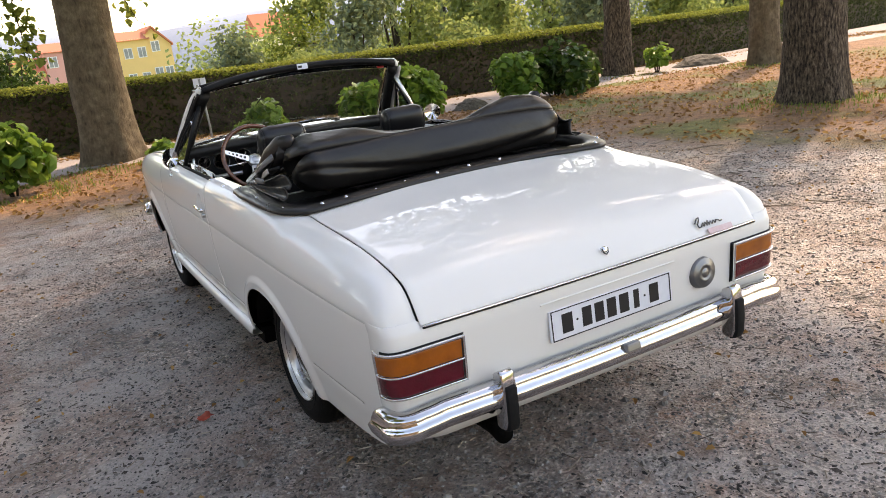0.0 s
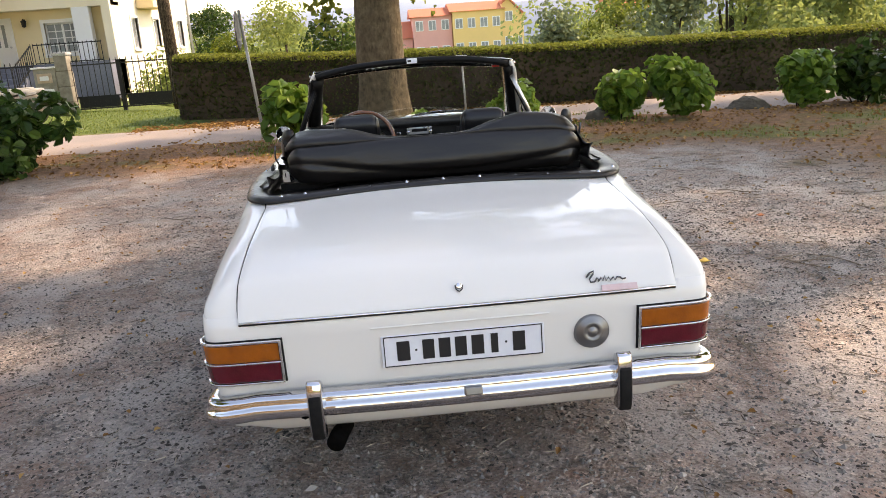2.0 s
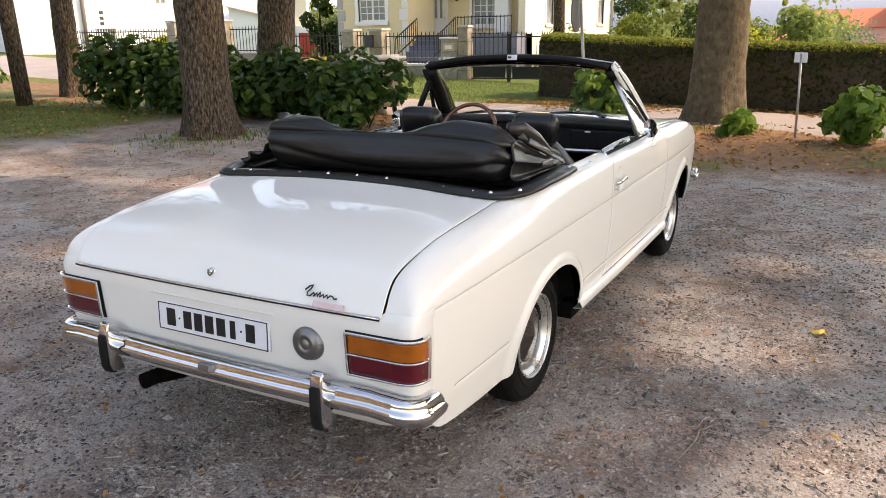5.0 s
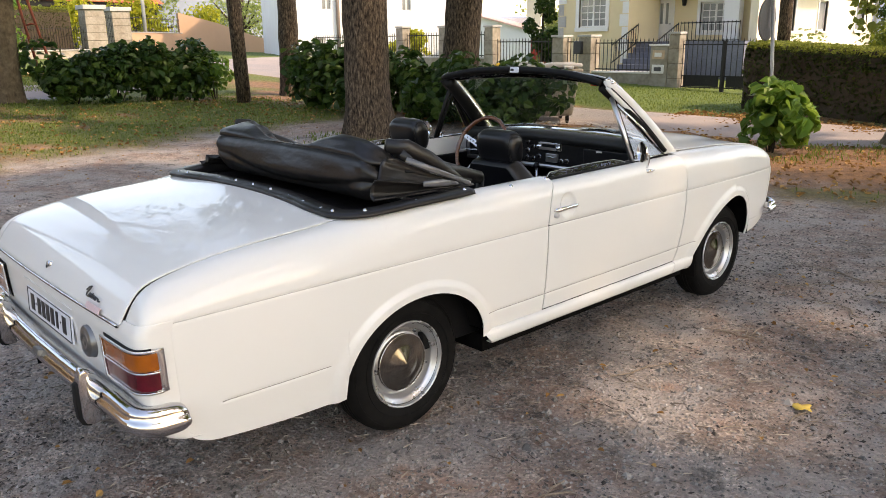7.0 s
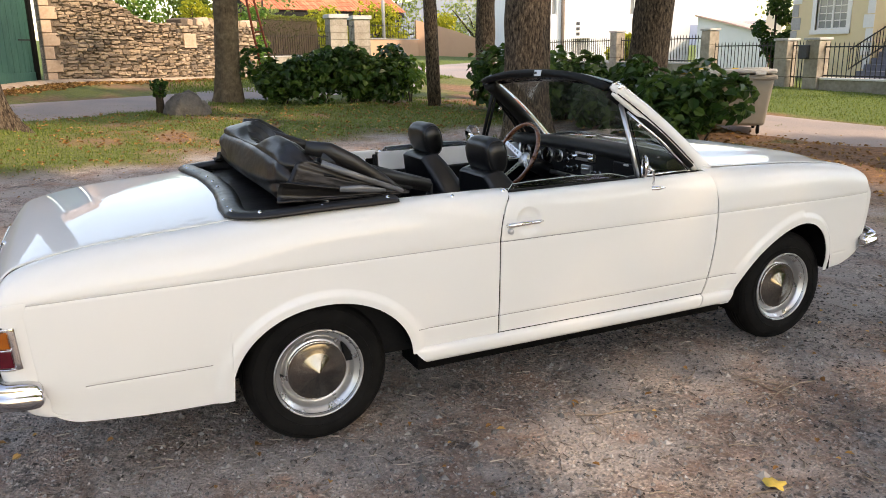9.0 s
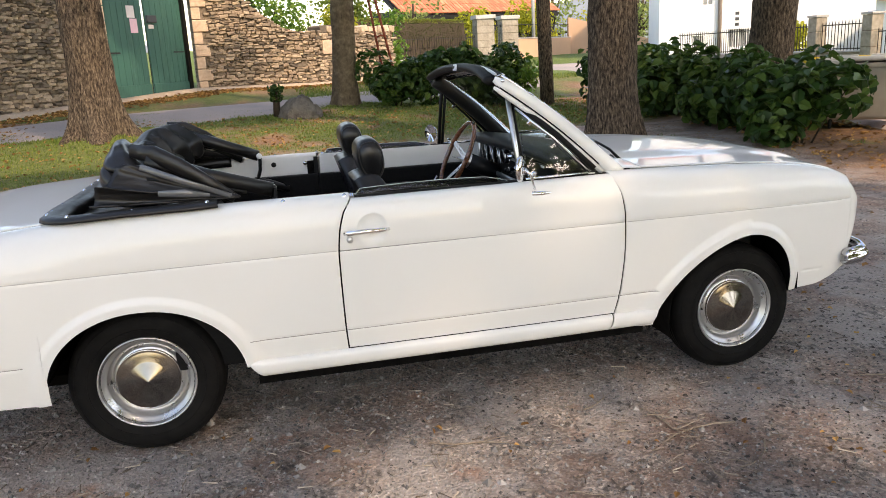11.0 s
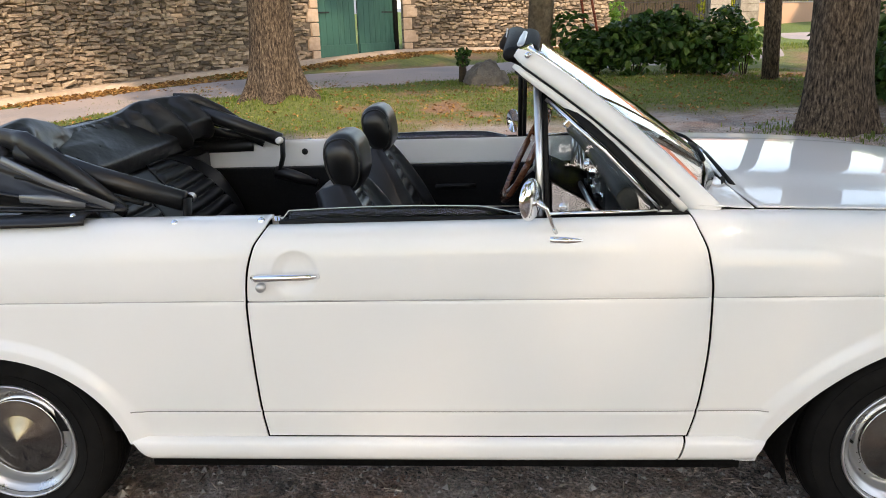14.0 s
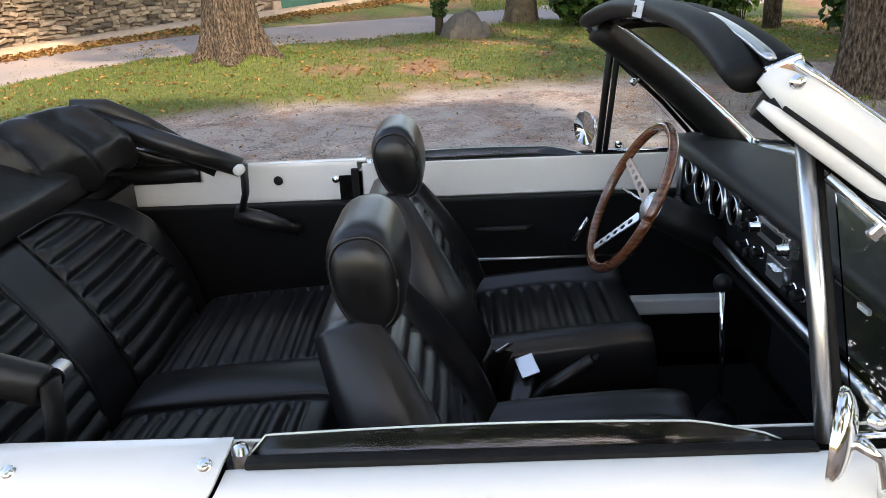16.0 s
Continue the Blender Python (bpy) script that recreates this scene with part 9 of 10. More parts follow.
for i, f_ in enumerate(stud_at):
    k_ = int(f_ * 139)
    p = Vector(RL[k_] + OUT[k_] * 0.012)
    big = i in (0, 3, 4, 7, 8, 13, 14, 16, 9)
    r_ = 0.0085 if big else 0.006
    lathe("press_stud", [(0.0, 0.011 if big else 0.006), (r_ * 0.55, 0.010 if big else 0.006), (r_ * 0.8, 0.006 if big else 0.004), (r_, 0.003), (r_, -0.004)], CHROME, rim, Matrix.Translation(p) @ pose(0, 0, 0.004), 14)
# dark well under the folded hood
bm = bmesh.new()
box(bm, -0.69, 0.69, -0.20, 0.14, 0.80, 0.90)
part("hood_well", bm, HOODCLOTH, ca, smooth=False)

# folded hood
hood = empty("folded_hood")
hood.parent = ca
tagged(hood, "black vinyl hood folded into a bulky bundle")


def draped(name, section, xs_, seed, wrinkle, label="", m=96):
    """A bundle of cloth: for each x a closed loop of (y, z), smoothed, swept along x, with drawn folds and gathered ends."""
    V = np.zeros((len(xs_), m, 3))
    for i, x in enumerate(xs_):
        L = np.asarray(section(x), float)
        L = np.concatenate([L, L[:1]])
        t = np.concatenate([[0], np.cumsum(np.linalg.norm(np.diff(L, axis=0), axis=1))])
        u = np.linspace(0, t[-1], m, endpoint=False)
        Y, Z = np.interp(u, t, L[:, 0]), np.interp(u, t, L[:, 1])
        for _ in range(5):
            Y, Z = (np.roll(Y, 1) + Y * 2 + np.roll(Y, -1)) / 4, (np.roll(Z, 1) + Z * 2 + np.roll(Z, -1)) / 4
        un = u / t[-1]
        cy_, cz_ = Y.mean(), Z.mean()
        k_ = min(i, len(xs_) - 1 - i)
        sq = 1 - 0.55 * (1 - min(k_ / 7, 1)) ** 2
        ny, nz = np.gradient(Z), -np.gradient(Y)
        ln = np.hypot(ny, nz) + 1e-9
        d = wrinkle(x, un, Y, Z) + 0.006 * (fbm(x * 3 + un * 4, un * 7 + x, seed, 3) - 0.5)
        V[i] = np.stack([np.full(m, x) + 0.006 * (fbm(un * 6, un * 3 + x, seed + 5, 2) - 0.5), cy_ + (Y - cy_) * sq - ny / ln * d, cz_ + (Z - cz_) * sq - nz / ln * d], -1)
    F = [tuple(f) for f in grid_faces(len(xs_), m, False, True)] + [tuple(range(m)), tuple(reversed(range((len(xs_) - 1) * m, len(xs_) * m)))]
    ob = raw(name, V, F, HOODCLOTH, hood, label)
    b2 = bmesh.new()
    b2.from_mesh(ob.data)
    bmesh.ops.recalc_face_normals(b2, faces=b2.faces)
    b2.to_mesh(ob.data)
    b2.free()
    return ob


# the taut roll over the rear deck
low_ridge = curve_fn([(-0.66, 1.085), (-0.58, 1.104), (0.2, 1.112), (0.50, 1.104), (0.66, 1.070)])


def low_section(x):
    zr = float(low_ridge(x))
    out = 0.018 * math.exp(-((x - 0.05) / 0.35) ** 2)
    foot = 0.935 + 0.03 * max(0, (-0.50 - x) / 0.1)
    return [(0.05, 0.925), (-0.045, foot), (-0.072 - out, foot + 0.035), (-0.086 - out, foot + 0.075), (-0.083, zr - 0.05), (-0.070, zr - 0.014), (-0.052, zr), (-0.02, zr - 0.006), (0.06, zr - 0.05), (0.14, 1.0), (0.13, 0.935)]


def low_wrinkle(x, un, y, z):
    back = np.clip((-0.03 - y) / 0.04, 0, 1)
    sag = -0.010 * np.exp(-((z - (1.005 - 0.05 * math.cos(3.4 * (x - 0.1)))) / 0.016) ** 2)
    pull = 0.010 * np.sin(26 * x + 30 * (z - 0.95)) * np.exp(-((abs(x) - 0.60) / 0.09) ** 2)
    return back * (sag + pull)


draped("lower_fold", low_section, np.linspace(-0.605, 0.635, 130), 5, low_wrinkle)
# the rest of the hood lies on it like a blanket and hangs forward over the bench, furthest on the driver's side
top_z = curve_fn([(-0.63, 1.115), (-0.58, 1.150), (-0.50, 1.165), (-0.36, 1.163), (-0.20, 1.128), (-0.05, 1.116), (0.12, 1.112), (0.28, 1.150), (0.40, 1.172), (0.50, 1.168), (0.58, 1.145), (0.64, 1.10)])
top_y = curve_fn([(-0.63, 0.085), (-0.50, 0.060), (-0.30, 0.010), (-0.05, -0.020), (0.2, -0.015), (0.5, 0.010), (0.64, 0.030)])
hem_y = curve_fn([(-0.63, 0.205), (-0.52, 0.190), (-0.36, 0.125), (-0.15, 0.035), (0.05, 0.015), (0.30, 0.050), (0.50, 0.095), (0.64, 0.120)])
hem_z = curve_fn([(-0.63, 0.985), (-0.50, 0.968), (-0.30, 0.958), (0.05, 0.965), (0.35, 0.985), (0.50, 1.015), (0.64, 1.05)])


def top_section(x):
    zr, yr, yh, zh = float(top_z(x)), float(top_y(x)), float(hem_y(x)), float(hem_z(x))
    base = float(low_ridge(x)) - 0.012
    return [(-0.055, base), (-0.058, base + 0.016), (-0.046, base + 0.3 * (zr - base) + 0.012), (yr - 0.035, zr - 0.012), (yr, zr), (yr + 0.45 * (yh - yr) + 0.012, zr - 0.22 * (zr - zh)), (yh - 0.002, zh + 0.45 * (zr - zh)), (yh + 0.004, zh + 0.03), (yh - 0.004, zh), (yh - 0.030, zh + 0.012), (yr + 0.005, zh + 0.5 * (zr - zh)), (-0.03, base - 0.004)]


def top_wrinkle(x, un, y, z):
    front = np.clip((y - float(top_y(x)) - 0.005) / 0.03, 0, 1)
    w = 1 / (1 + math.exp((x + 0.02) * 11))
    ph = 58 * x - 16 * (z - 1.0) + 2.2 * math.sin(9 * x + 1)
    hang = 0.030 * (1 - np.abs(np.sin(ph / 2))) ** 1.4 - 0.009
    near = 0.018 * np.sin(34 * x + 40 * (z - 1.0)) * np.exp(-((x - 0.52) / 0.10) ** 2)
    return front * (w * hang * 1.25 + near) + 0.006 * np.sin(7 * x + 20 * y) * np.clip((z - 1.09) / 0.03, 0, 1)


draped("upper_fold", top_section, np.linspace(-0.615, 0.625, 150), 15, top_wrinkle)
for s in (1, -1):
    # slack side curtain: a fan of folds gathered at the hinge
    th, v_ = np.linspace(0, 1, 64), np.linspace(0.02, 1, 26)
    arc = np.stack([np.interp(th, [0, 0.3, 0.6, 1], [0.690, 0.665, 0.632, 0.585]), np.interp(th, [0, 0.3, 0.6, 1], [-0.10, -0.075, 0.0, 0.20]), np.interp(th, [0, 0.3, 0.6, 1], [0.945, 1.02, 1.08, 1.10])], -1)
    if s < 0:
        arc[:, 2] = 0.945 + (arc[:, 2] - 0.945) * 0.45
        arc[:, 0] += 0.012
    hinge = np.array([0.694, 0.43, 0.952])
    P = hinge + (arc - hinge)[:, None, :] * v_[None, :, None]
    fold = 1.1 * np.sin(th * 2 * PI * 3.1 + 0.6 + 1.2 * np.sin(th * 5)) + 0.5 * np.sin(th * 2 * PI * 1.7 + 2 + s) + 1.6 * (fbm(th * 14, th * 0 + 3 * s, 44) - 0.5)
    P[:, :, 0] += 0.013 * fold[:, None] * np.minimum(v_ * 1.6, 1)[None, :] + 0.008 * (fbm(th[:, None] * 14, v_[None, :] * 5, 47) - 0.5)
    P[:, :, 2] += 0.014 * np.cos(th * 2 * PI * 3.1 + 1.2 * np.sin(th * 5))[:, None] * v_[None, :] * (1 + 0.8 * (fbm(th[:, None] * 6, v_[None, :] * 4, 49) - 0.5)) - 0.02 * np.sin(v_ * PI)[None, :] * th[:, None]
    P[:, :, 0] *= s
    panel("side_curtain", P, HOODCLOTH, hood, 0.004, bevel=0)
    tube("shiny_strap", [(s * 0.664, 0.085, 1.088), (s * 0.690, 0.22, 1.030), (s * 0.700, 0.395, 0.960)], [0.008, 0.0075, 0.006], material("shiny_clear_vinyl", (0.10, 0.10, 0.105), 0.12, 0, 0.9) if s > 0 else bpy.data.materials["shiny_clear_vinyl"], hood, 8, squash=(0.5, 1.6))
    tube("shiny_strap", [(s * 0.700, 0.14, 0.990), (s * 0.704, 0.23, 0.984), (s * 0.706, 0.32, 0.970)], [0.006, 0.009, 0.004], bpy.data.materials["shiny_clear_vinyl"], hood, 8, squash=(0.5, 1.8))
    tube("hood_sleeve", [(s * 0.585, 0.05, 1.140), (s * 0.615, 0.13, 1.125), (s * 0.640, 0.22, 1.075), (s * 0.655, 0.32, 1.005), (s * 0.664, 0.405, 0.945)], [0.026, 0.034, 0.032, 0.026, 0.018], HOODCLOTH, hood, 14, "black vinyl sleeve over the frame arm", squash=(0.55, 1.0))
    # padded frame bars with bright ends
    ye = 0.49 if s < 0 else 0.545
    bar = tube("frame_bar", [(s * 0.600, 0.10, 1.105), (s * 0.602, 0.30, 1.028), (s * 0.604, ye, 0.955)], [0.031, 0.031, 0.028], HOODCLOTH, hood, 14, "black padded frame bar")
    lathe("bar_end", [(0.0, 0.030), (0.010, 0.030), (0.014, 0.026), (0.0145, 0.0)], CREAMBUTTON if s < 0 else ALLOY, bar, pose(s * 0.582, ye + 0.003, 0.956, 0, -s * 90, 0), 18, "bright round end cap")
    tube("frame_link", [(s * 0.602, ye + 0.008, 0.962), (s * 0.606, ye + 0.002, 0.88), (s * 0.608, ye - 0.018, 0.820)], 0.024, BLACKTRIM, hood, 10, squash=(0.4, 1.0))
    tube("frame_foot", [(s * 0.606, ye - 0.035, 0.818), (s * 0.604, ye + 0.04, 0.80), (s * 0.602, ye + 0.145, 0.765)], [0.026, 0.026, 0.016], HOODCLOTH, hood, 12)
    tube("frame_rod", [(s * 0.64, 0.10, 1.04), (s * 0.645, 0.25, 1.01), (s * 0.65, 0.45, 0.96)], 0.007, BLACKTRIM, hood, 8)
    tube("frame_rod", [(s * 0.63, 0.18, 0.985), (s * 0.64, 0.30, 0.985), (s * 0.65, 0.40, 0.93)], 0.010, BLACKTRIM, hood, 8, squash=(0.4, 1.2))
    slab("frame_plate", (0.006, 0.12, 0.022), ALLOY, hood, pose(s * 0.655, 0.27, 0.998, -18, 0, 0), bevel=0.002)

# interior
bm = bmesh.new()
box(bm, -0.66, 0.66, 0.1, 1.95, 0.285, 0.30)
part("floor_carpet", bm, CARPET, ca, smooth=False)
tun = [(-0.14, 0.30), (-0.13, 0.40), (-0.09, 0.455), (0.09, 0.455), (0.13, 0.40), (0.14, 0.30)]
extrude_poly("tunnel", tun, 1.5, CARPET, ca, pose(0, 0.45, 0), bevel=0.02)


def cushion(name, w, l, t, M, mat, parent, pleats=0, pl_from=0.0, pl_to=1.0, half=0.72, taper=0.0, crown=0.03, label="", along="v", bolster=0.0, puff=0.008, thin=0.0):
    """A padded cushion, w wide (x), l long (y), t thick (z), its top pleated in the middle. taper narrows the +y end."""
    nu, nv = 72, 84
    u, v = np.linspace(-1, 1, nu), np.linspace(-1, 1, nv)
    Uc, Vc = np.sign(u) * np.abs(u) ** 0.8, np.sign(v) * np.abs(v) ** 0.8
    X, Y = np.meshgrid(Uc, Vc, indexing="ij")
    edge = (1 - np.abs(X) ** 7) ** (1 / 7.0) * (1 - np.abs(Y) ** 7) ** (1 / 7.0)
    edge = np.clip(edge, 0, 1) ** 0.55
    wv = w / 2 * (1 - taper * np.clip((Y + 0.1) / 1.1, 0, 1) ** 1.6)
    shrink = 1 - 0.05 * (np.abs(X) ** 8)
    Zt = t * (0.35 + 0.65 * edge) + crown * (1 - X ** 2) * (1 - Y ** 2) * 0.6 + bolster * np.exp(-((np.abs(X) - 0.82) / 0.16) ** 2) * edge
    Zt = Zt * (1 - thin * np.clip((Y + 0.35) / 1.35, 0, 1) ** 1.3)
    if pleats:
        inside = (np.abs(X) < half) & (Y > pl_from * 2 - 1) & (Y < pl_to * 2 - 1)
        q = (X / half + 1) / 2 * pleats if along == "v" else ((Y + 1) / 2 - pl_from) / (pl_to - pl_from) * pleats
        pl = np.abs(np.sin(PI * q)) ** 0.6
        Zt = Zt + np.where(inside, puff * (pl - 0.9), 0)
    top = np.stack([wv * X, l / 2 * Y, Zt], -1)
    bot = np.stack([wv * X * 0.98, l / 2 * Y * 0.98, np.zeros_like(X)], -1)
    V = np.concatenate([top.reshape(-1, 3), bot.reshape(-1, 3)])
    Ft = grid_faces(nu, nv)
    n = nu * nv
    ring = [i * nv for i in range(nu)] + [(nu - 1) * nv + j for j in range(1, nv)] + [i * nv + nv - 1 for i in range(nu - 2, -1, -1)] + [j for j in range(nv - 2, 0, -1)]
    F = [tuple(f) for f in Ft[:, ::1]] + [tuple(f + n) for f in Ft[:, ::-1]] + [(ring[i], ring[(i + 1) % len(ring)], ring[(i + 1) % len(ring)] + n, ring[i] + n) for i in range(len(ring))][::1]
    V = V @ np.array(M.to_3x3()).T + np.array(M.translation)
    ob = raw(name, V, F, mat, parent, label)
    b2 = bmesh.new()
    b2.from_mesh(ob.data)
    bmesh.ops.recalc_face_normals(b2, faces=b2.faces)
    b2.to_mesh(ob.data)
    b2.free()
    ob.data.polygons.foreach_set("use_smooth", np.full(len(ob.data.polygons), True))
    return ob


def ball(name, center, radii, mat, parent, p=2.6, M=None, label="", n=40):
    """A rounded pad: a superellipsoid."""
    th, ph = np.linspace(-PI / 2, PI / 2, n), np.linspace(0, 2 * PI, n * 2, endpoint=False)
    c = lambda a: np.sign(np.cos(a)) * np.abs(np.cos(a)) ** (2 / p)
    s_ = lambda a: np.sign(np.sin(a)) * np.abs(np.sin(a)) ** (2 / p)
    V = np.stack([radii[0] * c(th)[:, None] * c(ph), radii[1] * c(th)[:, None] * s_(ph), radii[2] * s_(th)[:, None] * np.ones_like(ph)], -1).reshape(-1, 3)
    if M is not None:
        V = V @ np.array(M.to_3x3()).T
    return raw(name, V + np.array(center), np.ascontiguousarray(grid_faces(n, n * 2, False, True)), mat, parent, label)


def front_seat(x, tilt):
    st = empty("front_seat")
    st.parent = ca
    tagged(st, "black pleated bucket seat with a headrest")
    cushion("seat_cushion", 0.49, 0.50, 0.13, pose(x, 1.305, 0.475, 5, 0, 0), VINYL, st, 9, 0.08, 0.86, 0.52, 0.06, 0.03, bolster=0.032, along="u", puff=0.016)
    cushion("backrest", 0.50, 0.52, 0.115, pose(x, 1.005, 0.715, 110, 0, 0) @ pose(0, 0, 0, 0, 180, 0) @ pose(0, 0, -0.045), VINYL, st, 10, 0.06, 0.93, 0.40, 0.52, 0.03, bolster=0.045, along="u", puff=0.016, thin=0.35)
    # a fat bolster across the seat, its round ends piped
    nx2, na, zr_ = 34, 40, 1.018 + 0.006 * tilt
    th = np.linspace(0, 2 * PI, na, endpoint=False)
    u2 = np.linspace(-1, 1, nx2)
    full = (1 - np.abs(u2) ** 5) ** (1 / 2.6) * (1 - 0.045 * np.exp(-((np.abs(u2) - 0.80) / 0.045) ** 2))
    cy2, sy2 = np.sign(np.cos(th)) * np.abs(np.cos(th)) ** 0.86, np.sign(np.sin(th)) * np.abs(np.sin(th)) ** 0.86
    egg = 1 + 0.10 * np.sin(th)
    Yh, Zh = 0.057 * full[:, None] * cy2 * egg, 0.089 * full[:, None] * sy2
    lean_ = radians(10 + tilt)
    V = np.stack([np.repeat((x + 0.126 * np.sign(u2) * np.abs(u2) ** 0.8)[:, None], na, 1), 0.958 + Yh * math.cos(lean_) - Zh * math.sin(lean_), zr_ + Yh * math.sin(lean_) + Zh * math.cos(lean_)], -1)
    hr = raw("headrest", V, [tuple(f) for f in grid_faces(nx2, na, False, True)] + [tuple(reversed(range(na))), tuple(range((nx2 - 1) * na, nx2 * na))], VINYL, st)
    for sx in (-1, 1):
        pr_ = [(0.057 * math.copysign(abs(math.cos(a)) ** 0.86, math.cos(a)) * (1 + 0.10 * math.sin(a)), 0.089 * math.copysign(abs(math.sin(a)) ** 0.86, math.sin(a))) for a in np.linspace(0, 2 * PI, 49)]
        ring_ = float(np.interp(0.1055, 0.126 * u2[u2 > 0] ** 0.8, full[u2 > 0])) + 0.012
        tube("piping", [(x + sx * 0.1055, 0.958 + ring_ * (a * math.cos(lean_) - b * math.sin(lean_)), zr_ + ring_ * (a * math.sin(lean_) + b * math.cos(lean_))) for a, b in pr_], 0.0030, VINYL, hr, 6)
    for dx in (-0.045, 0.045):
        tube("headrest_post", [(x + dx, 0.948, 0.90), (x + dx, 0.952, 0.98)], 0.006, CHROME, st, 8)
    for sx in (-1, 1):
        pts = [(x + sx * w_, y_, z_) for w_, y_, z_ in ((0.235, 1.118, 0.56), (0.235, 1.075, 0.68), (0.20, 1.035, 0.79), (0.155, 0.998, 0.88), (0.11, 0.975, 0.925))]
        tube("side_piping", pts, 0.004, VINYL, st, 6)
    tube("frame_rail", [(x - 0.18, 1.1, 0.33), (x - 0.18, 1.5, 0.33)], 0.018, BLACKTRIM, st, 8)
    tube("frame_rail", [(x + 0.18, 1.1, 0.33), (x + 0.18, 1.5, 0.33)], 0.018, BLACKTRIM, st, 8)
    slab("seat_base", (0.40, 0.40, 0.15), BLACKTRIM, st, pose(x, 1.31, 0.405), bevel=0.02)
    return st


front_seat(0.34, 0)
front_seat(-0.345, 2)

bench = empty("rear_bench")
bench.parent = ca
tagged(bench, "black pleated two-place rear bench")
for x in (-0.315, 0.315):
    cushion("bench_cushion", 0.50, 0.46, 0.12, pose(x, 0.60, 0.49, 4, 0, 0), VINYL, bench, 10, 0.06, 0.90, 0.84, 0.0, 0.03, along="u", puff=0.022)
cushion("centre_cushion", 0.16, 0.47, 0.135, pose(0, 0.60, 0.487, 4, 0, 0), VINYL, bench)
# one broad back with rounded shoulders, two pleated fields and a plain band between them
back_y = curve_fn([(0.46, 0.352), (0.55, 0.338), (0.64, 0.318), (0.72, 0.285), (0.81, 0.232), (0.90, 0.165), (0.97, 0.105)])


def shoulder_z(x):
    return 0.972 - 0.26 * (1 - math.sqrt(max(0.0, 1 - (max(0.0, abs(x) - 0.36) / 0.272) ** 2)))


def field_top(x):
    e = max(0.0, abs(x) - 0.22) / 0.285
    return 0.940 - 0.34 * (1 - math.sqrt(max(0.0, 1 - min(e, 1) ** 2)))


nx_, nz_ = 150, 150
xs_ = np.linspace(-0.625, 0.625, nx_)
P = np.zeros((nx_, nz_, 3))
for i, x in enumerate(xs_):
    zz = np.linspace(0.47, shoulder_z(x), nz_)
    slope = np.gradient(back_y(zz), zz)
    ln = np.sqrt(1 + slope ** 2)
    edge = np.clip((shoulder_z(x) - zz) / 0.05, 0, 1)
    rim_ = 1 - (1 - edge) ** 2
    side = np.clip((0.625 - abs(x)) / 0.05, 0, 1)
    inside = 1.0 * (abs(x) > 0.082) * (abs(x) < 0.50) * (zz > 0.515) * (zz < field_top(x))
    gap = np.minimum.reduce([np.full(nz_, abs(abs(x) - 0.082)), np.full(nz_, abs(abs(x) - 0.505)), np.abs(field_top(x) - zz)])
    s_len = np.cumsum(np.concatenate([[0], np.hypot(np.diff(zz), np.diff(back_y(zz)))]))
    pleat = np.abs(np.sin(PI * (s_len / 0.049 + 0.10 * math.sin(abs(x) * 9))))
    soft = np.clip(gap / 0.02, 0, 1)
    d = 0.055 * rim_ * (0.4 + 0.6 * side ** 0.5) - 0.055 + inside * soft * (0.020 * pleat ** 0.5 - 0.006) - 0.007 * np.exp(-(gap / 0.006) ** 2) * (zz < field_top(x) + 0.01) * (abs(x) < 0.515)
    P[i] = np.stack([np.full(nz_, x), back_y(zz) + d / ln, zz - d * slope / ln], -1)
panel("bench_back", P, VINYL, bench, 0.03, flip=True, bevel=0)
for sx in (-1, 1):
    zt = [float(z) for z in np.linspace(0.52, field_top(0.084), 26)]
    tube("back_piping", [(sx * 0.082, float(back_y(z)) + 0.001, z + 0.001) for z in zt], 0.0032, VINYL, bench, 6)
    xo = [0.082 + (0.505 - 0.082) * math.sin(a) for a in np.linspace(0, PI / 2, 30)]
    tube("back_piping", [(sx * x, float(back_y(field_top(x))) + 0.001, field_top(x) + 0.001) for x in xo], 0.0032, VINYL, bench, 6)
slab("bench_base", (1.24, 0.40, 0.20), BLACKTRIM, bench, pose(0, 0.62, 0.40), bevel=0.02)
bm = bmesh.new()
box(bm, -0.66, 0.66, 0.08, 0.12, 0.3, 0.93)
part("bench_bulkhead", bm, BLACKTRIM, ca, smooth=False)

# dashboard
dash = empty("dashboard")
dash.parent = ca
tagged(dash, "black dashboard with round dials and a silver lower edge")
prof = [(1.70, 0.968), (1.705, 0.985), (1.73, 0.998), (1.80, 1.0), (1.92, 0.988), (2.03, 0.962), (2.03, 0.93), (1.82, 0.92), (1.745, 0.935), (1.715, 0.95)]
bm = bmesh.new()
a = [[bm.verts.new((x, y + 0.10 * (abs(x) / 0.66) ** 2 * (y - 1.7) / -0.33 * 1.0, z - 0.012 * (x / 0.66) ** 2)) for y, z in prof] for x in np.linspace(-0.695, 0.695, 16)]
for i in range(15):
    for j in range(len(prof)):
        k2 = (j + 1) % len(prof)
        bm.faces.new((a[i][j], a[i + 1][j], a[i + 1][k2], a[i][k2]))
bm.faces.new(a[0])
bm.faces.new(a[-1][::-1])
soft_edges(part("dash_top", bm, DASHPAD, dash, "soft dark top pad", smooth=True), 0.006, 2, 40)
face = extrude_poly("dash_face", [(-0.695, 0.795), (0.695, 0.795), (0.695, 0.945), (-0.695, 0.945)], 0.05, BLACKTRIM, dash, pose(0, 1.745, 0) , bevel=0.006)
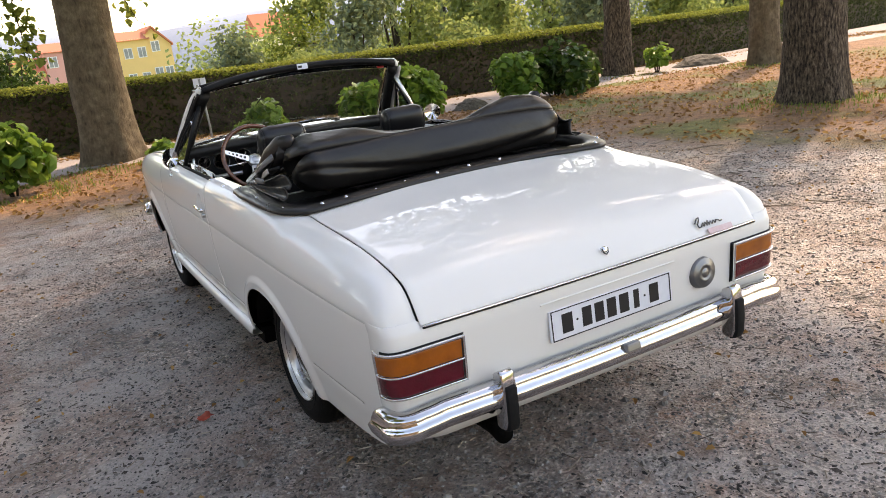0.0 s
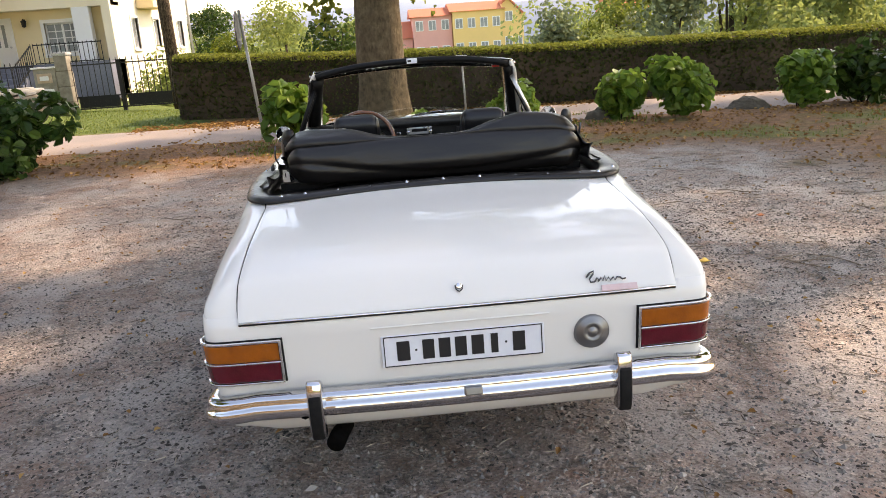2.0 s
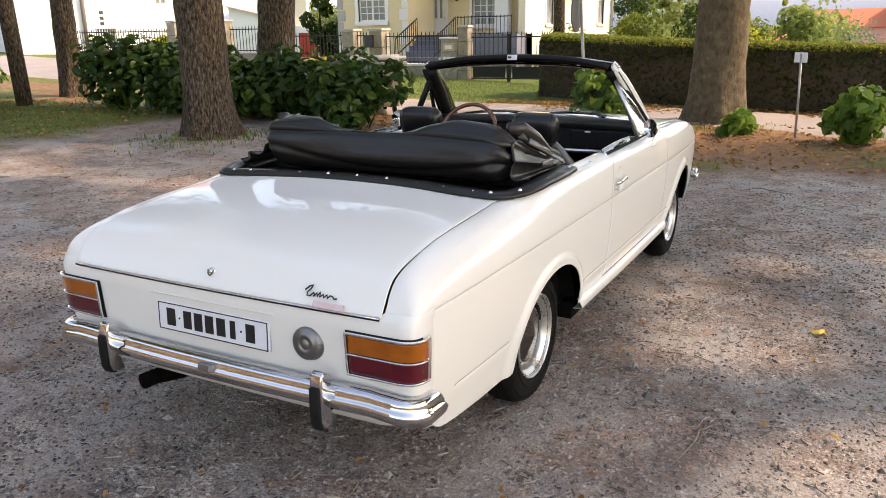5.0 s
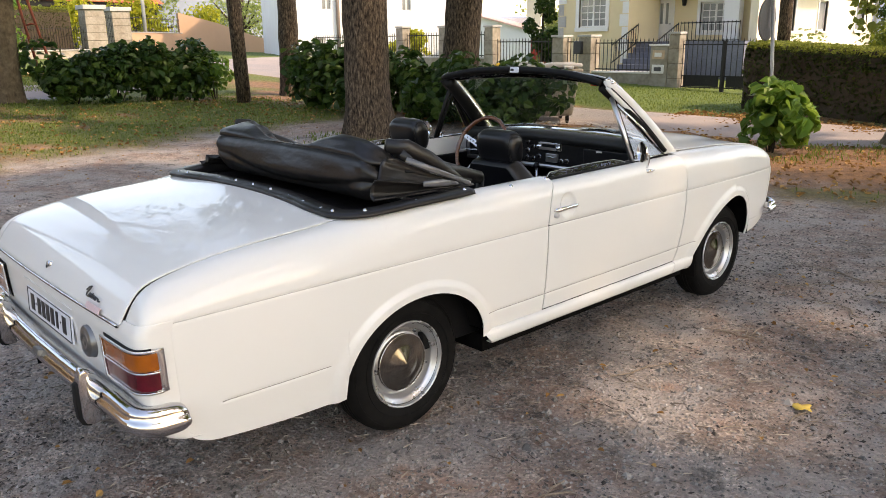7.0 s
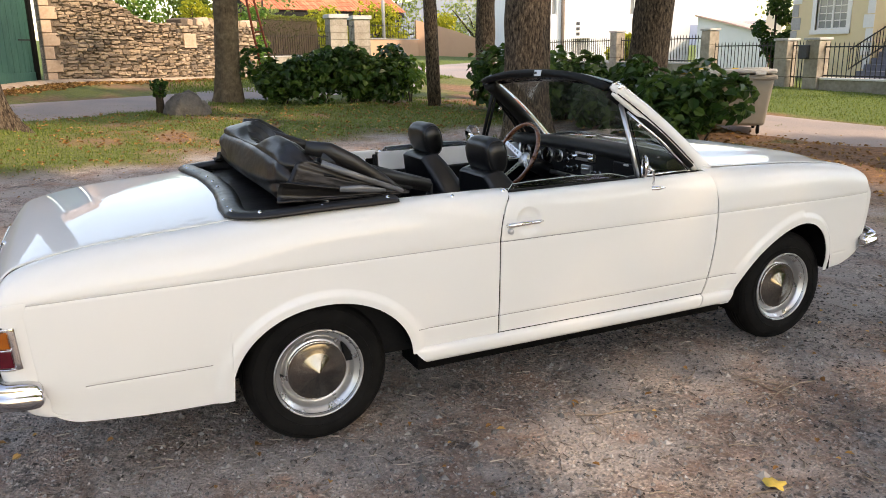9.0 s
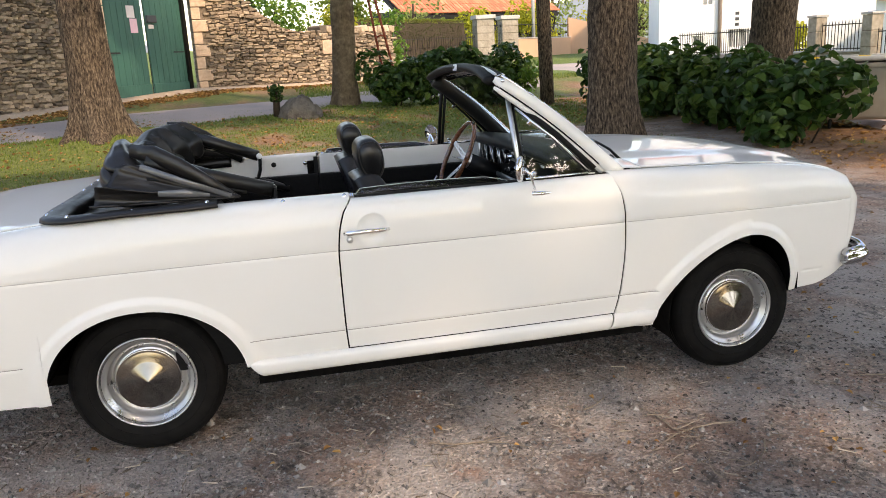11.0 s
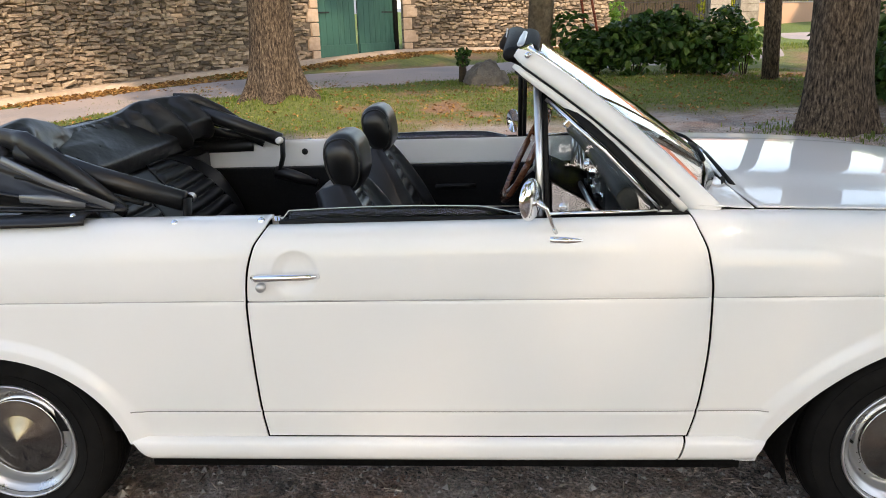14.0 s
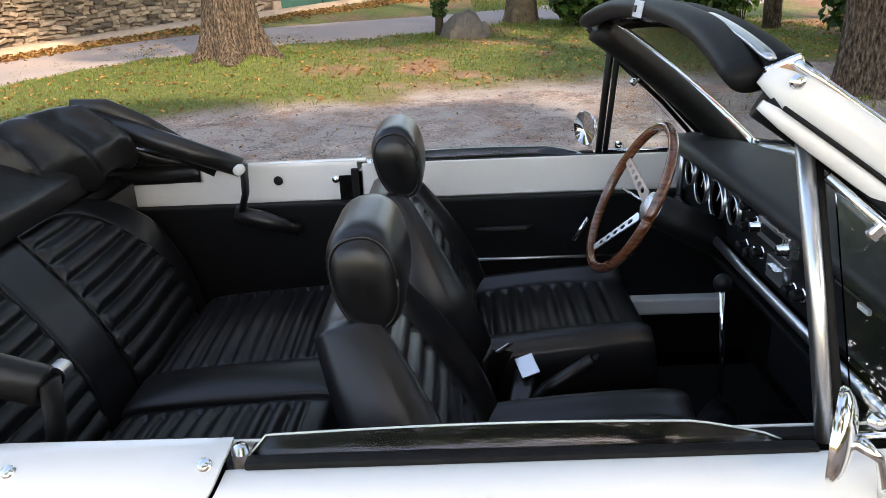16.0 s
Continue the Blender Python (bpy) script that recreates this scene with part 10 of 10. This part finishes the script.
tube("silver_edge", [(-0.655, 1.722, 0.800), (-0.1, 1.718, 0.800), (0.655, 1.722, 0.800)], 0.011, ALLOY, dash, 10, "silver lower edge", squash=(0.8, 1.2))
tube("silver_edge", [(-0.648, 1.725, 0.800), (-0.652, 1.728, 0.88), (-0.640, 1.73, 0.95)], 0.009, ALLOY, dash, 10)
for x, r_, z in ((-0.585, 0.034, 0.895), (-0.485, 0.047, 0.885), (-0.355, 0.050, 0.885), (-0.235, 0.035, 0.895)):
    Md = pose(x, 1.742, z, 90, 0, 0)
    dl = lathe("dial", [(0.0, 0.004), (r_ * 0.92, 0.004), (r_ * 0.92, 0.0)], DIAL, dash, Md, 36)
    lathe("bezel", [(r_ * 0.96, 0.004), (r_ * 0.975, 0.012), (r_ * 0.99, 0.0125), (r_, 0.008), (r_, 0.0)], ALLOY, dl, Md, 36)
    slab("needle", (0.003, 0.002, r_ * 0.8), CREAMBUTTON, dl, pose(x, 1.736, z) @ pose(0, 0, 0, 0, 35, 0) @ pose(0, 0, r_ * 0.35))
for x, z in ((-0.155, 0.93), (-0.155, 0.88), (-0.115, 0.905), (-0.16, 0.835), (-0.115, 0.835), (-0.07, 0.85), (0.14, 0.84), (0.10, 0.835)):
    kn = lathe("knob", [(0.0, 0.024), (0.009, 0.023), (0.0115, 0.018), (0.010, 0.006), (0.006, 0.0)], BLACKTRIM, dash, pose(x, 1.743, z, 90), 18)
    lathe("knob_ring", [(0.010, 0.0), (0.014, 0.003), (0.014, 0.0)], CHROME, kn, pose(x, 1.743, z, 90), 18)
radio = slab("radio", (0.16, 0.03, 0.046), STEEL, dash, pose(0.02, 1.738, 0.918), "chrome-fronted radio", 0.004)
slab("radio_scale", (0.10, 0.004, 0.018), BLACKTRIM, radio, pose(0.02, 1.7215, 0.922))
for x in (-0.052, 0.092):
    lathe("radio_knob", [(0.0, 0.02), (0.010, 0.019), (0.012, 0.0)], CHROME, radio, pose(x, 1.724, 0.915, 90), 18)
slab("ashtray", (0.085, 0.02, 0.050), ALLOY, dash, pose(0.035, 1.738, 0.850), "brushed metal ashtray", 0.003)
slab("ashtray_grip", (0.045, 0.012, 0.006), CHROME, dash, pose(0.035, 1.725, 0.856), bevel=0.002)
slab("glovebox_lid", (0.34, 0.012, 0.105), VINYL, dash, pose(0.43, 1.742, 0.872), "black glovebox lid", 0.004)
slab("glovebox_badge", (0.034, 0.006, 0.009), CREAMBUTTON, dash, pose(0.37, 1.733, 0.917))
slab("parcel_shelf", (1.28, 0.16, 0.02), BLACKTRIM, dash, pose(0, 1.85, 0.70), bevel=0.006)
slab("heater_box", (0.30, 0.14, 0.16), BLACKTRIM, dash, pose(0.05, 1.86, 0.63), bevel=0.012)

for s in (-1, 1):
    bm = bmesh.new()
    box(bm, min(s * 0.662, s * 0.708), max(s * 0.662, s * 0.708), 1.80, 2.0, 0.29, 0.925)
    soft_edges(part("cowl_side", bm, BLACKTRIM, ca, smooth=False), 0.004)
# steering wheel and controls
sw = empty("steering_wheel")
sw.parent = ca
tagged(sw, "wood-rimmed steering wheel with drilled silver spokes")
CW, TILTW, RWHEEL = Vector((-0.335, 1.515, 0.905)), 27.0, 0.188
MW = pose(*CW, 90 - TILTW + 0, 0, 0)
rimpts = [MW @ Vector((RWHEEL * math.cos(a), RWHEEL * math.sin(a), 0)) for a in np.linspace(0, 2 * PI, 73)]
tube("wheel_rim", rimpts, 0.0125, WOOD, sw, 14, "varnished reddish wood rim")
MH = MW @ pose(0, 0, -0.050)
for a0 in (160, 250, 340):
    Ms = MW @ pose(0, 0, 0, 0, 0, a0) @ Matrix(((1, 0, 0, 0), (0, 1, 0, 0), (0.33, 0, 1, -0.062), (0, 0, 0, 1)))
    outl = [(0.035, -0.017), (0.10, -0.0145), (0.182, -0.011), (0.182, 0.011), (0.10, 0.0145), (0.035, 0.017)]
    V, F = [], []
    holes = [(0.062, 0.0078), (0.085, 0.0074), (0.108, 0.0068), (0.131, 0.006), (0.153, 0.0052)]
    seg = [0.035] + [(holes[i][0] + holes[i + 1][0]) / 2 for i in range(4)] + [0.182]
    hw = lambda x: np.interp(x, [0.035, 0.10, 0.182], [0.017, 0.0145, 0.011])
    bm = bmesh.new()
    for i, (hx_, hr_) in enumerate(holes):
        xa, xb2 = seg[i], seg[i + 1]
        n_ = 16
        outer, inner = [], []
        for q in range(n_):
            a = 2 * PI * (q + 0.5) / n_
            cx_, sy_ = math.cos(a), math.sin(a)
            tx_ = ((xb2 - hx_) if cx_ > 0 else (hx_ - xa)) / max(abs(cx_), 1e-6)
            ty_ = hw(hx_) / max(abs(sy_), 1e-6)
            tm = min(tx_, ty_)
            px = hx_ + cx_ * tm
            py = sy_ * tm
            if ty_ <= tx_:
                py = math.copysign(float(hw(px)), sy_)
            outer.append(bm.verts.new((px, py, 0.0015)))
            inner.append(bm.verts.new((hx_ + cx_ * hr_, sy_ * hr_, 0.0015)))
        for q in range(n_):
            bm.faces.new((outer[q], outer[(q + 1) % n_], inner[(q + 1) % n_], inner[q]))
    bmesh.ops.transform(bm, matrix=Ms, verts=bm.verts)
    sp_ = part("spoke", bm, ALLOY, sw, "drilled silver spoke", smooth=False)
    thick(sp_, 0.003, 0)
hubb = lathe("hub", [(0.0, 0.008), (0.022, 0.008), (0.030, 0.004), (0.038, 0.0), (0.040, -0.010), (0.040, -0.03)], ALLOY, sw, MH, 36, "round silver hub")
lathe("horn_push", [(0.0, 0.0115), (0.018, 0.0105), (0.022, 0.007)], STEEL, hubb, MH, 30)
tube("steering_column", [tuple(MW @ Vector((0, 0, -0.07))), tuple(MW @ Vector((0, 0, -0.16))), tuple(MW @ Vector((0, 0, -0.34)))], [0.042, 0.046, 0.05], BLACKTRIM, ca, 16)
tube("indicator_stalk", [tuple(MW @ Vector((-0.03, 0.0, -0.06))), tuple(MW @ Vector((-0.12, -0.01, -0.045))), tuple(MW @ Vector((-0.185, -0.015, -0.03)))], [0.005, 0.004, 0.004], CHROME, ca, 8)
gear = empty("gear_lever")
gear.parent = ca
tube("lever", [(-0.01, 1.66, 0.44), (-0.005, 1.655, 0.62), (0.0, 1.64, 0.80)], 0.006, CHROME, gear, 8)
ball("knob", (0.0, 1.640, 0.812), (0.019, 0.019, 0.02), BLACKTRIM, gear, 2.0, n=16)
lathe("gaiter", [(0.05, 0.0), (0.045, 0.03), (0.03, 0.06), (0.012, 0.08)], RUBBER, gear, pose(-0.01, 1.66, 0.445), 24)
hb = tube("handbrake", [(0.0, 1.20, 0.50), (0.0, 1.28, 0.575), (0.0, 1.375, 0.642)], [0.014, 0.017, 0.016], VINYL, ca, 12, "black handbrake lever")
lathe("release_button", [(0.0, 0.014), (0.006, 0.012), (0.007, 0.0)], BLACKTRIM, hb, pose(0.0, 1.378, 0.644, -52), 12)
belt = empty("seat_belt_buckle")
belt.parent = ca
tube("webbing", [(0.10, 1.19, 0.50), (0.07, 1.205, 0.56), (0.02, 1.228, 0.632)], 0.024, HOODCLOTH, belt, 8, "black belt webbing", squash=(1.0, 0.12))
slab("tongue", (0.056, 0.040, 0.004), ALLOY, belt, pose(0.014, 1.232, 0.640, 18, 20, 15), "bright metal belt tongue", 0.001)
tube("webbing", [(-0.10, 1.15, 0.50), (-0.06, 1.165, 0.60), (-0.018, 1.18, 0.662)], 0.024, HOODCLOTH, belt, 8, "black belt webbing", squash=(1.0, 0.12))
slab("tongue", (0.04, 0.034, 0.004), ALLOY, belt, pose(-0.012, 1.185, 0.672, 40, -25, -20), "bright metal belt tongue", 0.001)
slab("floor_mat", (0.44, 0.5, 0.012), RUBBER, ca, pose(0.34, 1.70, 0.308), "ribbed black rubber mat", 0.004)
slab("floor_mat", (0.44, 0.5, 0.012), RUBBER, ca, pose(-0.34, 1.70, 0.308), "ribbed black rubber mat", 0.004)
for s in (1, -1):
    slab("sill_plate", (0.05, 0.9, 0.05), PAINT, ca, pose(s * 0.645, 1.42, 0.475 if s < 0 else 0.33), bevel=0.006)
